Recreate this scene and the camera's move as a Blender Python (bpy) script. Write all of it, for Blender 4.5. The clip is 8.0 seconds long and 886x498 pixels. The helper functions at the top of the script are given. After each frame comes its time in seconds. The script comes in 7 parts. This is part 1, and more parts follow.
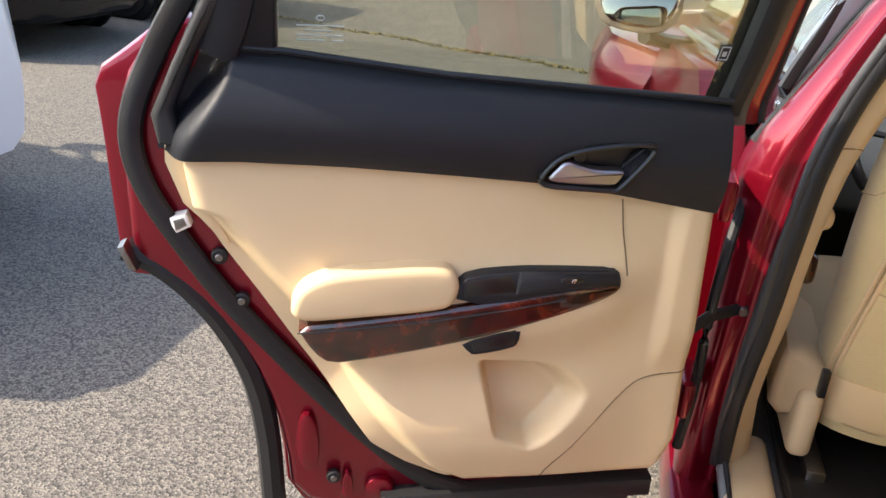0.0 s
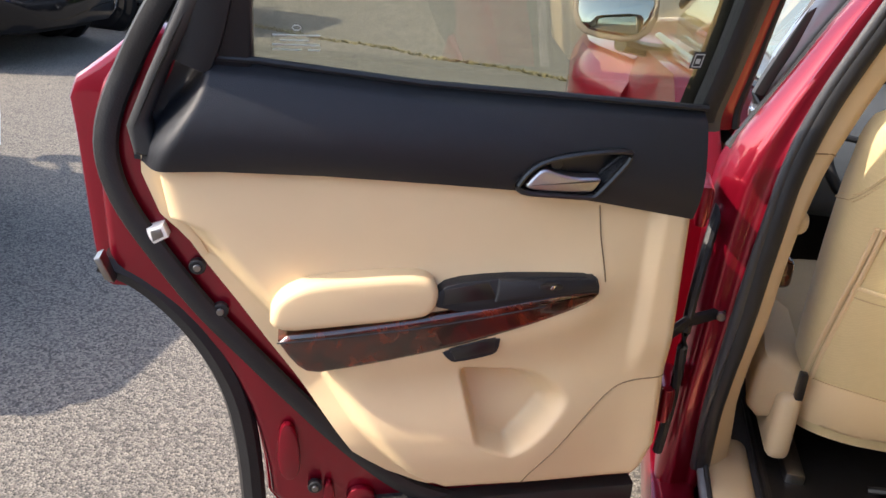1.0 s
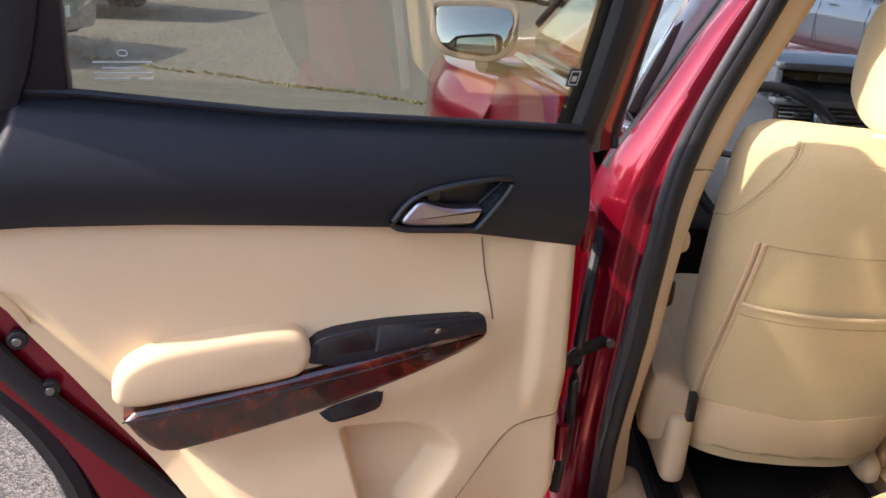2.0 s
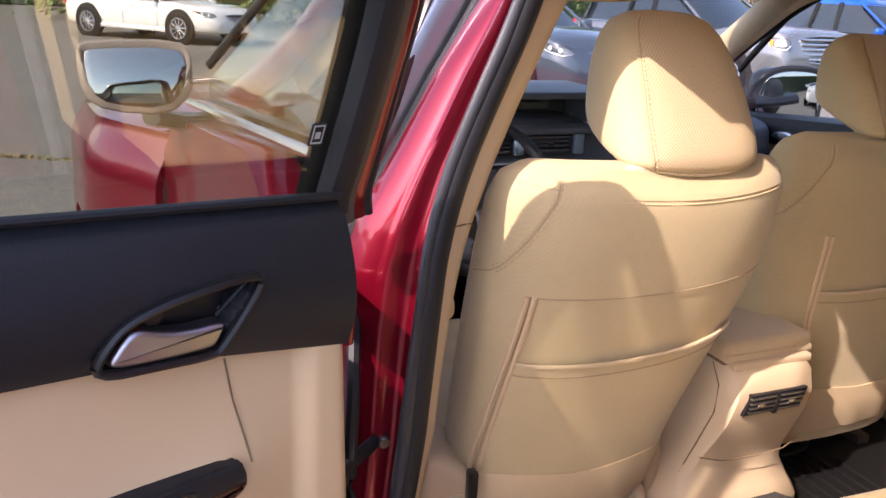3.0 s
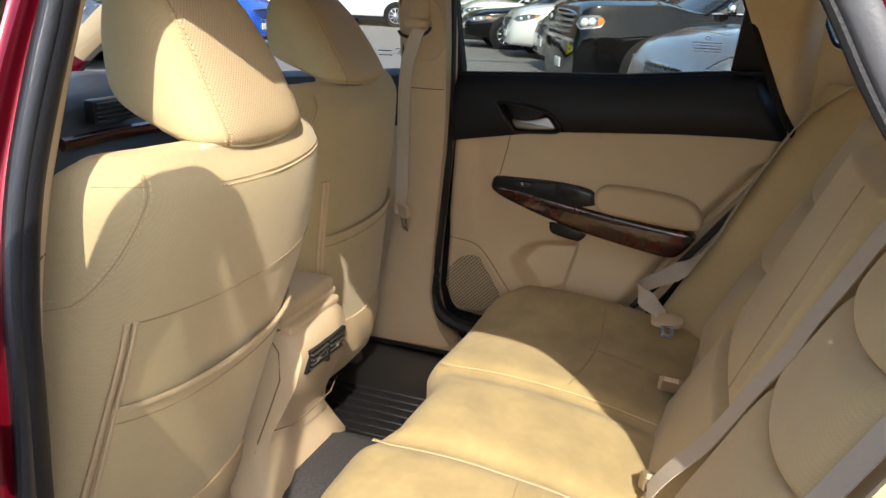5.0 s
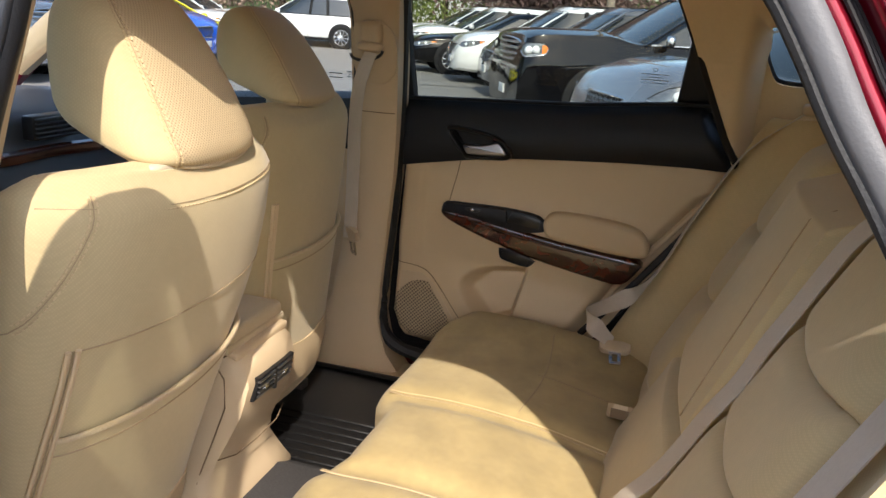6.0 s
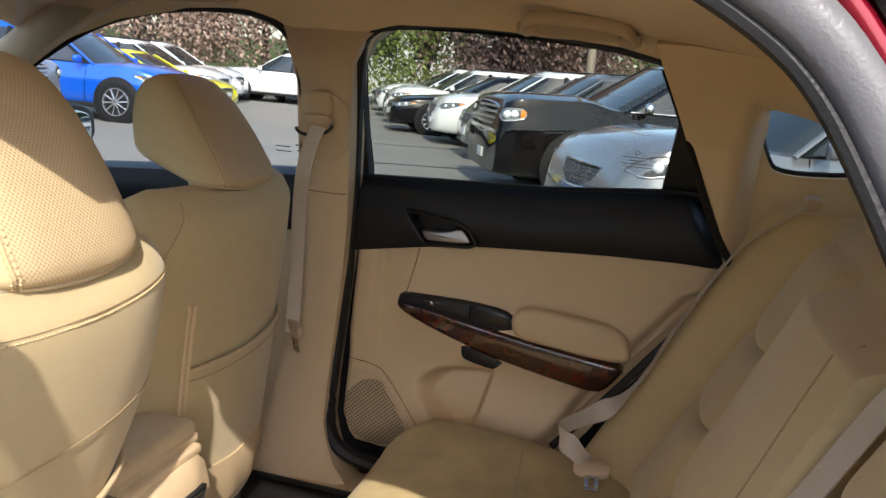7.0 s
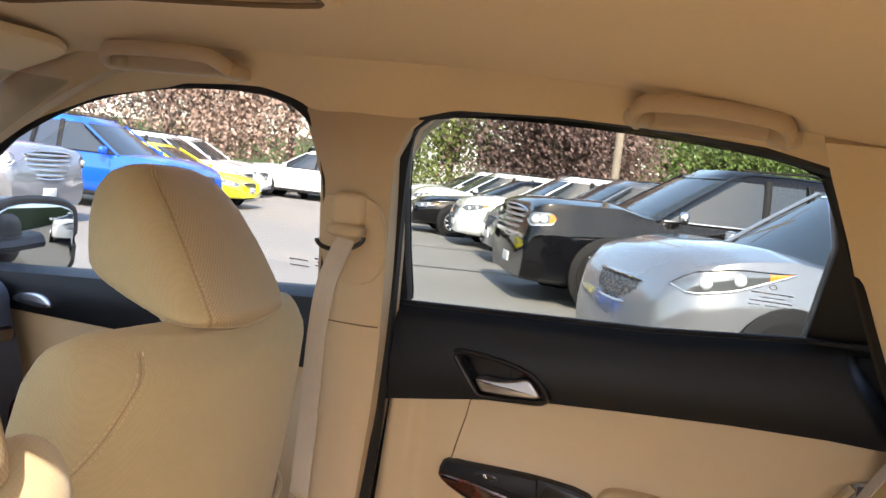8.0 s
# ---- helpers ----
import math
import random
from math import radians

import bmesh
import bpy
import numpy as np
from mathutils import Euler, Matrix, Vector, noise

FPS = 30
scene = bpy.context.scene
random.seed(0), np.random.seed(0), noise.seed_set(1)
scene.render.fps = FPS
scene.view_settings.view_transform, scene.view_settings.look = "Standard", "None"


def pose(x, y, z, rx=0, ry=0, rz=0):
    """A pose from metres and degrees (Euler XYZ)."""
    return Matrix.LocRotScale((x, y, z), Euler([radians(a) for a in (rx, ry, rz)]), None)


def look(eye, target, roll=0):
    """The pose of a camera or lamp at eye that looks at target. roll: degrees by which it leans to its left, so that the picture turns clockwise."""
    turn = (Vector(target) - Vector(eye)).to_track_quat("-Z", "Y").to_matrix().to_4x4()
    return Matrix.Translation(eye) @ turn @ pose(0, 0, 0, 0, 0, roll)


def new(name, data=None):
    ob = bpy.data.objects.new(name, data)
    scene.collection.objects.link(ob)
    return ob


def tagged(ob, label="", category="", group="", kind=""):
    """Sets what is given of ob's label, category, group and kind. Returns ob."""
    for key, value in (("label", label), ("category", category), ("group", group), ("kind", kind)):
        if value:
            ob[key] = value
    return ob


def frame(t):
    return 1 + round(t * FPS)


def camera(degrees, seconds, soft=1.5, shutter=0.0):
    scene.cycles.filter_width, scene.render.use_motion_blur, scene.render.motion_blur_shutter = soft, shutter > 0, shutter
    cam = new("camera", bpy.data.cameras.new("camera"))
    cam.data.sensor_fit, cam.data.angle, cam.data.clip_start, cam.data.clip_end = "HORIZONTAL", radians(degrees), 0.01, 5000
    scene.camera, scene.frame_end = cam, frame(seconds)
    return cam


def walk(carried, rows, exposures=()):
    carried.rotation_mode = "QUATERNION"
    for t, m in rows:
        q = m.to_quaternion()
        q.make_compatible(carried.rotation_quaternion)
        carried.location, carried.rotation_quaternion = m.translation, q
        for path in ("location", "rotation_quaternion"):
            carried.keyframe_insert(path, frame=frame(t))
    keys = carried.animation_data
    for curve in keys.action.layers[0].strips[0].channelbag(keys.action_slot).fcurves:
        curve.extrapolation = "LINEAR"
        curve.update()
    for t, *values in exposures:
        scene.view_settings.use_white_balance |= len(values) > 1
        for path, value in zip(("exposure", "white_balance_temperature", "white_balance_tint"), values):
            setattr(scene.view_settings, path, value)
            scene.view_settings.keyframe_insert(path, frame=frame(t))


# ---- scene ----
cam = camera(56.7, 8.0)
PATH = [
    (0, (-1.097, -1.54, 1.488), (-1.483, 0.247, 0.676), 3.6),
    (0.5, (-1.092, -1.54, 1.488), (-1.47, 0.251, 0.682), 3.7),
    (1, (-1.091, -1.541, 1.489), (-1.438, 0.262, 0.698), 3.5),
    (1.2, (-1.093, -1.54, 1.488), (-1.413, 0.274, 0.709), 3.4),
    (2.3, (-1.133, -1.334, 1.456), (-0.974, 0.542, 0.779), 3.6),
    (2.5, (-1.139, -1.277, 1.454), (-0.833, 0.592, 0.807), 3.6),
    (3, (-1.191, -1.113, 1.438), (-0.434, 0.640, 0.838), 3.0),
    (3.5, (-1.238, -0.980, 1.436), (-0.042, 0.514, 0.859), 2.3),
    (4, (-1.219, -0.893, 1.428), (0.293, 0.277, 0.837), 1.7),
    (4.5, (-1.300, -0.811, 1.415), (0.403, 0.050, 0.813), 1.6),
    (5, (-1.339, -0.778, 1.413), (0.447, -0.118, 0.798), 2.1),
    (5.2, (-1.344, -0.770, 1.412), (0.462, -0.168, 0.795), 2.5),
    (6.5, (-1.289, -0.751, 1.419), (0.577, -0.248, 0.901), 4.7),
    (7, (-1.065, -0.727, 1.441), (0.824, -0.221, 1.025), 5.2),
    (7.5, (-0.832, -0.624, 1.414), (1.074, -0.097, 1.117), 5.9),
    (8, (-0.646, -0.523, 1.431), (1.26, 0.056, 1.248), 6.8),
]
EXPOSURES = [(0.0, 2.08, 7300, 12), (2.5, 1.88, 6700, 24), (3.5, 1.85, 6700, 31), (5.0, 1.52, 6500, 11), (6.5, 1.48, 6500, 13), (7.0, 1.56, 6500, 13), (7.5, 1.89, 6600, 15), (8.0, 2.46, 6850, 19)]
walk(cam, [(t, look(eye, target, roll)) for t, eye, target, roll in PATH], EXPOSURES)

# ---- world, sun, exposure ----
SUN_AZ, SUN_EL = 247.5, 40.0      # degrees: compass heading that the light comes from (0 = +y, 90 = +x), height
world = bpy.data.worlds.new("sky")
scene.world = world
world.use_nodes = True
wn, wl = world.node_tree.nodes, world.node_tree.links
sky = wn.new("ShaderNodeTexSky")
sky.sky_type = "NISHITA"
sky.sun_disc = False
sky.sun_elevation, sky.sun_rotation = radians(SUN_EL), radians(SUN_AZ)
sky.air_density, sky.dust_density = 1.0, 1.5
wn["Background"].inputs["Strength"].default_value = 0.15
wl.new(sky.outputs[0], wn["Background"].inputs["Color"])
sun = new("sun", bpy.data.lights.new("sun", "SUN"))
sun.data.energy, sun.data.angle, sun.data.color = 2.35, radians(0.55), (1.0, 0.94, 0.84)
SUN_FROM = Vector((math.sin(radians(SUN_AZ)) * math.cos(radians(SUN_EL)), math.cos(radians(SUN_AZ)) * math.cos(radians(SUN_EL)), math.sin(radians(SUN_EL))))
sun.matrix_world = look(SUN_FROM * 30, (0, 0, 0))


# ---- materials ----
def material(name, color, rough=0.5, metal=0.0, var=0.06, scale=30.0, bump=0.0, bump_scale=400.0, coat=0.0, spec=0.5, sheen=0.0, var2=0.0, scale2=3.0, alpha=None, stretch=(1, 1, 1)):
    """A surface with grain at two scales and fine relief."""
    m = bpy.data.materials.new(name)
    m.use_nodes = True
    n, l = m.node_tree.nodes, m.node_tree.links
    b = n["Principled BSDF"]
    b.inputs["Roughness"].default_value, b.inputs["Metallic"].default_value = rough, metal
    b.inputs["Coat Weight"].default_value, b.inputs["Specular IOR Level"].default_value = coat, spec
    b.inputs["Coat Roughness"].default_value = 0.03
    b.inputs["Sheen Weight"].default_value = sheen
    tc = n.new("ShaderNodeTexCoord")
    mp = n.new("ShaderNodeMapping")
    mp.inputs["Scale"].default_value = stretch
    l.new(tc.outputs["Object"], mp.inputs["Vector"])
    n1, n2 = n.new("ShaderNodeTexNoise"), n.new("ShaderNodeTexNoise")
    n1.inputs["Scale"].default_value, n2.inputs["Scale"].default_value = scale, scale2
    n1.inputs["Detail"].default_value = n2.inputs["Detail"].default_value = 5
    for q in (n1, n2):
        l.new(mp.outputs[0], q.inputs["Vector"])
    a = n.new("ShaderNodeMapRange")
    a.inputs["To Min"].default_value, a.inputs["To Max"].default_value = 1 - var, 1 + var
    c = n.new("ShaderNodeMapRange")
    c.inputs["To Min"].default_value, c.inputs["To Max"].default_value = 1 - var2, 1 + var2
    l.new(n1.outputs["Fac"], a.inputs["Value"]), l.new(n2.outputs["Fac"], c.inputs["Value"])
    mul = n.new("ShaderNodeMath")
    mul.operation = "MULTIPLY"
    l.new(a.outputs[0], mul.inputs[0]), l.new(c.outputs[0], mul.inputs[1])
    vm = n.new("ShaderNodeVectorMath")
    vm.operation = "SCALE"
    vm.inputs[0].default_value = color
    l.new(mul.outputs[0], vm.inputs["Scale"])
    l.new(vm.outputs[0], b.inputs["Base Color"])
    if bump:
        n3, bp = n.new("ShaderNodeTexNoise"), n.new("ShaderNodeBump")
        n3.inputs["Scale"].default_value, n3.inputs["Detail"].default_value = bump_scale, 3
        bp.inputs["Strength"].default_value, bp.inputs["Distance"].default_value = bump, 0.002
        l.new(mp.outputs[0], n3.inputs["Vector"]), l.new(n3.outputs["Fac"], bp.inputs["Height"]), l.new(bp.outputs[0], b.inputs["Normal"])
    return m


def perforated(name, color, pitch, dark=(0.16, 0.12, 0.075), lo=0.30, hi=0.42, relief=0.8, axes="YZ"):
    """Plastic mesh with dark round holes."""
    m = material(name, color, 0.6)
    n, l = m.node_tree.nodes, m.node_tree.links
    b = n["Principled BSDF"]
    v, tc, r, mx, bp = (n.new("ShaderNode" + k) for k in ("TexVoronoi", "TexCoord", "MapRange", "MixRGB", "Bump"))
    v.inputs["Scale"].default_value, v.inputs["Randomness"].default_value = 1 / pitch, 0.0
    v.voronoi_dimensions = "2D"
    mp, sp, cb = n.new("ShaderNodeMapping"), n.new("ShaderNodeSeparateXYZ"), n.new("ShaderNodeCombineXYZ")
    mp.inputs["Rotation"].default_value = (0, 0, radians(45))
    l.new(tc.outputs["Object"], sp.inputs[0])
    l.new(sp.outputs[axes[0]], cb.inputs["X"]), l.new(sp.outputs[axes[1]], cb.inputs["Y"])
    l.new(cb.outputs[0], mp.inputs["Vector"]), l.new(mp.outputs[0], v.inputs["Vector"])
    r.inputs["From Min"].default_value, r.inputs["From Max"].default_value = lo, hi
    l.new(v.outputs["Distance"], r.inputs["Value"])
    mx.inputs[1].default_value, mx.inputs[2].default_value = (*dark, 1), (*color, 1)
    l.new(r.outputs[0], mx.inputs[0]), l.new(mx.outputs[0], b.inputs["Base Color"])
    bp.inputs["Strength"].default_value, bp.inputs["Distance"].default_value = relief, 0.25 * pitch
    l.new(r.outputs[0], bp.inputs["Height"]), l.new(bp.outputs[0], b.inputs["Normal"])
    return m


def woven(name, color, pitch, rough=0.85, deep=0.84):
    """Cloth with a fine regular weave over soft, uneven wear."""
    m = material(name, color, rough, var=0.05, scale=70, sheen=0.2, var2=0.10, scale2=7)
    n, l = m.node_tree.nodes, m.node_tree.links
    b = n["Principled BSDF"]
    v, tc, mp, r, mx, bp = (n.new("ShaderNode" + k) for k in ("TexVoronoi", "TexCoord", "Mapping", "MapRange", "VectorMath", "Bump"))
    v.inputs["Scale"].default_value, v.inputs["Randomness"].default_value = 1 / pitch, 0.12
    mp.inputs["Rotation"].default_value = (radians(33), radians(21), radians(40))
    r.inputs["From Min"].default_value, r.inputs["From Max"].default_value = 0.15, 0.55
    r.inputs["To Min"].default_value, r.inputs["To Max"].default_value = 1.04, deep
    l.new(tc.outputs["Object"], mp.inputs["Vector"]), l.new(mp.outputs[0], v.inputs["Vector"]), l.new(v.outputs["Distance"], r.inputs["Value"])
    mx.operation = "SCALE"
    base = b.inputs["Base Color"].links[0].from_socket
    l.new(base, mx.inputs[0]), l.new(r.outputs[0], mx.inputs["Scale"]), l.new(mx.outputs[0], b.inputs["Base Color"])
    bp.inputs["Strength"].default_value, bp.inputs["Distance"].default_value = 0.30, 0.0006
    l.new(r.outputs[0], bp.inputs["Height"]), l.new(bp.outputs[0], b.inputs["Normal"])
    return m


def glass(name, tint, rough=0.0, f0=0.05):
    """A thin tinted pane: mostly see-through, with a mirror share that grows towards grazing views."""
    m = bpy.data.materials.new(name)
    m.use_nodes = True
    n, l = m.node_tree.nodes, m.node_tree.links
    n.remove(n["Principled BSDF"])
    t, g, mix, f, p, r = (n.new("ShaderNode" + k) for k in ("BsdfTransparent", "BsdfGlossy", "MixShader", "LayerWeight", "Math", "MapRange"))
    t.inputs["Color"].default_value = (*tint, 1)
    g.inputs["Roughness"].default_value = rough
    f.inputs["Blend"].default_value = 0.5
    p.operation = "POWER"
    p.inputs[1].default_value = 5.0
    r.inputs["To Min"].default_value, r.inputs["To Max"].default_value = f0, 1.0
    l.new(f.outputs["Facing"], p.inputs[0]), l.new(p.outputs[0], r.inputs["Value"])
    l.new(r.outputs[0], mix.inputs[0]), l.new(t.outputs[0], mix.inputs[1]), l.new(g.outputs[0], mix.inputs[2])
    l.new(mix.outputs[0], n["Material Output"].inputs["Surface"])
    return m


def burl(name):
    """Dark red burl wood under thick lacquer."""
    m = material(name, (0.10, 0.018, 0.008), 0.25, coat=1.0)
    n, l = m.node_tree.nodes, m.node_tree.links
    tc, w, ns, cr = n.new("ShaderNodeTexCoord"), n.new("ShaderNodeTexNoise"), n.new("ShaderNodeTexNoise"), n.new("ShaderNodeValToRGB")
    w.inputs["Scale"].default_value, w.inputs["Detail"].default_value, w.inputs["Distortion"].default_value = 26, 9, 1.3
    ns.inputs["Scale"].default_value = 260
    cr.color_ramp.elements[0].position, cr.color_ramp.elements[0].color = 0.38, (0.012, 0.004, 0.003, 1)
    cr.color_ramp.elements[1].position, cr.color_ramp.elements[1].color = 0.72, (0.130, 0.019, 0.005, 1)
    e = cr.color_ramp.elements.new(0.52)
    e.color = (0.054, 0.0085, 0.0038, 1)
    l.new(tc.outputs["Object"], w.inputs["Vector"]), l.new(tc.outputs["Object"], ns.inputs["Vector"])
    l.new(w.outputs["Fac"], cr.inputs["Fac"]), l.new(cr.outputs[0], n["Principled BSDF"].inputs["Base Color"])
    return m


def asphalt_material():
    m = material("asphalt", (0.15, 0.145, 0.135), 0.9)
    n, l = m.node_tree.nodes, m.node_tree.links
    b = n["Principled BSDF"]
    tc, v, cr, big, mul, bp = (n.new("ShaderNode" + k) for k in ("TexCoord", "TexVoronoi", "ValToRGB", "TexNoise", "MixRGB", "Bump"))
    v.inputs["Scale"].default_value = 140
    cr.color_ramp.elements[0].color, cr.color_ramp.elements[1].color = (0.052, 0.048, 0.042, 1), (0.205, 0.184, 0.152, 1)
    cr.color_ramp.elements[0].position, cr.color_ramp.elements[1].position = 0.1, 0.95
    sep = n.new("ShaderNodeSeparateColor")
    big.inputs["Scale"].default_value, big.inputs["Detail"].default_value = 0.8, 6
    mr = n.new("ShaderNodeMapRange")
    mr.inputs["To Min"].default_value, mr.inputs["To Max"].default_value = 0.72, 1.2
    l.new(tc.outputs["Object"], v.inputs["Vector"]), l.new(tc.outputs["Object"], big.inputs["Vector"])
    l.new(v.outputs["Color"], sep.inputs[0]), l.new(sep.outputs[0], cr.inputs["Fac"])
    l.new(big.outputs["Fac"], mr.inputs["Value"])
    mul.blend_type = "MULTIPLY"
    mul.inputs[0].default_value = 1
    l.new(cr.outputs[0], mul.inputs[1]), l.new(mr.outputs[0], mul.inputs[2])
    l.new(mul.outputs[0], b.inputs["Base Color"])
    bp.inputs["Strength"].default_value, bp.inputs["Distance"].default_value = 0.9, 0.004
    l.new(v.outputs["Distance"], bp.inputs["Height"]), l.new(bp.outputs[0], b.inputs["Normal"])
    return m


BEIGE = (0.63, 0.475, 0.285)
M_panel = material("beige_vinyl", BEIGE, 0.55, var=0.03, scale=20, bump=0.12, bump_scale=900, var2=0.04, scale2=4)
M_panel_soft = material("beige_soft_vinyl", (0.62, 0.465, 0.275), 0.6, var=0.03, scale=14, bump=0.1, bump_scale=700, var2=0.05, scale2=5)
M_plastic = material("beige_plastic", (0.58, 0.44, 0.275), 0.5, var=0.03, scale=18, bump=0.1, bump_scale=1300, var2=0.05, scale2=3)
M_leather = material("beige_leather", (0.56, 0.425, 0.245), 0.68, var=0.10, scale=300, bump=0.8, bump_scale=480, sheen=0.15, var2=0.16, scale2=9)
M_cloth = woven("beige_woven_cloth", (0.535, 0.420, 0.225), 0.0032, 0.85, 0.95)
M_suede = material("beige_suede", (0.43, 0.322, 0.142), 0.9, var=0.10, scale=60, bump=0.5, bump_scale=900, sheen=0.1, var2=0.34, scale2=11)
M_bolster = woven("beige_perforated_bolster", (0.60, 0.46, 0.24), 0.0030, 0.85, 0.94)
M_perf = perforated("perforated_leather", (0.56, 0.425, 0.25), 0.0040, (0.43, 0.32, 0.18), 0.20, 0.40, 0.35, "XZ")
M_grille = perforated("speaker_mesh", (0.50, 0.385, 0.24), 0.0078)
M_liner = material("headliner_cloth", (0.80, 0.625, 0.385), 0.95, var=0.04, scale=120, bump=0.15, bump_scale=1500, sheen=0.2, var2=0.03)
M_belt = material("belt_webbing", (0.58, 0.50, 0.40), 0.7, var=0.08, scale=300, bump=0.3, bump_scale=1600, stretch=(1, 1, 0.2))
M_stitch = material("tan_thread", (0.60, 0.46, 0.26), 0.8)
M_seam = material("seam_shadow_gap", (0.20, 0.135, 0.075), 0.9)
M_crease = material("leather_crease", (0.37, 0.27, 0.152), 0.9)
# seal rubber greyed in its colour for sunlight and sky reflection
M_weather_lit = material("sunlit_weather_strip", (0.125, 0.125, 0.13), 0.36, var=0.15, scale=40, bump=0.2, bump_scale=300)
M_black = material("black_soft_plastic", (0.0115, 0.0130, 0.0170), 0.45, var=0.12, scale=60, bump=0.35, bump_scale=650, spec=0.32, var2=0.08)
M_blackgloss = material("black_smooth_plastic", (0.011, 0.011, 0.012), 0.28, var=0.1, scale=60)
M_rubber = material("black_rubber", (0.014, 0.014, 0.015), 0.5, spec=0.35, var=0.2, scale=40, bump=0.3, bump_scale=300)
M_vent = material("blue_grey_satin", (0.16, 0.24, 0.34), 0.3, metal=0.4, var=0.05)
M_dash = material("dash_grey_plastic", (0.055, 0.068, 0.088), 0.5, var=0.1, scale=60, bump=0.2, bump_scale=700)
M_red = material("red_metallic_paint", (0.215, 0.0026, 0.015), 0.30, metal=0.62, var=0.05, scale=900, coat=0.7, var2=0.03)
M_chrome = material("satin_chrome", (0.62, 0.62, 0.63), 0.26, metal=1.0, var=0.03)
M_polish = material("polished_dark_trim", (0.40, 0.42, 0.47), 0.34, metal=1.0, var=0.03)
M_frame = material("mirror_frame", (0.20, 0.17, 0.15), 0.45)
M_satin = material("satin_metal", (0.42, 0.42, 0.44), 0.36, metal=1.0, var=0.03)
M_clear = glass("windscreen_glass", (0.92, 0.94, 0.92), f0=0.04)
M_mirror = material("mirror_silver", (0.40, 0.42, 0.41), 0.02, metal=1.0, var=0.0)
M_steel = material("bolt_steel", (0.25, 0.24, 0.23), 0.35, metal=1.0, var=0.15, scale=90)
M_white = material("white_plastic", (0.75, 0.73, 0.68), 0.45)
M_redlens = material("red_mark", (0.55, 0.02, 0.015), 0.35)
M_carpet = material("grey_brown_carpet", (0.050, 0.046, 0.045), 1.0, var=0.75, scale=240, bump=0.8, bump_scale=700, var2=0.15)
M_mat = material("black_rubber_mat", (0.010, 0.0095, 0.0095), 0.38, var=0.2, scale=40, bump=0.1, spec=0.4)
M_burl = burl("burl_wood")
M_asphalt = asphalt_material()
M_glass = glass("window_glass", (0.74, 0.77, 0.73), f0=0.008)
M_tint = glass("tinted_glass", (0.78, 0.80, 0.73), f0=0.12)
M_darkglass = material("dark_car_glass", (0.010, 0.014, 0.018), 0.04, var=0.0, spec=0.9)
M_print = material("etched_print", (0.45, 0.46, 0.44), 0.7)
M_post = material("pale_plastic", (0.56, 0.48, 0.34), 0.5, var=0.04)
M_lip = material("seal_lip_rubber", (0.030, 0.031, 0.034), 0.36, var=0.15, scale=40, bump=0.2, bump_scale=300)
M_band = material("frame_band", (0.085, 0.07, 0.055), 0.55, var=0.1)
M_blackgrey = material("dark_grey_plastic", (0.022, 0.023, 0.025), 0.5, var=0.1, bump=0.2, bump_scale=600)


# ---- mesh helpers ----
def thing(name, at, label, category, group="", kind=""):
    e = new(name)
    e.location = at
    e.empty_display_size = 0.1
    e["at"] = tuple(at)
    return tagged(e, label, category, group, kind)


def part(name, bm, mat, parent=None, label="", smooth=True, kind="", angle=None):
    """Link bm (built in world metres) as one mesh under parent, a thing or a part."""
    base = Vector(parent["at"]) if parent is not None else Vector((0, 0, 0))
    bmesh.ops.remove_doubles(bm, verts=bm.verts, dist=0.00002)
    bmesh.ops.recalc_face_normals(bm, faces=bm.faces)
    if parent is not None:
        bmesh.ops.translate(bm, vec=-base, verts=bm.verts)
    me = bpy.data.meshes.new(name)
    for f in bm.faces:
        f.smooth = smooth
    bm.to_mesh(me)
    bm.free()
    if smooth:
        me.set_sharp_from_angle(angle=radians(angle or 38))
    for mm in (mat if isinstance(mat, (list, tuple)) else [mat]):
        me.materials.append(mm)
    ob = new(name, me)
    if parent is not None:
        ob.parent = parent
        ob["at"] = tuple(base)
    return tagged(ob, label, kind=kind)


def smooth01(x):
    x = max(0.0, min(1.0, x))
    return x * x * (3 - 2 * x)


def bumpf(x, a, b, s):
    """1 between a and b, falling off over s on each side."""
    return smooth01((x - a) / s + 0.5) * smooth01((b - x) / s + 0.5)


def interp(pts, x):
    """Piecewise smooth value of sorted (x, y) pairs."""
    if x <= pts[0][0]:
        return pts[0][1]
    for (a, ya), (b, yb) in zip(pts, pts[1:]):
        if x <= b:
            return ya + (yb - ya) * (x - a) / (b - a)
    return pts[-1][1]


def chaikin(pts, rounds=2, closed=True):
    pts = [Vector(p) for p in pts]
    for _ in range(rounds):
        out = []
        n = len(pts)
        for i in range(n if closed else n - 1):
            a, b = pts[i], pts[(i + 1) % n]
            out += [a * 0.75 + b * 0.25, a * 0.25 + b * 0.75]
        pts = out if closed else [pts[0], *out, pts[-1]]
    return pts


def box(x0, x1, y0, y1, z0, z1, r=0.01, seg=2, bm=None):
    bm = bm or bmesh.new()
    vs = bmesh.ops.create_cube(bm, size=1)["verts"]
    for v in vs:
        v.co = Vector((x0 + (v.co.x + 0.5) * (x1 - x0), y0 + (v.co.y + 0.5) * (y1 - y0), z0 + (v.co.z + 0.5) * (z1 - z0)))
    if r:
        es = list({e for v in vs for e in v.link_edges})
        bmesh.ops.bevel(bm, geom=es, offset=r, segments=seg, profile=0.5, affect="EDGES")
    return bm


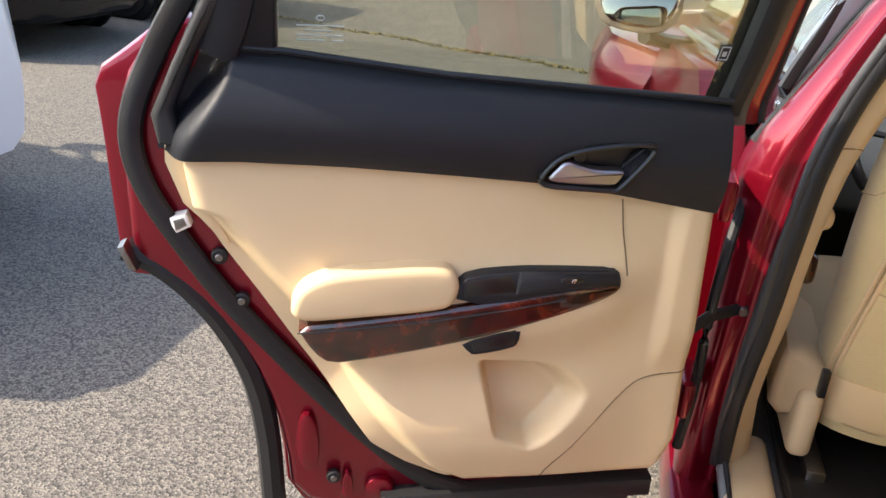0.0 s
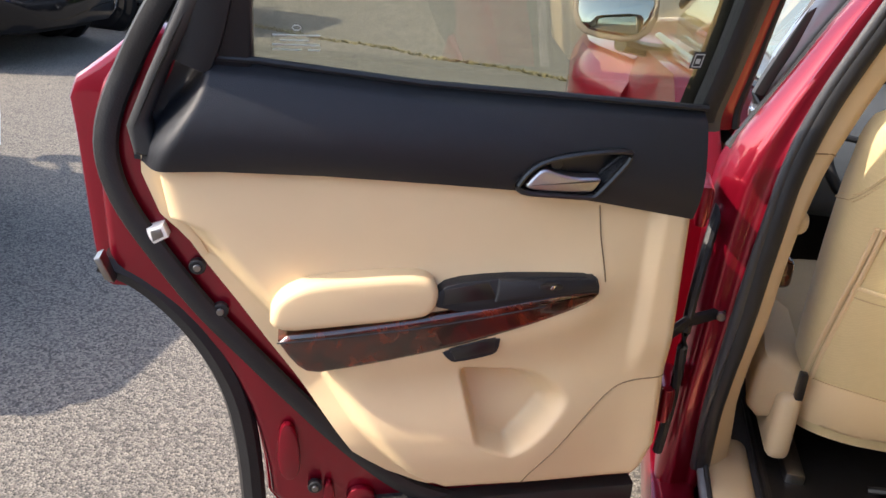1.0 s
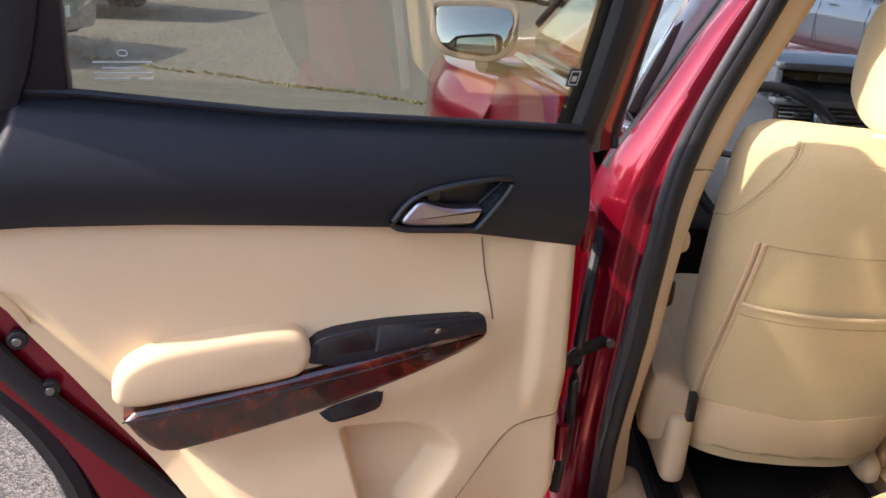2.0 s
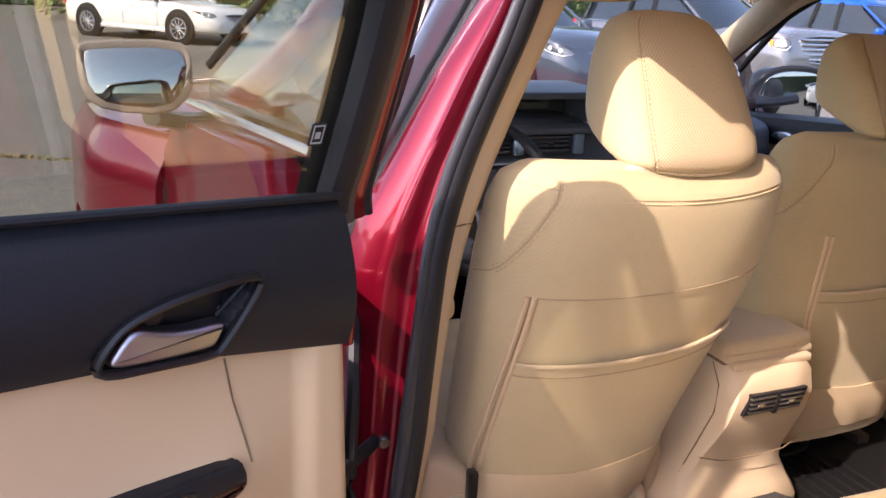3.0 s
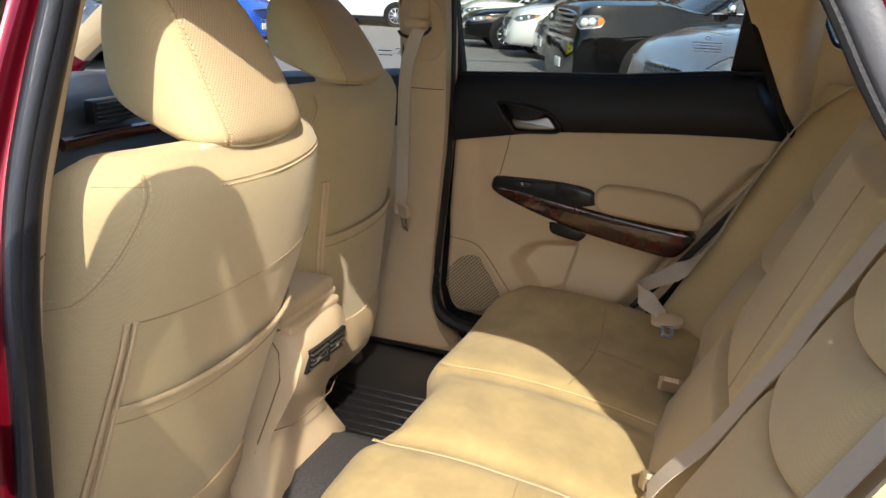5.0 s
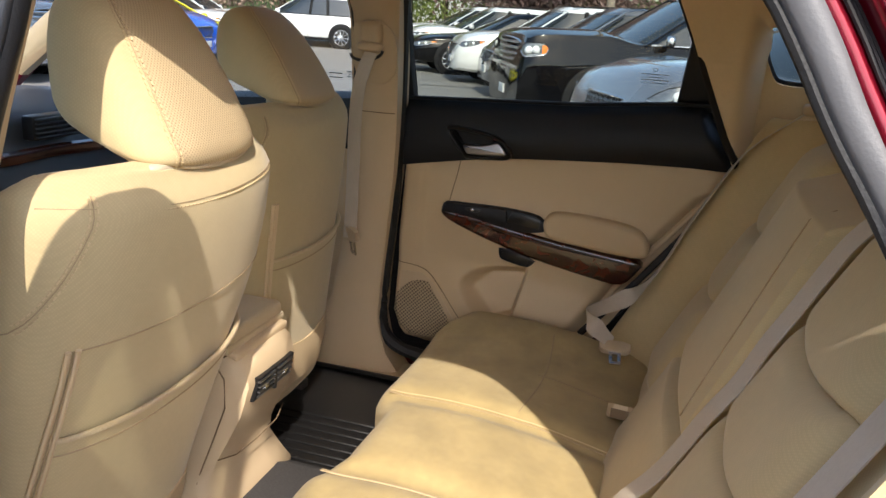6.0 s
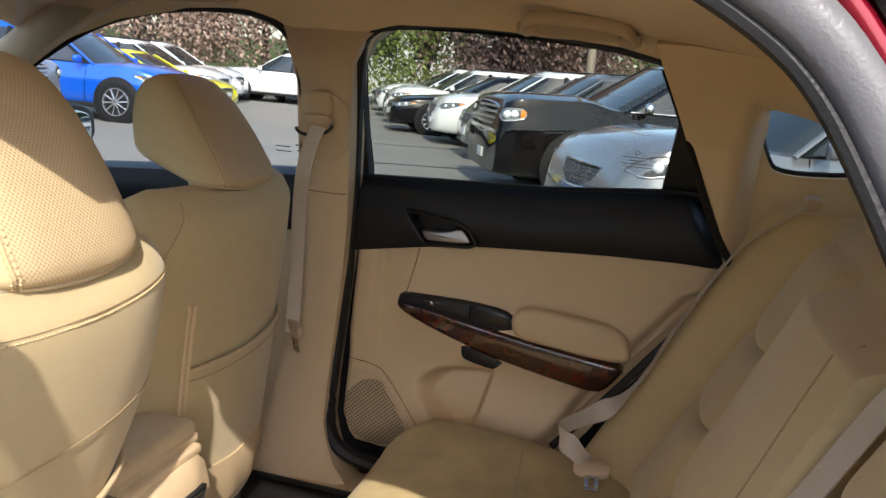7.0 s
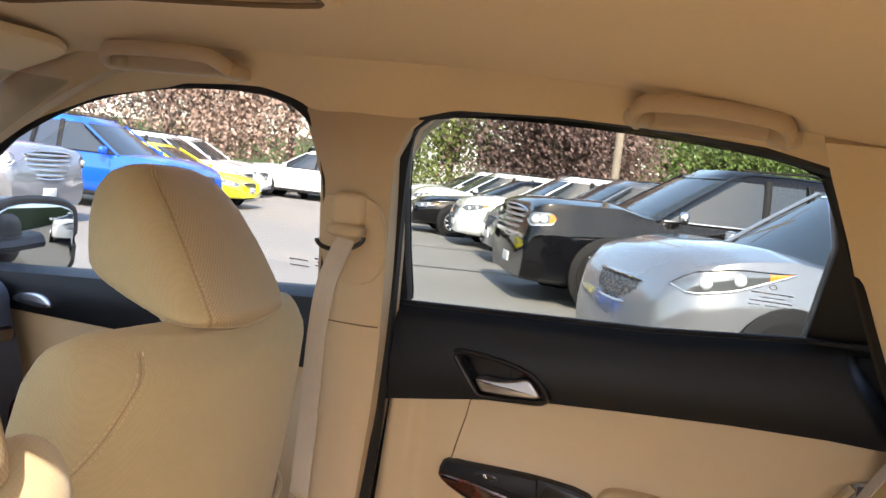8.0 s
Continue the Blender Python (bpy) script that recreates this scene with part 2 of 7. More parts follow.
def slab(outline, w0, w1, place, r=0.004, seg=2, bm=None):
    """A plate: outline in (u, v), thick from w0 to w1, set by place(u, w, v); its rim is rounded on the w1 side."""
    bm = bm or bmesh.new()
    n = len(outline)
    c = Vector((sum(p[0] for p in outline) / n, sum(p[1] for p in outline) / n))
    s = 1 if w1 > w0 else -1
    rings = []
    steps = [(0, w0)] + [(r * (1 - math.cos(math.pi / 2 * k / seg)), w1 - s * r * (1 - math.sin(math.pi / 2 * k / seg))) for k in range(seg + 1)]
    area = sum(outline[i][0] * outline[(i + 1) % n][1] - outline[(i + 1) % n][0] * outline[i][1] for i in range(n))
    sign = 1 if area > 0 else -1
    for inset, w in steps:
        ring = []
        for i in range(n):
            a, p, b = Vector(outline[i - 1][:2]), Vector(outline[i][:2]), Vector(outline[(i + 1) % n][:2])
            t = ((p - a).normalized() + (b - p).normalized())
            t = t.normalized() if t.length > 1e-6 else (b - p).normalized()
            q = p + Vector((-t.y, t.x)) * inset * sign
            ring.append(bm.verts.new(place(q.x, w, q.y)))
        rings.append(ring)
    for A, B in zip(rings, rings[1:]):
        for i in range(n):
            bm.faces.new((A[i], A[(i + 1) % n], B[(i + 1) % n], B[i]))
    bm.faces.new(rings[0][::-1])
    bm.faces.new(rings[-1])
    return bm


def sheet(nu, nv, f, thick=0.0, bm=None):
    """A grid surface f(i/nu, j/nv) -> world point; thick gives a second skin behind it, moved by that vector."""
    bm = bm or bmesh.new()
    g = [[bm.verts.new(f(i / nu, j / nv)) for j in range(nv + 1)] for i in range(nu + 1)]
    for i in range(nu):
        for j in range(nv):
            bm.faces.new((g[i][j], g[i + 1][j], g[i + 1][j + 1], g[i][j + 1]))
    if thick:
        t = Vector(thick)
        h = [[bm.verts.new(v.co + t) for v in row] for row in g]
        for i in range(nu):
            for j in range(nv):
                bm.faces.new((h[i][j], h[i][j + 1], h[i + 1][j + 1], h[i + 1][j]))
        for i in range(nu):
            for j in (0, nv):
                bm.faces.new((g[i][j], g[i + 1][j], h[i + 1][j], h[i][j]))
        for j in range(nv):
            for i in (0, nu):
                bm.faces.new((g[i][j], g[i][j + 1], h[i][j + 1], h[i][j]))
    return bm


def loft(rings, bm=None, caps=True, closed=True):
    bm = bm or bmesh.new()
    R = [[bm.verts.new(p) for p in r] for r in rings]
    n = len(R[0])
    for A, B in zip(R, R[1:]):
        for i in range(n if closed else n - 1):
            bm.faces.new((A[i], A[(i + 1) % n], B[(i + 1) % n], B[i]))
    if caps and closed:
        bm.faces.new(R[0][::-1]), bm.faces.new(R[-1])
    return bm


def sweep(path, rx, ry=None, n=10, bm=None, up=(0, 0, 1), caps=True, taper=None, square=1.0):
    """A rod of oval section (rx across, ry along up) along the points of path."""
    ry = ry or rx
    path = [Vector(p) for p in path]
    rings = []
    for i, p in enumerate(path):
        t = (path[min(i + 1, len(path) - 1)] - path[max(i - 1, 0)]).normalized()
        side = t.cross(Vector(up))
        side = side.normalized() if side.length > 1e-4 else Vector((1, 0, 0))
        u = side.cross(t).normalized()
        k = taper(i / (len(path) - 1)) if taper else 1.0
        ring = []
        for a in range(n):
            c, s = math.cos(2 * math.pi * a / n), math.sin(2 * math.pi * a / n)
            c, s = math.copysign(abs(c) ** square, c), math.copysign(abs(s) ** square, s)
            ring.append(p + side * c * rx * k + u * s * ry * k)
        rings.append(ring)
    return loft(rings, bm, caps)


def dashes(path, on=0.0050, off=0.0028, r=0.0012):
    """A row of short stitches along the points of path."""
    path = [Vector(p) for p in path]
    out, at, d = bmesh.new(), 0.0, []
    for a, b in zip(path, path[1:]):
        d.append((at, (b - a).length, a, b))
        at += (b - a).length
    def where(x):
        for s0, n, a, b in d:
            if x <= s0 + n:
                return a.lerp(b, max(0.0, (x - s0) / n))
        return path[-1]
    x = 0.0
    while x + on < at:
        sweep([where(x), where(x + on * 0.5), where(x + on)], r, r, 5, bm=out)
        x += on + off
    return out


def ribbon(path, width, thick, across, bm=None):
    """A flat strap along path; across(i) is its width direction."""
    path = [Vector(p) for p in path]
    rings = []
    for i, p in enumerate(path):
        t = (path[min(i + 1, len(path) - 1)] - path[max(i - 1, 0)]).normalized()
        a = Vector(across(i / (len(path) - 1))).normalized()
        a = (a - t * a.dot(t)).normalized()
        nrm = t.cross(a)
        rings.append([p + a * width / 2 + nrm * thick / 2, p - a * width / 2 + nrm * thick / 2, p - a * width / 2 - nrm * thick / 2, p + a * width / 2 - nrm * thick / 2])
    return loft(rings, bm)


def disc(center, axis, r, depth, n=20, bevel=0.15, bm=None):
    """A short round bar along axis with a softened rim."""
    axis = Vector(axis).normalized()
    side = axis.orthogonal().normalized()
    up = axis.cross(side)
    rings = []
    for k, d in ((1 - bevel, 0), (1, depth * 0.12), (1, depth * 0.88), (1 - bevel, depth)):
        rings.append([Vector(center) + axis * d + (side * math.cos(2 * math.pi * i / n) + up * math.sin(2 * math.pi * i / n)) * r * k for i in range(n)])
    return loft(rings, bm)


def blob(center, size, power=2.6, nu=24, nv=14, bend=None, bm=None):
    """A soft rounded form (superellipsoid)."""
    bm = bm or bmesh.new()
    sg = lambda c: math.copysign(abs(c) ** (2 / power), c)
    rings = []
    for j in range(nv + 1):
        th = -math.pi / 2 + math.pi * (j + 0.02) / (nv + 0.04)
        ring = []
        for i in range(nu):
            ph = 2 * math.pi * i / nu
            p = Vector((sg(math.cos(th)) * sg(math.cos(ph)) * size[0], sg(math.cos(th)) * sg(math.sin(ph)) * size[1], sg(math.sin(th)) * size[2]))
            ring.append(Vector(center) + (bend(p) if bend else p))
        rings.append(ring)
    return loft(rings, bm)


def merge(*bms):
    out = bmesh.new()
    for b in bms:
        me = bpy.data.meshes.new("tmp")
        b.to_mesh(me)
        b.free()
        out.from_mesh(me)
        bpy.data.meshes.remove(me)
    return out


# ---- ground ----
def ground_sheet():
    bm = bmesh.new()
    bmesh.ops.create_grid(bm, x_segments=2, y_segments=2, size=400)
    return bm


ground = part("ground", ground_sheet(), M_asphalt, kind="structure", smooth=False)
M_lane = material("pale_dry_asphalt", (0.17, 0.162, 0.147), 0.9, var=0.25, scale=60, bump=0.5, bump_scale=90, var2=0.18, scale2=0.5)
lane = part("pavement", slab([(2.2, -30), (60, -30), (60, 40), (2.2, 40)], 0.0, 0.004, lambda u, w, v: Vector((u, v, w)), 0.001), M_lane, kind="structure", smooth=False)
tagged(lane, "sun bleached pale asphalt of the aisle", "asphalt")
tagged(ground, "worn grey asphalt of a parking lot", "asphalt")


# ---- rear doors: one design, open on the driver's side, shut on the other ----
LO, LD, LN = Vector((-0.955, -0.240, 0)), Vector((-0.932, -0.363, 0)), Vector((0.363, -0.932, 0))


def place_left(u, w, v):
    return LO + LD * u + LN * w + Vector((0, 0, v))


def place_right(u, w, v):
    return Vector((0.765 - w, -0.045 - u, v))


SEAM = [(-0.035, 1.018), (0.14, 1.050), (0.25, 1.068), (0.40, 1.080), (0.57, 1.092), (0.72, 1.098), (0.86, 1.096)]
SILL = [(-0.035, 1.205), (0.0, 1.208), (0.43, 1.236), (0.66, 1.262), (0.78, 1.268), (0.86, 1.268)]
REAR = [(0.485, 0.30), (0.50, 0.37), (0.55, 0.45), (0.645, 0.522), (0.765, 0.598), (0.84, 0.650), (0.905, 0.703), (1.01, 0.785), (1.03, 0.825), (1.12, 0.845)]   # v -> u
FRONT = [(0.485, 0.06), (0.50, 0.01), (0.53, -0.015), (0.58, -0.034), (0.73, -0.028), (1.06, -0.014)]   # v -> u


def lean(v):
    """How far the glass and its frame lean into the car above the sill."""
    return 0.42 * max(0.0, v - 1.20) - 0.035


# edges of the map pocket: from, to, softness
POCKET = [((0.352, 0.775), (0.315, 0.619), 0.014), ((0.315, 0.619), (0.249, 0.590), 0.016), ((0.249, 0.590), (0.205, 0.617), 0.016), ((0.205, 0.617), (0.140, 0.695), 0.034), ((0.140, 0.695), (0.195, 0.752), 0.05), ((0.195, 0.755), (0.352, 0.775), 0.035)]


def panel_height(u, v):
    rear, front = interp(REAR, v), interp(FRONT, v)
    edge = min((rear - u) * 0.8, (u - front) + 0.026, (v - 0.485) * 1.0)
    h = -0.045 * (1 - smooth01(edge / 0.05)) ** 2
    # waist bulge that carries the armrest and runs out towards the hinge
    mid = interp([(0.05, 0.905), (0.15, 0.88), (0.35, 0.835), (0.64, 0.79)], u)
    h += 0.028 * math.exp(-((v - mid) / 0.075) ** 2) * smooth01((u - 0.03) / 0.14) * smooth01((rear - u) / 0.1)
    # lower bulge round the pocket
    h += 0.030 * bumpf(v, 0.54, 0.70, 0.14) * bumpf(u, 0.12, 0.60, 0.2)
    # map pocket
    d = 1.0
    for (a, b), (p, q), soft in POCKET:
        n = math.hypot(p - a, q - b)
        d *= smooth01(((p - a) * (v - b) - (q - b) * (u - a)) / -n / soft)
    h -= 0.058 * d
    # dished field towards the hinge
    h += 0.016 * smooth01((0.055 - u) / 0.03) * smooth01((v - 0.72) / 0.1)
    return h


def drawn_in(pts):
    """Rear edge points brought in by the share that the door is shorter."""
    return [(u * 0.945 if u > 0.3 else u, v) for u, v in pts]


def rear_door(place, side, label, hinge):
    at = hinge
    d = thing("rear_door", at, label, "car door", "car doors")
    P = place
    # red pressed shell: outer skin and inner flange
    fo, fi = (-0.055, -0.028) if side == "open" else (-0.13, -0.12)
    if side == "open":
        outer = [(fo, 0.42), (fo + 0.015, 0.36), (0.60, 0.36), (0.71, 0.40), (0.722, 0.56), (0.758, 0.69), (0.81, 0.80), (0.885, 0.875), (0.955, 0.868), (0.982, 0.886), (0.987, 0.968), (0.992, 1.122), (0.998, 1.205), (0.937, 1.245), (0.888, 1.284), (0.81, 1.27), (0.74, 1.20), (fo, 1.15)]
        inner = [(fi, 0.46), (fi + 0.013, 0.42), (0.58, 0.40), (0.70, 0.44), (0.71, 0.56), (0.745, 0.69), (0.80, 0.79), (0.87, 0.87), (0.93, 0.90), (0.952, 0.941), (0.952, 1.029), (0.950, 1.131), (0.943, 1.202), (0.901, 1.262), (0.857, 1.304), (0.81, 1.28), (0.74, 1.20), (fi, 1.15)]
        outer, inner = drawn_in(outer), drawn_in(inner)
    else:
        outer = [(fo, 0.42), (fo + 0.015, 0.36), (0.60, 0.36), (0.70, 0.40), (0.715, 0.60), (0.735, 0.72), (0.775, 0.84), (0.83, 0.905), (0.905, 0.935), (0.915, 1.06), (0.93, 1.20), (0.89, 1.24), (0.80, 1.225), (0.70, 1.19), (fo, 1.14)]
        inner = [(fi, 0.46), (fi + 0.013, 0.42), (0.58, 0.40), (0.665, 0.44), (0.68, 0.62), (0.70, 0.74), (0.755, 0.87), (0.83, 0.94), (0.875, 1.0), (0.895, 1.12), (0.885, 1.22), (0.83, 1.215), (fi, 1.14)]
    part("outer_shell", slab(chaikin(outer, 1), -0.165, -0.105, P, 0.012), M_red, d)
    part("inner_shell", slab(chaikin(inner, 1), -0.112, -0.058, P, 0.015, 3), M_red if side == "open" else M_rubber, d)
    for k, (u, v, w, h) in enumerate(((0.63, 0.57, 0.022, 0.06), (0.50, 0.46, 0.03, 0.022), (0.56, 0.47, 0.012, 0.03))):
        part("pressing", slab(chaikin([(u - w, v - h), (u + w, v - h), (u + w * 0.9, v + h), (u - w * 0.6, v + h)], 2), -0.056, -0.044, P, 0.005), M_red, d)
    # seal along the wheel arch and round the flange
    arch = [(0.690, 0.36), (0.696, 0.426), (0.702, 0.58), (0.722, 0.699), (0.774, 0.811), (0.848, 0.900), (0.912, 0.936)] if side == "open" else [(0.690, 0.37), (0.700, 0.50), (0.705, 0.60), (0.715, 0.70), (0.745, 0.80), (0.80, 0.88), (0.87, 0.925), (0.93, 0.950)]
    part("arch_seal", sweep([P(u, -0.075, v) for u, v in chaikin(arch, 2, False)], 0.022, 0.02, 8, up=tuple(P(0, 1, 0) - P(0, 0, 0))), M_rubber, d, "black rubber wheel arch seal")
    part("seal_clip", slab([(0.888, 0.915), (0.902, 0.920), (0.914, 0.955), (0.904, 0.960)], -0.06, -0.03, P, 0.004), M_steel, d)
    run = [(0.02, 0.425), (0.30, 0.43), (0.40, 0.468), (0.453, 0.506), (0.537, 0.589), (0.616, 0.681), (0.690, 0.773), (0.759, 0.858), (0.822, 0.958), (0.868, 1.041), (0.885, 1.111), (0.876, 1.170), (0.847, 1.235), (0.797, 1.322), (0.72, 1.43), (0.66, 1.50), (0.58, 1.545), (0.30, 1.57), (0.05, 1.56)] if side == "open" else [(0.02, 0.425), (0.30, 0.43), (0.42, 0.475), (0.53, 0.60), (0.64, 0.735), (0.74, 0.85), (0.82, 0.965), (0.865, 1.06), (0.872, 1.15), (0.84, 1.24), (0.79, 1.31), (0.75, 1.40), (0.71, 1.49), (0.61, 1.545), (0.30, 1.57), (0.05, 1.56)]
    part("door_seal", sweep([P(u, -0.048 + 0.36 * max(0.0, v - 1.24), v) for u, v in chaikin(run, 2, False)], 0.018 if side == "open" else 0.013, 0.013, 10, up=tuple(P(0, 1, 0) - P(0, 0, 0))), M_rubber, d, "black rubber door seal")
    part("lower_lip", slab([(-0.02, 0.43), (0.50, 0.42), (0.50, 0.455), (-0.02, 0.47)], -0.08, -0.025, P, 0.008), M_rubber, d)
    # beige trim panel
    def trim(i, j):
        v = 0.487 + 0.64 * j
        a, b = interp(FRONT, v), interp(REAR, v)
        if side == "open":
            b = interp([(0.470, 0.340), (0.494, 0.398), (0.531, 0.458), (0.588, 0.522), (0.697, 0.593), (0.794, 0.657), (0.873, 0.706), (0.951, 0.757), (1.011, 0.792), (1.12, 0.806)], v)
        else:
            b += 0.055 * smooth01((0.98 - v) / 0.10)
        u = a + (b - a) * i
        v2 = min(v, interp(SEAM, u) + (0.014 if side == "open" else -0.010))
        return P(u, panel_height(u, v2), v2)
    back = P(0, -0.03, 0) - P(0, 0, 0)
    part("trim_panel", sheet(210, 190, trim, back), M_panel, d, "beige moulded door trim", angle=60)
    # outer edge strip of the trim, rear side
    strip = [(0.30, 0.484), (0.37, 0.498), (0.45, 0.55), (0.522, 0.643), (0.598, 0.764), (0.65, 0.838), (0.703, 0.904), (0.782, 1.008)]
    if side == "shut":
        part("trim_edge", sweep([P(u - 0.008, -0.030, v) for u, v in chaikin(strip, 1, False)], 0.012, 0.008, 8, up=tuple(LN)), M_panel, d)
    part("trim_corner", slab(drawn_in([(0.882, 1.122), (0.850, 1.124), (0.840, 1.06), (0.79, 0.96), (0.797, 0.955), (0.836, 1.0), (0.861, 1.025), (0.884, 1.090)]), -0.06, -0.040, P, 0.003), M_panel, d)
    if side == "open":
        band = [(0.851, 1.118), (0.862, 1.175), (0.822, 1.257), (0.771, 1.336), (0.690, 1.48), (0.735, 1.47), (0.801, 1.340), (0.856, 1.244), (0.896, 1.165), (0.888, 1.122)]
        part("rear_post", slab(drawn_in(band), -0.03, 0.018, lambda u, w, v: P(u, w + lean(v), v), 0.012, 4), M_blackgrey, d, "dark grey window rear post")
    # parting lines
    line = [(0.138, 1.052), (0.130, 1.00), (0.120, 0.95), (0.116, 0.925)]
    part("seam", sweep([P(u, panel_height(u, v) + 0.0004, v) for u, v in line], 0.0016, 0.0012, 6), M_seam, d)
    # speaker cover in the lower front corner
    spk = chaikin([(-0.027, 0.729), (0.045, 0.724), (0.080, 0.702), (0.190, 0.575), (0.214, 0.535), (0.222, 0.493)], 2, False)
    part("speaker_seam", sweep([P(u, panel_height(u, v) + 0.0004, v) for u, v in spk], 0.0013, 0.0012, 6), M_seam, d)
    def cover(i, j):
        v = 0.52 + 0.185 * j
        a = interp(FRONT, v) + 0.014
        b = interp([(0.50, 0.195), (0.563, 0.175), (0.683, 0.082), (0.71, 0.04)], v)
        u = a + (b - a) * i
        return P(u, panel_height(u, v) + 0.0022, v)
    if side == "shut":
        part("speaker_cover", sheet(22, 22, cover, P(0, -0.004, 0) - P(0, 0, 0)), M_plastic, d, "beige speaker cover")
    hub = [(0.055 + 0.088 * math.cos(q), 0.598 + 0.088 * math.sin(q)) for q in [2 * math.pi * k / 28 for k in range(28)]]
    hub = [(min(u, interp([(0.50, 0.185), (0.563, 0.160), (0.683, 0.068), (0.71, 0.03)], v)), v) for u, v in hub]
    def mesh_face(i, j):
        q = 2 * math.pi * i
        lim = hub[int(round(i * 28)) % 28]
        u, v = 0.050 + (lim[0] - 0.050) * j, 0.598 + (lim[1] - 0.598) * j
        return P(u, panel_height(u, v) + (0.0052 if j < 0.99 else 0.002), v)
    if side == "shut":
        part("speaker_grille", sheet(28, 9, mesh_face), M_grille, d, "beige perforated speaker grille", angle=70)
    # black upper panel
    hu, hv, sv, dv, ua = (0.0, 0.0, 0.014, 0.0, -0.014) if side == "open" else (-0.008, -0.026, -0.010, -0.022, -0.03)
    def upper(i, j):
        u = ua + (0.845 - ua) * i
        a, b = interp(SEAM, u) + sv - 0.002, interp(SILL, u) + (dv - 0.012 * i if side == "shut" else 0.0)
        v = a + (b - a) * j
        k = smooth01((0.843 - u - 0.25 * (v - a)) / 0.055)
        h = 0.004 + 0.030 * math.sin(math.pi * min(1, 0.08 + 0.92 * j) ** 0.8) * k - 0.055 * (1 - k) ** 2
        h += -0.012 * smooth01((v - b + 0.02) / 0.02)
        uu = u - 0.07 * smooth01((i - 0.8) / 0.2) * smooth01((j - 0.1) / 0.9)
        # recess of the handle
        q = bumpf(u, interp([(1.08, 0.165), (1.148, 0.120)], v - hv) + hu, 0.280 + hu, 0.008) * bumpf(v, 1.085 + hv, interp([(0.11, 1.148), (0.20, 1.142), (0.25, 1.130), (0.28, 1.10)], u - hu) + hv, 0.008)
        h -= 0.036 * q
        return P(uu, h, v)
    part("upper_panel", sheet(110, 34, upper, P(0, -0.03, 0) - P(0, 0, 0)), M_black, d, "black grained upper door panel", angle=50)
    # inner handle
    H = lambda pts: [(u + hu, v + hv) for u, v in pts]
    ring = chaikin(H([(0.290, 1.086), (0.274, 1.114), (0.250, 1.134), (0.198, 1.146), (0.120, 1.153), (0.108, 1.144), (0.158, 1.082), (0.168, 1.077), (0.220, 1.081)]), 2)
    part("handle_cup", slab(ring, -0.01, 0.006, P, 0.002, 1), M_blackgloss, d, "black handle cup")
    part("handle_bezel", sweep([P(u, 0.033, v) for u, v in ring + ring[:1]], 0.0062, 0.0050, 8), M_blackgloss, d)
    part("cup_rib", sweep([P(u, w, v) for u, w, v in [(0.150 + hu, 0.010, 1.108 + hv), (0.122 + hu, 0.022, 1.142 + hv)]], 0.003, 0.003, 6), M_black, d)
    lever = chaikin(H([(0.278, 1.091), (0.262, 1.112), (0.248, 1.126), (0.225, 1.117), (0.195, 1.110), (0.156, 1.111), (0.154, 1.104), (0.165, 1.087), (0.172, 1.085), (0.227, 1.086)]), 2)
    part("door_handle", slab(lever, 0.014, 0.037, P, 0.006, 3), M_satin, d, "satin chrome inner door handle")
    part("lock_knob", merge(disc(P(0.222 + hu, 0.008, 1.127 + hv), P(0, 1, 0) - P(0, 0, 0), 0.011, 0.012)), M_blackgloss, d)
    part("lock_mark", slab(H([(0.233, 1.128), (0.241, 1.128), (0.241, 1.136), (0.233, 1.136)]), 0.012, 0.024, P, 0.001), M_redlens, d)
    PA = (lambda u, w, v: P(0.947 * u + 0.030, w - 0.016, v + 0.011)) if side == "open" else (lambda u, w, v: P(u - 0.006, w - 0.016, v - 0.003))
    # armrest pad
    pad = chaikin([(0.660, 0.842), (0.656, 0.895), (0.612, 0.925), (0.53, 0.934), (0.44, 0.939), (0.396, 0.934), (0.380, 0.905), (0.392, 0.870), (0.42, 0.860), (0.55, 0.850)], 2)
    part("armrest", slab(pad, -0.01, 0.054, PA, 0.014, 5), M_panel_soft, d, "padded beige armrest", angle=70)
    rim = [(0.652, 0.845), (0.648, 0.885), (0.62, 0.912), (0.55, 0.931), (0.45, 0.938), (0.40, 0.938), (0.375, 0.925)]
    part("armrest_seam", sweep([PA(u, panel_height(u, v) + 0.001, v) for u, v in chaikin(rim, 2, False)], 0.0018, 0.0015, 6), M_seam, d)
    # switch tray, wood rail, pull cup
    tray = chaikin([(0.385, 0.872), (0.388, 0.905), (0.365, 0.922), (0.282, 0.930), (0.20, 0.931), (0.112, 0.930), (0.103, 0.905), (0.11, 0.892), (0.25, 0.872)], 1)
    part("switch_tray", slab(tray, 0.0, 0.046, PA, 0.004), M_black, d, "black window switch tray")
    part("tray_well", slab([(0.375, 0.885), (0.375, 0.912), (0.30, 0.924), (0.285, 0.895)], 0.03, 0.0475, PA, 0.002), M_blackgloss, d)
    part("switch_block", slab([(0.288, 0.890), (0.284, 0.929), (0.116, 0.928), (0.108, 0.908)], 0.026, 0.053, PA, 0.006), M_black, d)
    sw = part("window_switch", slab(chaikin([(0.215, 0.912), (0.213, 0.924), (0.175, 0.923), (0.175, 0.911)], 1), 0.046, 0.057, PA, 0.003), M_blackgloss, d)
    part("switch_mark", slab([(0.198, 0.915), (0.194, 0.921), (0.188, 0.921), (0.192, 0.914)], 0.05, 0.0585, PA, 0.0005), M_chrome, sw)
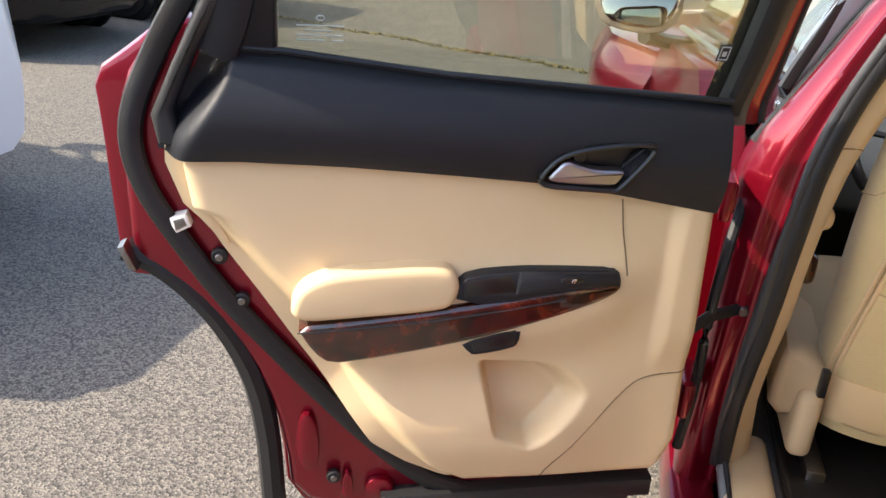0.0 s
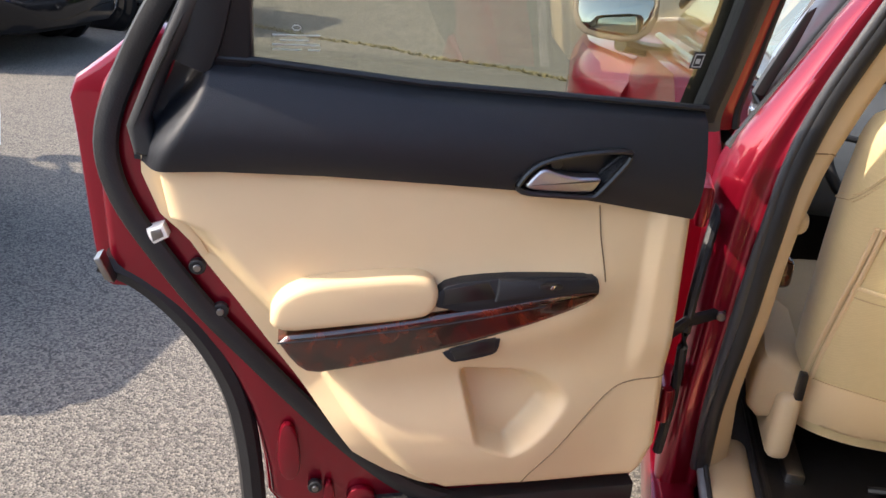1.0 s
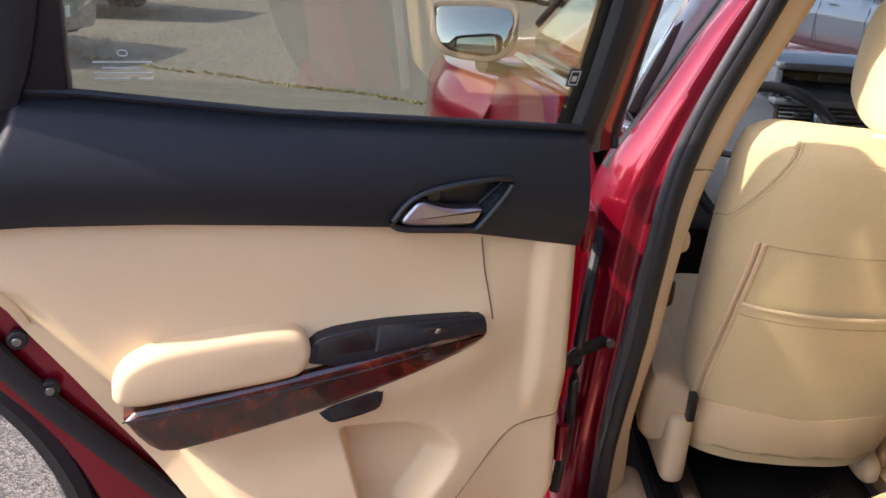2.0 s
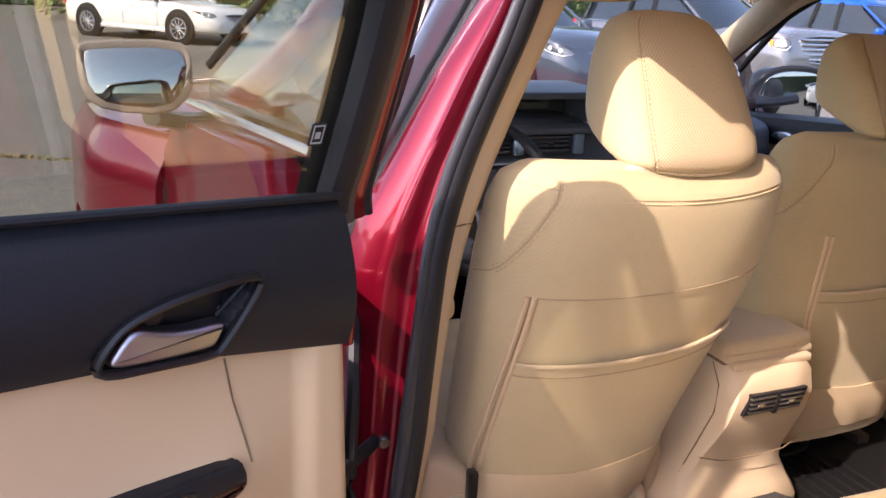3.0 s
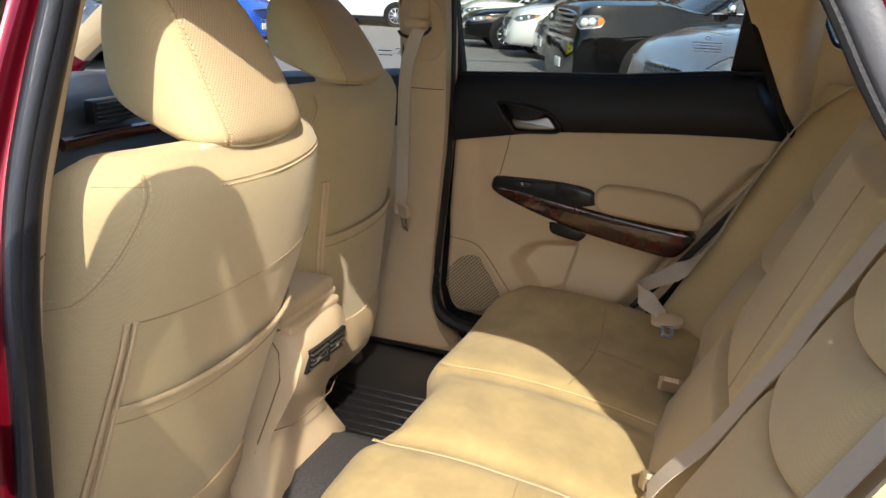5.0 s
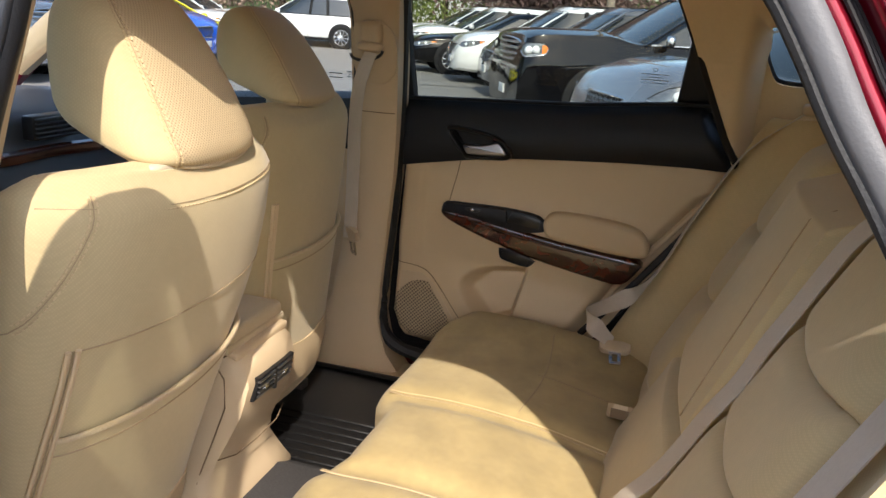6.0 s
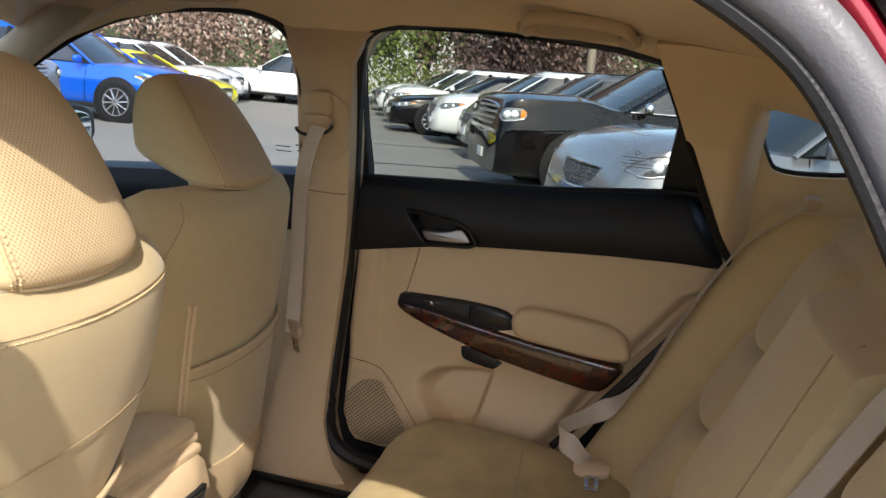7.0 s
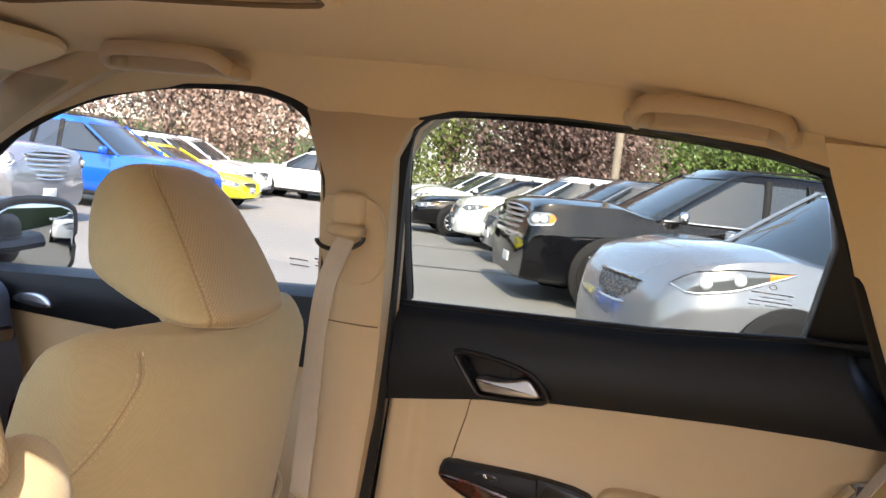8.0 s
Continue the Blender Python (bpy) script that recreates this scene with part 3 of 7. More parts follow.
    wood = [(0.655, 0.838), (0.55, 0.847), (0.389, 0.866), (0.259, 0.888), (0.16, 0.905), (0.104, 0.908), (0.102, 0.893), (0.13, 0.874), (0.20, 0.848), (0.272, 0.826), (0.36, 0.803), (0.441, 0.787), (0.53, 0.772), (0.594, 0.764), (0.622, 0.785)]
    part("wood_rail", slab(chaikin(wood, 1), 0.0, 0.048, PA, 0.012, 4), M_burl, d, "glossy dark red burl wood rail")
    part("wood_groove", sweep([PA(u, 0.0482, v) for u, v in [(0.648, 0.826), (0.55, 0.833), (0.42, 0.845), (0.30, 0.862), (0.20, 0.880)]], 0.0012, 0.0012, 6), M_blackgloss, d)
    cup = chaikin([(0.376, 0.802), (0.270, 0.828), (0.272, 0.797), (0.285, 0.788), (0.345, 0.777), (0.358, 0.780)], 1)
    part("pull_cup", slab(cup, 0.0, 0.045, PA, 0.004), M_black, d, "black pull cup")
    part("cup_well", slab([(0.360, 0.804), (0.280, 0.823), (0.280, 0.798), (0.348, 0.784)], 0.04, 0.0462, PA, 0.001), M_blackgloss, d)
    # latch and fixings on the red flange
    LATCH = [(0.803, 0.988), (0.810, 1.009), (0.835, 1.002), (0.831, 0.974)] if side == "open" else [(0.775, 0.985), (0.775, 1.012), (0.812, 1.018), (0.812, 0.992)]
    LC = (sum(p[0] for p in LATCH) / 4, sum(p[1] for p in LATCH) / 4)
    part("latch_plate", slab(LATCH, -0.06, -0.036, P, 0.003), M_white, d, "white plastic door latch cover")
    part("latch_hole", slab([(a * 0.6 + LC[0] * 0.4, b * 0.6 + LC[1] * 0.4) for a, b in LATCH], -0.05, -0.0345, P, 0.001), M_steel, d)
    for u, v in drawn_in(((0.810, 0.934), (0.777, 0.856), (0.620, 0.492))):
        part("screw", disc(P(u, -0.056, v), P(0, 1, 0) - P(0, 0, 0), 0.013, 0.014, 16), M_rubber, d)
        part("screw_head", disc(P(u, -0.044, v), P(0, 1, 0) - P(0, 0, 0), 0.006, 0.006, 12), M_steel, d)
    # glass and its frame
    def pane(i, j):
        u = -0.012 + 0.715 * i
        a = 1.140 + 0.07 * i
        b = interp([(0.0, 1.515), (0.07, 1.540), (0.25, 1.545), (0.42, 1.540), (0.55, 1.530), (0.635, 1.512), (0.667, 1.46), (0.69, 1.26)], u)
        v = a + (b - a) * j
        return P(u, lean(v) - 0.012, v)
    g = part("window_pane", sheet(24, 10, pane, P(0, 0.003, 0) - P(0, 0, 0)), M_tint if side == "open" else M_glass, d, "clear window glass")
    g.visible_shadow = side == "open"
    # etched maker's marks on the glass
    def on_glass(u, w, v):
        return P(u, lean(v) - 0.012 + w, v)
    for k, (a, b, v0, t) in enumerate(((0.575, 0.640, 1.300, 0.0016), (0.590, 0.630, 1.293, 0.0012), (0.575, 0.640, 1.286, 0.0016), (0.600, 0.640, 1.279, 0.0012), (0.575, 0.592, 1.279, 0.0012))):
        part("etched_mark", slab([(a, v0), (b, v0), (b, v0 + t), (a, v0 + t)], -0.001, 0.0045, on_glass, 0.0002, 1), M_print, g)
    part("etched_mark", sweep([on_glass(0.607 + 0.006 * math.cos(q), 0.0035, 1.312 + 0.004 * math.sin(q)) for q in [math.pi * i / 3 for i in range(7)]], 0.0008, 0.0008, 5), M_print, g)
    if side == "open":
        lu, lv = 0.002, 1.268
        tag = part("label_sticker", slab([(lu, lv), (lu + 0.019, lv), (lu + 0.019, lv + 0.026), (lu, lv + 0.026)], 0.003, 0.0048, on_glass, 0.0004, 1), M_rubber, g, "small dark square label")
        for a, b, c, e in ((0.002, 0.017, 0.002, 0.004), (0.002, 0.017, 0.022, 0.024), (0.002, 0.0035, 0.004, 0.022), (0.0155, 0.017, 0.004, 0.022), (0.006, 0.013, 0.008, 0.016)):
            part("label_mark", slab([(lu + a, lv + c), (lu + b, lv + c), (lu + b, lv + e), (lu + a, lv + e)], 0.004, 0.0054, on_glass, 0.0002, 1), M_print, tag)
    # sash frame: front post, header, rear post with black fillet
    wd = 1.0 if side == "open" else 0.55
    Wd = tuple(P(0, 1, 0) - P(0, 0, 0))
    post = chaikin([(-0.045, 1.185), (-0.048, 1.30), (-0.043, 1.44), (-0.022, 1.515), (0.02, 1.545)], 2, False)
    head = chaikin([(0.0, 1.535), (0.06, 1.553), (0.25, 1.557), (0.45, 1.548), (0.60, 1.533), (0.660, 1.512), (0.69, 1.45), (0.72, 1.32), (0.745, 1.26)][:9 if side == "open" else 6], 2, False)
    pw, pu = (0.017, 0.022) if side == "open" else (0.036, 0.000)
    part("front_post", sweep([P(u + pu, lean(v) + 0.006, v) for u, v in post], pw, 0.018, 10, up=Wd, square=0.6), M_black, d, "black window front post")
    if side == "open":
        low = [(-0.046, 1.168), *post]
        part("post_band", sweep([P(u + 0.002, lean(v) + 0.0, v) for u, v in low], 0.0125, 0.014, 8, up=Wd, square=0.7), M_band, d, "brown grey frame band")
        part("post_edge", sweep([P(u - 0.018 - 0.035 * max(0, 1.34 - v), lean(v) - 0.010, v) for u, v in low], 0.012, 0.012, 8, up=Wd, square=0.7), M_red, d, "red painted frame edge")
        part("post_seal", sweep([P(u - 0.034 - 0.06 * max(0, 1.34 - v), lean(v) - 0.014, v) for u, v in low], 0.0085, 0.011, 8, up=Wd), M_rubber, d, "black ribbed frame seal")
    part("window_header", sweep([P(u, lean(v) + 0.004, v) for u, v in head], 0.026 * wd, 0.016, 10, up=Wd, square=0.6), M_black, d, "black window header")
    part("frame_skin", sweep([P(u + (0.02 if side == "open" else 0.0), lean(v) - 0.034, v) for u, v in post + head[2:]], 0.026, 0.012, 8, up=Wd), M_blackgloss, d)
    fil = [(0.664, 1.212), (0.80, 1.225), (0.80, 1.262), (0.748, 1.335), (0.702, 1.425), (0.668, 1.500), (0.654, 1.506), (0.668, 1.440), (0.682, 1.390)] if side == "shut" else [(0.668, 1.235), (0.76, 1.262), (0.80, 1.262), (0.740, 1.38), (0.695, 1.495), (0.672, 1.50), (0.660, 1.46)]
    part("rear_fillet", slab(fil, -0.05, 0.0, lambda u, w, v: P(u, w + lean(v) + 0.010, v), 0.01), M_black, d, "black corner fillet behind the glass")
    part("sill_strip", sweep([P(u, 0.0, interp(SILL, u) + 0.004 + (dv - 0.014 * u if side == "shut" else 0.0)) for u in (ua, 0.2, 0.43, 0.66, 0.76)], 0.006, 0.005, 8), M_black, d)
    return d


left_door = rear_door(place_left, "open", "open dark red rear car door with beige and black trim", (-0.90, -0.20, 0.40))
rear_door(place_right, "shut", "closed rear car door with beige, black and wood trim", (0.80, -0.04, 0.40))


# ---- car body shell ----
def mirrored(pts):
    return [(-x, y, z) for x, y, z in pts]


def structure(name, bm, mat, label, category, **k):
    return tagged(part(name, bm, mat, kind="structure", label=label, **k), category=category)


body = thing("car_body", (0, 0, 0.3), "dark red crossover car body with open rear door", "car body", kind="structure")

# driver-side B pillar: painted outer flange, seal and trim, each following the same upright line
PIL_RED = [(-0.885, -0.03, 0.30), (-0.885, -0.04, 0.55), (-0.885, -0.05, 0.80), (-0.885, -0.05, 0.97), (-0.880, -0.055, 1.054), (-0.856, -0.06, 1.13), (-0.827, -0.06, 1.181), (-0.789, -0.06, 1.253), (-0.745, -0.06, 1.34), (-0.693, -0.06, 1.425), (-0.63, -0.07, 1.53)]
PIL_SEAL = [(-0.80, -0.03, 0.30), (-0.80, -0.04, 0.42), (-0.812, -0.095, 0.58), (-0.808, -0.120, 0.70), (-0.800, -0.128, 0.80), (-0.793, -0.130, 0.90), (-0.783, -0.127, 1.0), (-0.772, -0.120, 1.1), (-0.747, -0.113, 1.2), (-0.708, -0.112, 1.3), (-0.667, -0.116, 1.4), (-0.632, -0.110, 1.50), (-0.608, -0.140, 1.575), (-0.592, -0.290, 1.594)]
PIL_TRIM = [(-0.735, 0.03, 0.30), (-0.742, 0.01, 0.45), (-0.763, -0.055, 0.60), (-0.762, -0.085, 0.70), (-0.750, -0.095, 0.80), (-0.745, -0.098, 0.90), (-0.734, -0.096, 1.0), (-0.714, -0.090, 1.1), (-0.678, -0.083, 1.2), (-0.636, -0.078, 1.3), (-0.588, -0.072, 1.4), (-0.547, -0.075, 1.49)]


def stations(line, z):
    for a, b in zip(line, line[1:]):
        if z <= b[2]:
            k = max(0.0, (z - a[2]) / (b[2] - a[2]))
            return Vector(a).lerp(Vector(b), k)
    return Vector(line[-1])


def pillar_red():
    """Painted face from the door gap to the seal: a broad ridge, then a hollow beside the seal."""
    rings = []
    for i in range(60):
        z = 0.30 + 1.22 * i / 59
        r, s = stations(PIL_RED, z), stations(PIL_SEAL, z)
        w = interp([(0.3, 0.16), (0.8, 0.12), (1.1, 0.10), (1.2, 0.055), (1.35, 0.04), (1.55, 0.03)], z)
        swell = interp([(0.3, 0.02), (0.95, 0.018), (1.1, 0.012), (1.3, 0.008)], z)
        ring = [r + Vector((0.004, w, 0)), r + Vector((-0.003, 0.016, 0)), r]
        for k in range(1, 16):
            f = k / 16
            out = swell * math.sin(math.pi * min(1.0, f / 0.8)) + 0.006 * math.exp(-((f - 0.52) / 0.05) ** 2) - 0.009 * math.exp(-((f - 0.72) / 0.07) ** 2)
            ring.append(r.lerp(s, f) + Vector((-0.75, -0.65, 0)) * out)
        ring += [s + Vector((0.012, 0.006, 0)), s + Vector((0.03, w + 0.03, 0))]
        rings.append([Vector((p.x, p.y, z)) for p in ring])
    return loft(rings)


CAR_TURN = radians(6.0)           # the car's long axis against the world's y


def aligned(ob):
    """Turn a thing, or a part of the body, with the car's long axis."""
    ob.location = Matrix.Rotation(CAR_TURN, 3, "Z") @ ob.location
    ob.rotation_euler.z = CAR_TURN
    return ob


part("b_pillar", pillar_red(), M_red, body, "glossy red painted door pillar", angle=70)
ROOF_SEAL = [(-0.606, -0.20, 1.577), (-0.590, -0.30, 1.593), (-0.588, -0.40, 1.590), (-0.590, -0.55, 1.575), (-0.575, -0.68, 1.548), (-0.553, -0.770, 1.505), (-0.550, -0.815, 1.469), (-0.552, -0.853, 1.412), (-0.557, -0.891, 1.345), (-0.567, -0.933, 1.285), (-0.590, -0.972, 1.22), (-0.650, -1.0, 1.10), (-0.72, -0.955, 0.98), (-0.79, -0.86, 0.84), (-0.79, -0.74, 0.68), (-0.79, -0.62, 0.50), (-0.79, -0.50, 0.40), (-0.79, -0.30, 0.385), (-0.79, -0.10, 0.385), (-0.80, -0.05, 0.42)]
part("body_seal", sweep(chaikin(PIL_SEAL[1:], 2, False), 0.017, 0.020, 12), M_rubber, body, "black rubber door opening seal")
part("seal_lip", sweep(chaikin([(x - 0.016, y - 0.008, z) for x, y, z in PIL_SEAL[1:12]], 2, False), 0.008, 0.010, 10), M_lip, body, "dark grey seal lip")
part("post_cover", slab([(-0.844, 1.165), (-0.806, 1.165), (-0.754, 1.280), (-0.715, 1.350), (-0.668, 1.428), (-0.618, 1.51), (-0.705, 1.51), (-0.746, 1.42), (-0.787, 1.341), (-0.820, 1.273)], 0.012, -0.006, lambda u, w, v: Vector((u, w + 0.002, v)), 0.004), M_polish, body, "polished dark post cover")
part("post_cover_clip", box(-0.846, -0.808, -0.012, 0.008, 1.155, 1.172, 0.004), M_chrome, body)
# black strip laid along the door gap as its shade
part("gap_shade", sweep([(-0.868, -0.022, 1.10), (-0.835, -0.022, 1.16), (-0.792, -0.022, 1.235), (-0.752, -0.022, 1.31), (-0.708, -0.022, 1.385), (-0.66, -0.022, 1.47)], 0.013, 0.010, 8), M_rubber, body, "black strip for the shade in the door gap")
SEAL_LINE = [p + (Vector((-1.18, -0.74, 1.43)) - p) * 0.05 * smooth01((p.z - 1.0) / 0.2) for p in chaikin(ROOF_SEAL[1:], 2, False)]
inward = []
for i, p in enumerate(SEAL_LINE):
    n = (SEAL_LINE[min(i + 1, len(SEAL_LINE) - 1)] - SEAL_LINE[max(i - 1, 0)]).cross(Vector((1, 0, 0))).normalized()
    inward.append(n if n.dot(Vector((p.x, -0.35, 1.05)) - p) > 0 else -n)
# same seal as on the B pillar, in the greyer sunlit tone
part("body_seal", loft([[p + n * a + Vector((b, 0, 0)) for a, b in ((-0.012, 0.012), (-0.0135, -0.004), (-0.006, -0.0105), (0.004, -0.011), (0.013, -0.008), (0.0185, -0.001), (0.016, 0.012))] for p, n in zip(SEAL_LINE, inward)]), M_weather_lit, body, "rubber door opening seal, sunlit grey put into its colour", angle=50)
part("seal_lip", sweep([p + n * 0.0215 + Vector((0.004, 0, 0)) for p, n in zip(SEAL_LINE, inward)], 0.0055, 0.0065, 8), M_rubber, body, "black inner seal lip")


def trim_rings(line, out, width):
    rings = []
    for i in range(30):
        z = line[0][2] + (line[-1][2] - line[0][2]) * i / 29
        t = stations(line, z)
        s = stations(PIL_SEAL, z)
        rings.append([Vector((*(s + Vector((0.012, 0.0, 0)))[:2], z)), Vector((*(s.lerp(t, 0.75))[:2], z)) + Vector((0, -0.006, 0)), Vector((*t[:2], z)), Vector((*(t + Vector((0.003, 0.03, 0)))[:2], z)), Vector((*(t + Vector((0.0, width, 0)))[:2], z)), Vector((*(s + Vector((-0.0, width, 0)))[:2], z))])
    return rings


part("b_pillar_trim", loft(trim_rings(PIL_TRIM, 0, 0.13)), M_plastic, body, "beige plastic pillar trim", angle=50)
part("pillar_joint", sweep([Vector(stations(PIL_SEAL, 1.13)) + Vector((0.014, -0.0075, 0)), Vector(stations(PIL_TRIM, 1.125)) + Vector((-0.008, -0.0065, 0)), Vector(stations(PIL_TRIM, 1.12)) + Vector((0.003, 0.002, 0))], 0.0013, 0.0013, 6), M_seam, body)
part("belt_guide", blob((-0.735, -0.055, 0.985), (0.022, 0.02, 0.022)), M_plastic, body)

# roof rail, C pillar and rear quarter, driver side
rail = [(-0.675, -0.10, 1.622), (-0.640, -0.40, 1.638), (-0.628, -0.58, 1.618), (-0.600, -0.70, 1.562), (-0.582, -0.780, 1.512), (-0.582, -0.842, 1.435), (-0.592, -0.893, 1.345), (-0.617, -0.948, 1.26), (-0.69, -1.005, 1.13)]


def rail_bm(groove, outer):
    rings = []
    pts = chaikin(rail, 2, False)
    for i, p in enumerate(pts):
        t = (pts[min(i + 1, len(pts) - 1)] - pts[max(i - 1, 0)]).normalized()
        back = Vector((0, t.z, -t.y)) * -1 if t.z > 0 else Vector((0, t.z, -t.y))
        o = back.normalized() if back.length > 0.01 else Vector((0, 0, 1))
        if o.z < 0 and abs(t.y) > abs(t.z):
            o = -o
        if abs(t.y) <= abs(t.z):
            o = Vector((0, -abs(o.y), o.z if o.z > 0 else -o.z))
        ring = [p + Vector((0.03, 0, 0)) + o * 0.002]
        for k in range(28):
            d = 0.074 * k / 27
            bulge = 0.006 * smooth01(d / 0.004) - 0.013 * smooth01((d - 0.013) / 0.005) + 0.028 * smooth01((d - 0.027) / 0.010) - 0.022 * smooth01((d - 0.050) / 0.012)
            ring.append(p + Vector((-bulge, 0, 0)) + o * d)
        groove.append(p + Vector((0.002, 0, 0)) + o * 0.0215)
        outer.append((p + o * 0.060, p + o * 0.074))
        rings.append(ring + [p + Vector((0.03, 0, 0)) + o * 0.074])
    return loft(rings)


groove, outer = [], []
part("c_pillar", rail_bm(groove, outer), M_red, body, "glossy red roof rail and rear pillar", angle=60)
# fine ribs, black to give the groove its dark door jamb reflection
for k in range(3):
    part("groove_rib", sweep([p + Vector((-0.0015 * k, 0.0035 * (k - 1), 0.001)) for p in groove], 0.0022, 0.0024, 6), M_blackgloss, body, "groove rib, its black standing for a dark reflection")
part("pillar_moulding", loft([[a + Vector((0.012, 0, 0)), a + Vector((-0.012, 0, 0)), a.lerp(b, 0.15) + Vector((-0.019, 0, 0)), a.lerp(b, 0.8) + Vector((-0.020, 0, 0)), b + Vector((-0.012, 0, 0)), b + Vector((0.012, 0, 0))] for a, b in outer]), M_blackgloss, body, "black pillar moulding", angle=50)
quarter = [(-1.10, 1.06), (-1.06, 1.22), (-0.97, 1.38), (-0.86, 1.53), (-0.9, 1.58), (-1.4, 1.50), (-2.1, 1.15), (-2.2, 0.75), (-2.0, 0.45), (-1.75, 0.45), (-1.68, 0.62), (-1.50, 0.74), (-1.28, 0.76), (-1.08, 0.68), (-0.95, 0.50), (-0.90, 0.36), (-0.62, 0.36), (-0.66, 0.52), (-0.84, 0.70), (-0.98, 0.84), (-1.08, 0.95)]
quarter_low = [(-1.10, 1.06), (-1.06, 1.20), (-1.15, 1.24), (-1.8, 1.24)] + quarter[6:]
part("roof_rail", sweep([(-0.625, -0.26, 1.615), (-0.640, -0.05, 1.600), (-0.645, 0.15, 1.590), (-0.645, 0.40, 1.570), (-0.64, 0.58, 1.515)], 0.040, 0.045, 10), M_red, body, "red roof rail over the front door")
LEFT_SIDE = lambda u, w, v: Vector((-0.80 - w + 0.42 * max(0, v - 1.15), u, v))
part("rear_quarter", slab(chaikin(quarter_low, 1), 0.0, 0.10, LEFT_SIDE, 0.02), M_red, body, "glossy red rear quarter panel")
part("rear_quarter", slab(chaikin(quarter_low, 1), 0.0, 0.10, lambda u, w, v: Vector((0.84 + w - 0.42 * max(0, v - 1.15), u, v)), 0.02), M_red, body)
part("sill", box(-0.90, -0.80, -0.95, 1.4, 0.24, 0.365, 0.02), M_red, body, "red painted door sill")
part("sill", box(0.82, 0.92, -0.95, 1.4, 0.24, 0.365, 0.02), M_red, body)
part("sill_trim", box(-0.80, -0.69, -0.62, 0.10, 0.32, 0.415, 0.025, 3), M_plastic, body, "beige sill trim")
part("sill_trim", box(0.68, 0.80, -0.62, 0.10, 0.32, 0.415, 0.025, 3), M_plastic, body)


def roof_z(x, y):
    edge = interp([(-2.1, 1.20), (-1.2, 1.43), (-0.95, 1.462), (-0.68, 1.492), (-0.4, 1.535), (-0.2, 1.545), (0.3, 1.545), (0.55, 1.515), (0.75, 1.45), (1.0, 1.36)], y)
    return edge + 0.038 + 0.055 * (1 - (abs(x) / 0.60) ** 2.2)


part("headliner", sheet(40, 60, lambda i, j: Vector((-0.60 + 1.20 * i, -1.6 + 2.42 * j, roof_z(-0.60 + 1.20 * i, -1.6 + 2.42 * j) - 0.005 * (abs(2 * i - 1) > 0.97))), (0, 0, 0.012)), M_liner, body, "beige cloth headliner", angle=70)
part("roof_skin", sheet(20, 40, lambda i, j: Vector((-0.66 + 1.32 * i, -1.7 + 2.45 * j, roof_z(-0.6 + 1.2 * i, -1.7 + 2.45 * j) + 0.055)), (0, 0, 0.01)), M_red, body, "red roof skin")
sun_roof = [(-0.33, -0.08), (0.285, -0.068), (0.325, -0.03), (0.325, 0.44), (0.28, 0.48), (-0.33, 0.48)]
sr = chaikin(sun_roof, 2)
part("sunroof_rim", sweep([Vector((p.x, p.y, roof_z(p.x, p.y) - 0.003)) for p in sr + sr[:1]], 0.012, 0.006, 8), M_liner, body)
part("sunroof_gap", sweep([Vector((p.x * 0.965, p.y * 0.965 + 0.004, roof_z(p.x, p.y) - 0.006)) for p in sr + sr[:1]], 0.003, 0.004, 6), M_seam, body)
part("roof_edge_trim", sweep([(-0.582, -0.20, 1.602), (-0.566, -0.40, 1.606), (-0.560, -0.55, 1.585), (-0.548, -0.68, 1.548), (-0.535, -0.78, 1.500)], 0.022, 0.012, 8), M_liner, body)

# passenger-side pillars and trims
def b_right():
    rings = []
    for i in range(24):
        z = 0.36 + 1.19 * i / 23
        x = interp([(0.36, 0.70), (0.80, 0.69), (1.10, 0.675), (1.35, 0.632), (1.45, 0.614), (1.49, 0.612), (1.52, 0.622), (1.55, 0.64)], z)
        f = interp([(0.36, 0.30), (0.6, 0.16), (0.9, 0.105), (1.25, 0.098), (1.42, 0.098), (1.50, 0.135), (1.55, 0.20)], z)
        r = interp([(0.36, -0.10), (0.45, -0.02), (0.55, 0.015), (0.7, 0.008), (1.0, -0.018), (1.45, -0.035), (1.52, -0.07), (1.55, -0.12)], z)
        rings.append([Vector((x + 0.10, f, z)), Vector((x + 0.012, f, z)), Vector((x, f - 0.02, z)), Vector((x - 0.004, (f + r) / 2, z)), Vector((x, r + 0.02, z)), Vector((x + 0.012, r, z)), Vector((x + 0.10, r, z))])
    return loft(rings)


part("b_pillar_trim", b_right(), M_plastic, body, "beige plastic pillar trim", angle=50)
part("pillar_joint", sweep([(0.672, -0.022, 1.152), (0.664, 0.0, 1.152), (0.662, 0.04, 1.152), (0.664, 0.08, 1.152), (0.675, 0.096, 1.152)], 0.0013, 0.0013, 6), M_seam, body)
part("belt_plate", slab(chaikin([(-0.035, 1.225), (-0.035, 1.375), (0.06, 1.375), (0.085, 1.37), (0.085, 1.225)], 2), 0.0, 0.006, lambda u, w, v: Vector((interp([(1.10, 0.675), (1.35, 0.632), (1.50, 0.585)], v) - 0.006 - w, u, v)), 0.002), M_plastic, body)
SEAL_R = [(0.665, -0.03, 1.47), (0.695, -0.02, 1.35), (0.725, -0.013, 1.20), (0.738, -0.01, 1.0), (0.742, 0.004, 0.80), (0.742, 0.020, 0.62), (0.738, 0.012, 0.53), (0.736, -0.03, 0.485), (0.736, -0.10, 0.467), (0.736, -0.30, 0.45)]
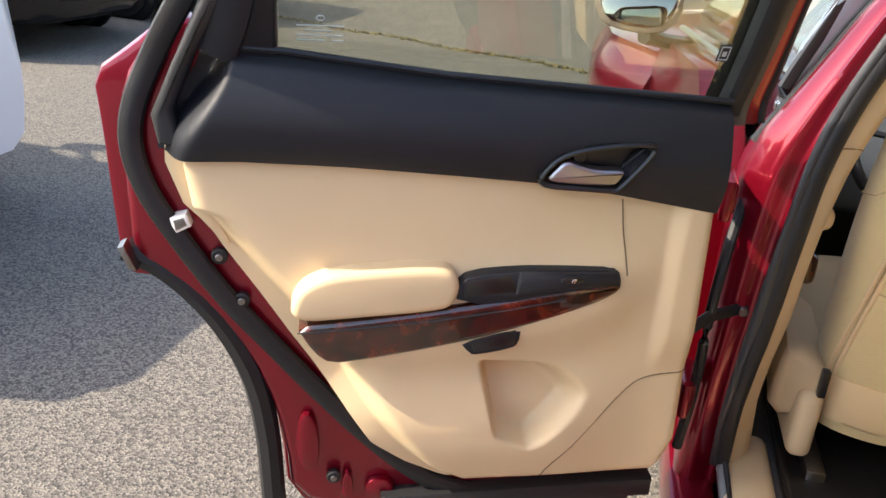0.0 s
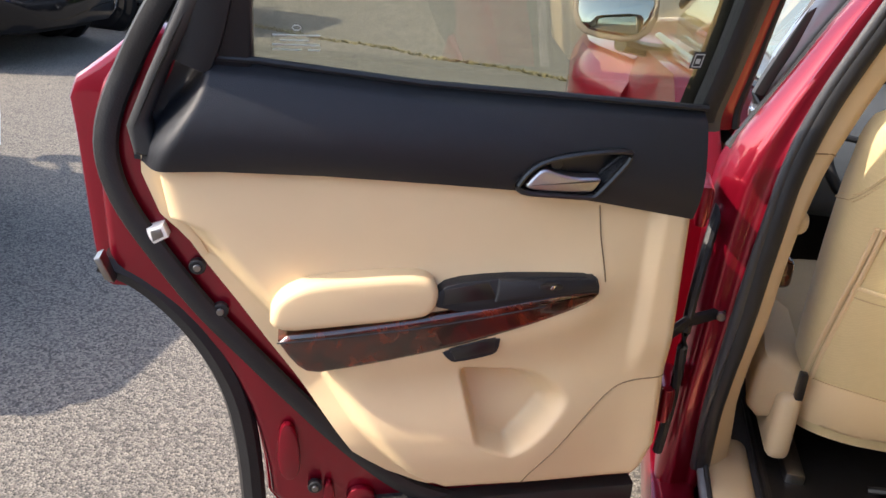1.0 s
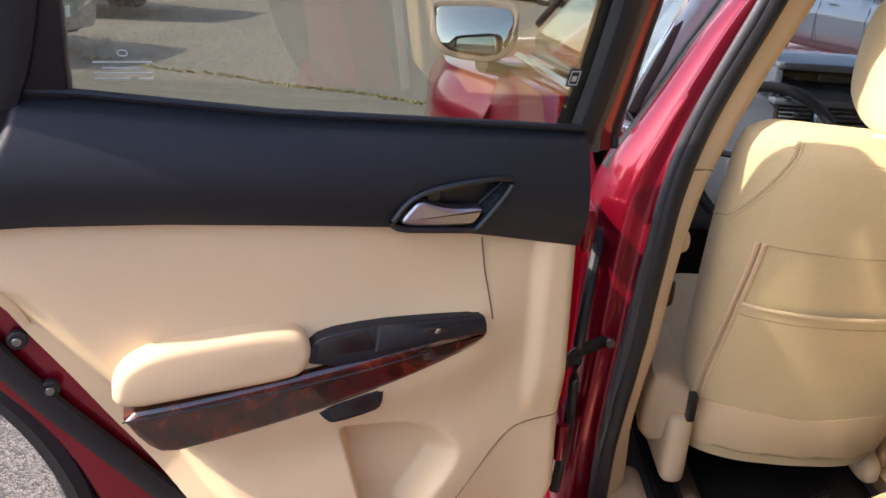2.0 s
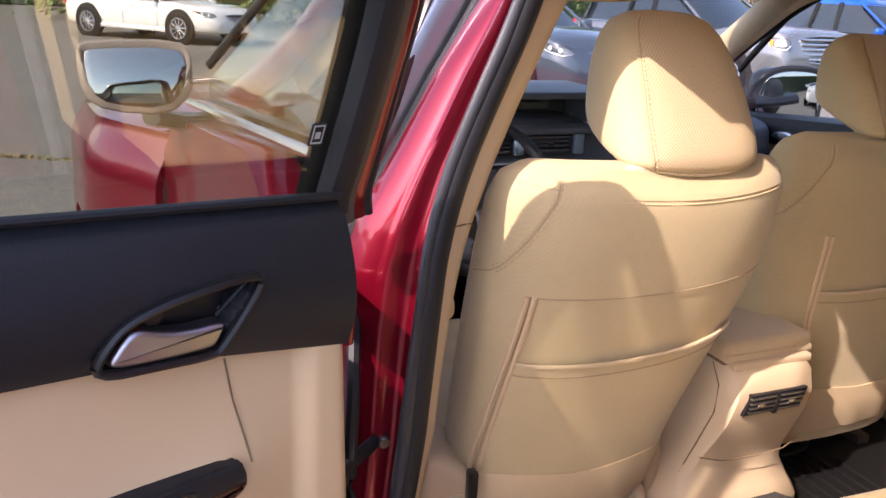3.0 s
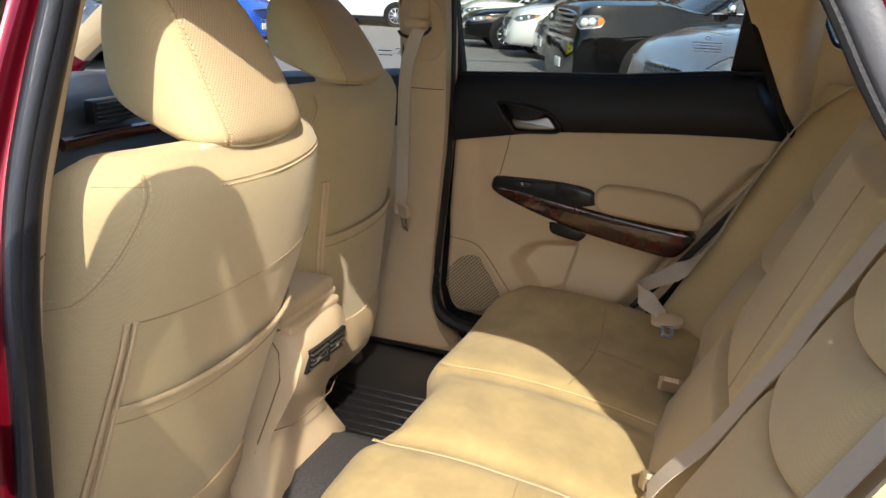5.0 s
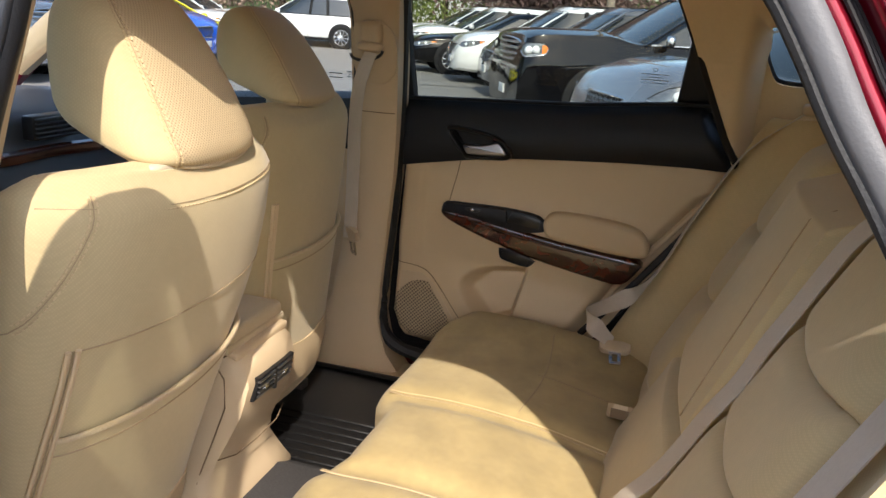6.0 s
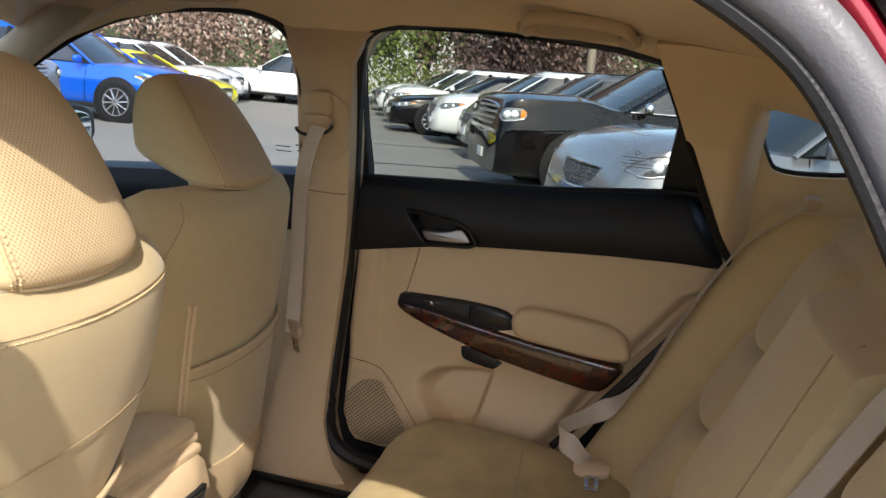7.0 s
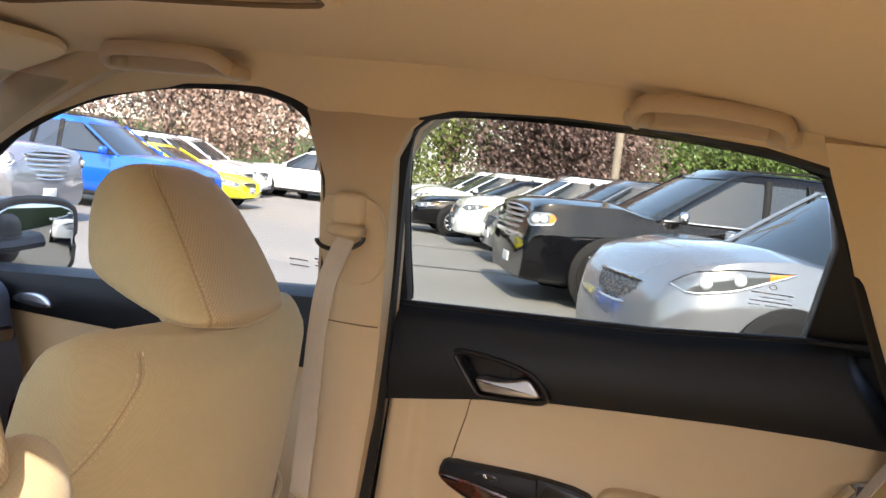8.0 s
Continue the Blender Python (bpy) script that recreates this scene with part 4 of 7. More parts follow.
part("body_seal", sweep(chaikin([(0.645, -0.72, 1.505), (0.64, -0.5, 1.548), (0.64, -0.25, 1.555), (0.64, -0.09, 1.54), (0.648, -0.045, 1.51)] + SEAL_R, 2, False), 0.019, 0.019, 8), M_rubber, body)
SEAL_R2 = [(0.618, -0.660, 1.516), (0.630, -0.688, 1.488), (0.645, -0.726, 1.41), (0.67, -0.781, 1.28), (0.70, -0.841, 1.15), (0.712, -0.880, 1.10), (0.715, -0.87, 1.05), (0.72, -0.78, 0.93), (0.725, -0.66, 0.76), (0.725, -0.55, 0.62)]
part("body_seal", sweep(chaikin(SEAL_R2[1:], 2, False), 0.006, 0.009, 8), M_rubber, body)


# roof side trim over the passenger rear glass
def side_trim(i, j):
    y = 0.74 - 1.49 * i
    zg = interp([(-0.75, 1.474), (-0.70, 1.500), (-0.60, 1.522), (-0.47, 1.532), (-0.30, 1.537), (-0.13, 1.532), (-0.07, 1.515), (0.0, 1.505), (0.10, 1.505), (0.15, 1.522), (0.22, 1.538), (0.37, 1.532), (0.55, 1.498), (0.68, 1.448), (0.74, 1.415)], y)
    zt = roof_z(0.56, y)
    x = 0.622 + (0.556 - 0.622) * j
    return Vector((x + 0.006 * math.sin(math.pi * j), y, zg + (zt - zg) * j + 0.006 * math.sin(math.pi * j)))


part("roof_side_trim", sheet(90, 8, side_trim, (0.006, 0, 0.012)), M_liner, body, "beige headliner edge", angle=70)


# passenger-side C pillar with quarter window
def c_right(i, j):
    y = interp([(1.02, -0.892), (1.15, -0.842), (1.28, -0.782), (1.41, -0.727), (1.50, -0.684), (1.54, -0.668)], 1.02 + 0.52 * j) - 0.95 * i
    zt = interp([(-1.7, 1.33), (-1.2, 1.482), (-0.95, 1.518), (-0.74, 1.540)], y)
    z = 1.02 + (zt - 1.02) * j
    x = interp([(1.0, 0.72), (1.2, 0.715), (1.35, 0.675), (1.46, 0.61), (1.54, 0.565)], z) + 0.095 * smooth01((-0.835 - y) / 0.06) * smooth01((zt - 0.045 - z) / 0.05)
    return Vector((x, y, z))


qrim = chaikin([(-0.868, 1.452), (-0.960, 1.441), (-1.085, 1.402), (-1.125, 1.345), (-1.110, 1.312), (-0.942, 1.299), (-0.912, 1.326)], 2)


def pierced(bm, hole, thick):
    """Cut an opening, given in y and z, through a sheet and give the sheet its thickness."""
    hole = [Vector(p) for p in hole]

    def inside(y, z):
        c = False
        for (y0, z0), (y1, z1) in zip(hole, hole[-1:] + hole[:-1]):
            if (z0 > z) != (z1 > z) and y < (y1 - y0) * (z - z0) / (z1 - z0) + y0:
                c = not c
        return c

    def nearest(q):
        best = None
        for a, b in zip(hole, hole[-1:] + hole[:-1]):
            t = max(0.0, min(1.0, (q - a).dot(b - a) / max(1e-9, (b - a).length_squared)))
            r = a + (b - a) * t
            if best is None or (r - q).length < (best - q).length:
                best = r
        return best

    bmesh.ops.delete(bm, geom=[f for f in bm.faces if inside(*f.calc_center_median()[1:])], context="FACES")
    for v in bm.verts:
        if v.is_boundary:
            r = nearest(v.co.yz)
            if (r - v.co.yz).length < 0.012:
                v.co.yz = r
    bmesh.ops.solidify(bm, geom=bm.faces[:], thickness=-thick)
    return bm


part("c_pillar_trim", pierced(sheet(160, 110, c_right), qrim, 0.02), M_liner, body, "beige rear pillar trim", angle=60)
left_open = chaikin([(-1.005, 1.345), (-1.09, 1.335), (-1.16, 1.275), (-1.12, 1.222), (-1.045, 1.222)], 1)
part("rear_pillar_skin", pierced(sheet(90, 60, lambda i, j: Vector((-0.715 + 0.42 * 0.37 * j, interp([(0, -1.03), (0.45, -0.95), (0.8, -0.86), (1, -0.84)], j) - (0.95 - 0.30 * j) * i, 1.20 + 0.37 * j))), left_open, 0.02), M_red, body, "red rear pillar with quarter window opening", angle=60)
def qx(z):
    return interp([(1.0, 0.815), (1.2, 0.81), (1.35, 0.77), (1.46, 0.705), (1.54, 0.66)], z)
part("quarter_seal", sweep([Vector((qx(p.y) - 0.008, p.x, p.y)) for p in qrim + qrim[:1]], 0.004, 0.007, 8), M_rubber, body)
qg = part("quarter_glass", slab(qrim, 0.0, 0.004, lambda u, w, v: Vector((qx(v) + 0.016 + w, u, v)), 0.001), M_glass, body)
qg.visible_shadow = False
part("pillar_joint", sweep([(0.586, -0.70, 1.493), (0.589, -0.78, 1.481), (0.594, -0.86, 1.469)], 0.0013, 0.0013, 6), M_seam, body)

# passenger front door opening: roof arch trim, front door inner, glass, mirror
arch = [(0.665, 0.088, 1.20), (0.655, 0.085, 1.30), (0.632, 0.086, 1.42), (0.625, 0.11, 1.495), (0.625, 0.19, 1.54), (0.625, 0.37, 1.54), (0.63, 0.55, 1.508), (0.635, 0.68, 1.455), (0.645, 0.81, 1.378), (0.665, 0.98, 1.28), (0.68, 1.1, 1.20)]
part("front_opening_seal", sweep(chaikin(arch, 2, False), 0.006, 0.010, 8), M_rubber, body)
apil = [(0.590, 0.36, 1.650), (0.580, 0.56, 1.558), (0.580, 0.68, 1.485), (0.595, 0.80, 1.412), (0.62, 0.97, 1.305), (0.655, 1.15, 1.19)]
part("a_pillar_trim", sweep(chaikin(apil, 2, False), 0.040, 0.045, 10), M_plastic, body, "beige windscreen pillar trim")
part("a_pillar_trim", sweep(chaikin(mirrored(apil), 2, False), 0.035, 0.05, 10), M_plastic, body)
part("a_pillar_skin", sweep(chaikin([(x + 0.075, y + 0.03, z + 0.02) for x, y, z in apil[1:]] + [(0.80, 1.40, 1.06)], 2, False), 0.035, 0.045, 10), M_red, body)
part("a_pillar_skin", sweep(chaikin([(-x - 0.055, y + 0.02, z + 0.02) for x, y, z in apil[:-1]] + [(-0.735, 1.15, 1.215), (-0.84, 1.40, 1.06)], 2, False), 0.035, 0.045, 10), M_red, body)
ws = part("windscreen", sheet(16, 10, lambda i, j: Vector(((-0.66 + 1.32 * i) * (1 - 0.2 * j), 1.30 - 0.66 * j - 0.1 * (2 * i - 1) ** 2, 1.13 + 0.38 * j)), (0, 0.004, 0.004)), M_clear, body)
ws.visible_shadow = False
part("visor", blob((0.315, 0.600, 1.540), (0.205, 0.095, 0.012), 4.5, 32, 10, bend=lambda p: Vector((p.x, p.y, p.z - 0.34 * p.y))), M_liner, body, "folded beige sun visor")
part("visor", blob((-0.315, 0.49, 1.478), (0.228, 0.012, 0.085), 4.0, 32, 12, bend=lambda p: Vector((p.x, p.y + p.z * 1.1, p.z * 0.55))), M_liner, body, "beige driver sun visor")
part("rear_view_mirror", box(-0.16, 0.08, 0.57, 0.61, 1.445, 1.508, 0.018, 3), M_blackgloss, body, "black rear view mirror")


def grab_handle(name_at, y0, y1, x, z, dz):
    """A folding handle: an arched bar on two hinge blocks."""
    h = thing("grab_handle", name_at, "beige folding grab handle on the headliner edge", "grab handle", "grab handles")
    f = lambda k: y0 + (y1 - y0) * k
    zz = lambda k, up: z + dz * k + up
    pts = [(x + 0.065, f(0.0), zz(0, -0.026)), (x + 0.035, f(-0.01), zz(0, -0.023)), (x + 0.008, f(0.02), zz(0, -0.010)), (x + 0.001, f(0.12), zz(0.12, -0.003)), (x, f(0.5), zz(0.5, 0.0)), (x + 0.001, f(0.88), zz(0.88, -0.003)), (x + 0.008, f(0.98), zz(1, -0.010)), (x + 0.035, f(1.01), zz(1, -0.023)), (x + 0.065, f(1.0), zz(1, -0.026))]
    part("grip", sweep(chaikin(pts, 2, False), 0.0085, 0.0125, 10, square=0.8), M_plastic, h)
    part("handle_base", blob((x + 0.058, f(0.5), zz(0.5, -0.014)), (0.014, abs(y1 - y0) * 0.52, 0.018), 5, 28, 12), M_plastic, h, "beige moulded handle base")
    for k in (0.02, 0.98):
        part("hinge_block", blob((x + 0.055, f(k), zz(k, -0.022)), (0.030, 0.022, 0.013), 3.5), M_plastic, h)
    return h


grab_handle((0.56, -0.53, 1.55), -0.420, -0.622, 0.500, 1.563, -0.010)
grab_handle((0.55, 0.34, 1.56), 0.455, 0.225, 0.490, 1.575, 0.0)


# passenger front door
def front_door(side, label):
    s = side
    my = 0.17 if side > 0 else 0.0
    d = thing("front_door", (s * 0.80, 0.12, 0.4), label, "car door", "car doors")
    P = lambda u, w, v: Vector((s * (0.765 - w), 0.10 + u, v))
    low = 0.055 if s > 0 else 0.0
    part("outer_shell", slab(chaikin([(0.0, 0.36), (1.05, 0.36), (1.12, 0.50), (1.12, 1.12 - low), (0.0, 1.18 - low)], 1), -0.165, -0.07, P, 0.02), M_red, d, "glossy red door skin")
    part("door_handle", sweep([P(u, -0.175 - 0.02 * math.sin(math.pi * (u - 0.08) / 0.18), 1.02) for u in (0.08, 0.11, 0.17, 0.23, 0.26)], 0.008, 0.014, 8), M_red, d)
    part("waist_strip", sweep([P(0.0, -0.11, 1.195 - low), P(0.5, -0.115, 1.175 - low), P(1.0, -0.10, 1.145 - low)], 0.012, 0.01, 8), M_chrome, d, "chrome waist strip")
    def trim(i, j):
        u, v = 0.01 + 1.0 * i, 0.45 + 0.58 * j
        return P(u, 0.02 * bumpf(v, 0.8, 0.92, 0.1) - 0.01, v)
    part("trim_panel", sheet(20, 20, trim, (s * 0.03, 0, 0)), M_panel, d, "beige door trim")
    def upper(i, j):
        u = -0.005 + 1.03 * i
        a, b = 1.03, (1.189 - 0.092 * i if s > 0 else 1.205 - 0.055 * i)
        v = a + (b - a) * j
        return P(u, 0.015 * math.sin(math.pi * j) - 0.03 * (j > 0.95), v)
    part("upper_panel", sheet(30, 10, upper, (s * 0.04, 0, 0)), M_black, d, "black upper door panel")
    part("door_handle_inner", slab(chaikin([(0.62, 1.05), (0.74, 1.05), (0.73, 1.075), (0.66, 1.085)], 2), 0.0, 0.03, P, 0.008), M_chrome, d, "satin chrome inner door handle")
    part("armrest", box(min(s * 0.69, s * 0.76), max(s * 0.69, s * 0.76), 0.15 if s < 0 else 0.40, 0.70, 0.86, 0.93, 0.02, 3), M_black, d)
    part("wood_rail", box(min(s * 0.675, s * 0.75), max(s * 0.675, s * 0.75), 0.13 if s < 0 else 0.38, 0.85, 0.80, 0.865, 0.015, 3), M_burl, d, "burl wood rail")
    def pane(i, j):
        u = -0.02 + 1.0 * i
        b = interp([(-0.02, 1.42), (0.0, 1.50), (0.09, 1.545), (0.27, 1.545), (0.45, 1.51), (0.60, 1.45), (0.72, 1.38), (0.98, 1.20)], u)
        v = 1.08 + (b - 1.08) * j
        return P(u, lean(v) - 0.02, v)
    g = part("window_pane", sheet(30, 8, pane, (s * 0.003, 0, 0)), M_clear, d)
    g.visible_shadow = False
    if s > 0:
        for a, b, v0 in ((0.03, 0.075, 1.235), (0.035, 0.07, 1.228), (0.03, 0.075, 1.221), (0.09, 0.13, 1.228), (0.09, 0.13, 1.216)):
            part("etched_mark", slab([(a, v0), (b, v0), (b, v0 + 0.003), (a, v0 + 0.003)], -0.001, 0.0012, lambda u, w, v: P(u, lean(v) - 0.02 + w, v), 0.0002, 1), M_print, g)
    fr = [(-0.015, 1.18), (-0.015, 1.42), (0.02, 1.51), (0.10, 1.555), (0.27, 1.555), (0.45, 1.52), (0.60, 1.455), (0.74, 1.38), (1.0, 1.20)]
    part("window_frame", sweep([P(u, lean(v) - 0.03, v) for u, v in chaikin([(a, b + 0.012 * (b > 1.3) + 0.035 * smooth01((a - 0.35) / 0.2)) for a, b in fr], 2, False)], 0.009, 0.013, 8), M_blackgloss if s < 0 else M_rubber, d)
    m = part("door_mirror", blob((s * (1.022 if s < 0 else 1.005), 0.897 if s < 0 else 1.105, 1.235 if s < 0 else 1.150), (0.108 if s < 0 else 0.118, 0.060, 0.066 if s < 0 else 0.096), 3.2), M_red if s < 0 else M_blackgloss, d, "door mirror housing")
    # glass turned towards the driver
    mc = Vector((1.030, 0.828, 1.237)) if s < 0 else Vector((0.995, 1.045, 1.138))
    mw, mh, turn = (1.0, 1.0, 0.18) if s < 0 else (1.12, 1.72, -0.30)
    def MP(u, w, v):
        return Vector((s * (mc.x + u * mw), mc.y - w + turn * u + (0.27 * v if s < 0 else 0.0), mc.z + v * mh))
    rim = [(0.103, 0.047), (0.083, 0.059), (-0.087, 0.065), (-0.107, 0.040), (-0.102, -0.025), (-0.056, -0.065), (0.056, -0.058), (0.094, -0.033)] if s < 0 else [(-0.104, -0.056), (0.098, -0.066), (0.106, 0.032), (0.09, 0.062), (-0.062, 0.062), (-0.106, 0.022)]
    rim = chaikin(rim, 1 if s < 0 else 2)
    part("mirror_glass", slab([p * 0.94 for p in rim], 0, 0.006, MP, 0.002), M_mirror, m, "mirror glass")
    part("mirror_rim", sweep([MP(p.x, -0.004, p.y) for p in rim + rim[:1]], 0.007, 0.012, 8), M_blackgloss if s > 0 else M_frame, m)
    part("mirror_arm", sweep([(s * 0.86, 0.90 + my, 1.13), (s * 0.93, 0.88 + my, 1.135), (s * 1.0, 0.85 + my, 1.15)], 0.035, 0.02, 8), M_blackgloss, d)
    return d


front_door(1, "closed front car door with black and beige trim")
aligned(front_door(-1, "closed dark red front car door with chrome waist strip"))

# bonnet, wings and nose
def flare(y):
    """Swell of the front wings round the wheels."""
    return 0.15 * smooth01((y - 1.0) / 0.55) * (1 - 0.6 * smooth01((y - 2.1) / 0.6))


def wing(s):
    def f(i, j):
        y = 1.12 + 1.58 * i
        z = 0.42 + (1.06 - 0.10 * i * i - 0.42) * j
        x = 0.93 + flare(y) * (1 - 0.25 * (1 - j) ** 2) - 0.10 * i ** 3 - 0.06 * smooth01((j - 0.72) / 0.28) ** 2 + 0.01 * math.sin(6 * j)
        return Vector((s * x, y, z))
    bm = sheet(110, 46, f)
    bmesh.ops.delete(bm, geom=[q for q in bm.faces if (q.calc_center_median() - Vector((s * 0.97, 1.70, 0.36))).length < 0.40], context="FACES")
    bmesh.ops.solidify(bm, geom=bm.faces[:], thickness=0.02)
    return bm


for s in (1, -1):
    aligned(part("front_wing", wing(s), M_red, body, "glossy red front wing", angle=60))
    aligned(part("wheel_tyre", disc((s * 0.72, 1.70, 0.35), (s, 0, 0), 0.35, 0.225, 40, 0.1), M_rubber, body, "black tyre"))
    aligned(part("wheel_rim", disc((s * 0.935, 1.70, 0.35), (s, 0, 0), 0.24, 0.02, 32, 0.1), M_chrome, body, "alloy rim"))
    aligned(part("wheel_tyre", disc((s * 0.66, -1.12, 0.35), (s, 0, 0), 0.35, 0.225, 40, 0.1), M_rubber, body, "black tyre"))
aligned(part("bonnet", sheet(20, 20, lambda i, j: Vector(((2 * i - 1) * (0.885 + flare(1.18 + 1.5 * j) - 0.09 * j ** 3), 1.18 + 1.5 * j, 1.06 + 0.075 * (1 - (2 * i - 1) ** 4) - 0.10 * j * j)), (0, 0, -0.03)), M_red, body, "glossy red bonnet"))
aligned(part("nose", box(-0.84, 0.84, 2.60, 2.72, 0.30, 0.98, 0.05, 3), M_red, body))
aligned(part("tail", box(-0.80, 0.80, -2.25, -2.12, 0.35, 1.10, 0.05, 3), M_red, body))
rw = part("rear_window", sheet(14, 8, lambda i, j: Vector(((-0.62 + 1.24 * i) * (1 + 0.08 * j), -1.66 - 0.50 * j - 0.06 * (1 - (2 * i - 1) ** 2), roof_z(-0.6 + 1.2 * i, -1.66) + 0.045 - (roof_z(-0.6 + 1.2 * i, -1.66) - 1.06) * j)), (0, -0.004, 0.004)), M_tint, body, "tinted rear window")
rw.visible_shadow = False
part("rear_shelf", sheet(6, 6, lambda i, j: Vector((-0.66 + 1.32 * i, -1.15 - 1.0 * j, 1.14 - 0.02 * j)), (0, 0, -0.03)), M_carpet, body)

# floor and mats
structure("floor", box(-0.80, 0.80, -0.85, 1.3, 0.30, 0.395, 0.01), M_carpet, "dark grey brown car carpet", "carpet")
part("toe_board", box(-0.75, 0.75, 1.2, 1.3, 0.39, 1.0, 0.02), M_carpet, body)
tunnel = [Vector((x, 0, z)) for x, z in ((-0.16, 0.39), (-0.13, 0.44), (-0.08, 0.462), (0.08, 0.462), (0.13, 0.44), (0.16, 0.39))]
structure("floor_tunnel", loft([[p + Vector((0, y, 0)) for p in tunnel] for y in (-0.8, 0.05, 0.9)]), M_carpet, "grey carpeted floor tunnel", "carpet")


# ---- front seats ----
def front_seat(cx, y0, lop, pip, hh, label, hx=0.0, hdz=0.0, least=0.0, stitched=True, lean_back=1.0):
    """cx: middle, y0: slide, lop: how far the lower back tapers on the inner side, pip: piping's distance from the middle, hh: headrest half height."""
    st = thing("bucket_seat_assembly", (cx, y0 + 0.1, 0.42), label, "car seat", "front seats")

    def xs(z):
        return -lop * smooth01((1.06 - z) / 0.42)

    def half(z):
        return interp([(0.48, 0.225), (0.60, 0.235), (0.75, 0.248), (0.95, 0.262), (1.05, 0.266), (1.10, 0.264), (1.15, 0.264), (1.175, 0.261), (1.194, 0.254), (1.208, 0.238), (1.214, 0.215)], max(z, least)) - lop * smooth01((1.06 - z) / 0.42)

    def ring(z, hw, yr, yf, bulge, n=52, pw=4.5):
        out = []
        for k in range(n):
            a = 2 * math.pi * k / n
            c, s = math.cos(a), math.sin(a)
            x = math.copysign(abs(c) ** (2 / pw), c) * hw
            t = math.copysign(abs(s) ** (2 / pw), s)
            ym, hy = (yr + yf) / 2, (yf - yr) / 2
            y = ym + t * hy
            if s < 0:
                y += -bulge * (1 - (x / hw) ** 2) + 0.03 * abs(x / hw) ** 3
            else:
                y += 0.02 * abs(x / hw) ** 2
            out.append(Vector((cx + x + xs(z), y0 + y, z - 0.022 * math.exp(-((x - hx) / 0.15) ** 2) * smooth01((z - 1.13) / 0.08) + 0.0015 * noise.noise((x * 9, z * 9, cx)))))
        return out

    def yrear(z):
        return -0.132 * (1 - lean_back) + lean_back * interp([(0.48, 0.03), (0.60, -0.005), (0.75, -0.045), (0.88, -0.078), (1.0, -0.112), (1.10, -0.132), (1.19, -0.140), (1.24, -0.130)], z)

    zs = [0.50, 0.54, 0.60, 0.66, 0.72, 0.78, 0.84, 0.90, 0.96, 1.02, 1.06, 1.095, 1.125, 1.150, 1.168, 1.182, 1.194, 1.203, 1.210, 1.214]
    def thick(z):
        return interp([(0.48, 0.15), (0.7, 0.17), (1.0, 0.15), (1.10, 0.14), (1.15, 0.125), (1.19, 0.10), (1.214, 0.055)], z)
    def top_lean(z):
        return 0.024 * smooth01((z - 1.155) / 0.06)
    rings = [ring(z, half(z), yrear(z) + top_lean(z), yrear(z) + thick(z), 0.012) for z in zs]
    part("backrest", loft(rings), M_cloth, st, "beige woven seat back", angle=70)
    def rear(x, z):
        k = min(1.0, abs(x / half(z)))
        flat = 1.0 - (1.0 - max(0.0, 1 - k ** 4.5) ** (1 / 4.5))
        yr, yf = yrear(z) + top_lean(z), yrear(z) + thick(z)
        return Vector((cx + x + xs(z), y0 + (yr + yf) / 2 - (yf - yr) / 2 * flat - 0.012 * (1 - k ** 2) + 0.03 * k ** 3, z))
    # piping down the outer side of the rear panel
    kk = [i / 16 for i in range(17)]
    for o in (0.0, 0.0105):
        part("piping", sweep([rear(-pip + o + 0.012 * k, 1.008 - 0.40 * k) + Vector((0, -0.003, 0)) for k in kk], 0.0046, 0.0034, 8), M_panel, st, "raised piping on the seat back")
    part("piping_seam", sweep([rear(-pip + 0.0052 + 0.012 * k, 1.008 - 0.40 * k) + Vector((0, -0.003, 0)) for k in kk], 0.0008, 0.0008, 6), M_crease, st)
    for s in (-1,):
        part("shoulder_seam", sweep([rear(s * (0.1895 + 0.080 * k ** 1.3), 1.190 - 0.16 * k) + Vector((0, -0.0004, 0)) for k in [i / 14 for i in range(15)]], 0.0008, 0.0008, 5), M_crease, st)
        for o in (0.0, 0.009):
            part("stitching", dashes([rear(s * (0.185 + o + 0.080 * k ** 1.3), 1.190 - 0.16 * k) + Vector((0, -0.0010, 0)) for k in [i / 14 for i in range(15)]]), M_stitch, st)
    top_line = [rear(-0.245 + 0.47 * k, 1.168 + 0.016 * (1 - k) - 0.006 * math.sin(math.pi * k)) + Vector((0, -0.0004, -0.012 * math.sin(math.pi * k))) for k in [i / 24 for i in range(25)]]
    if stitched:
        part("panel_seam", sweep([rear(-pip + (pip + half(1.0) * 0.92) * k, 1.006 - 0.010 * math.sin(math.pi * k) + 0.012 * k) + Vector((0, -0.0004, 0)) for k in [i / 24 for i in range(25)]], 0.0008, 0.0010, 6), M_crease, st)
        part("top_seam", sweep(top_line, 0.0007, 0.0007, 6), M_crease, st)
        part("stitching", dashes([p + Vector((0, -0.0008, -0.005)) for p in top_line]), M_stitch, st)
    # map pocket: a second skin that stands away at its upper hem
    def pocket(i, j):
        top = 0.884 + 0.024 * i - 0.012 * math.sin(math.pi * i)
        z = 0.535 + (top - 0.535) * j
        x = -pip + 0.010 + (pip - 0.010 + half(z) * 0.95) * i
        off = 0.003 + 0.009 * j ** 3 * math.sin(math.pi * i) ** 0.6 + 0.0018 * math.sin(7 * i + 5 * j) * (1 - j)
        off *= smooth01(min(i, 1 - i) / 0.04)
        return rear(x, z) + Vector((0, -off, 0))
    pk = part("map_pocket", sheet(44, 24, pocket, (0, 0.004, 0)), M_cloth, st, "beige cloth map pocket", angle=70)
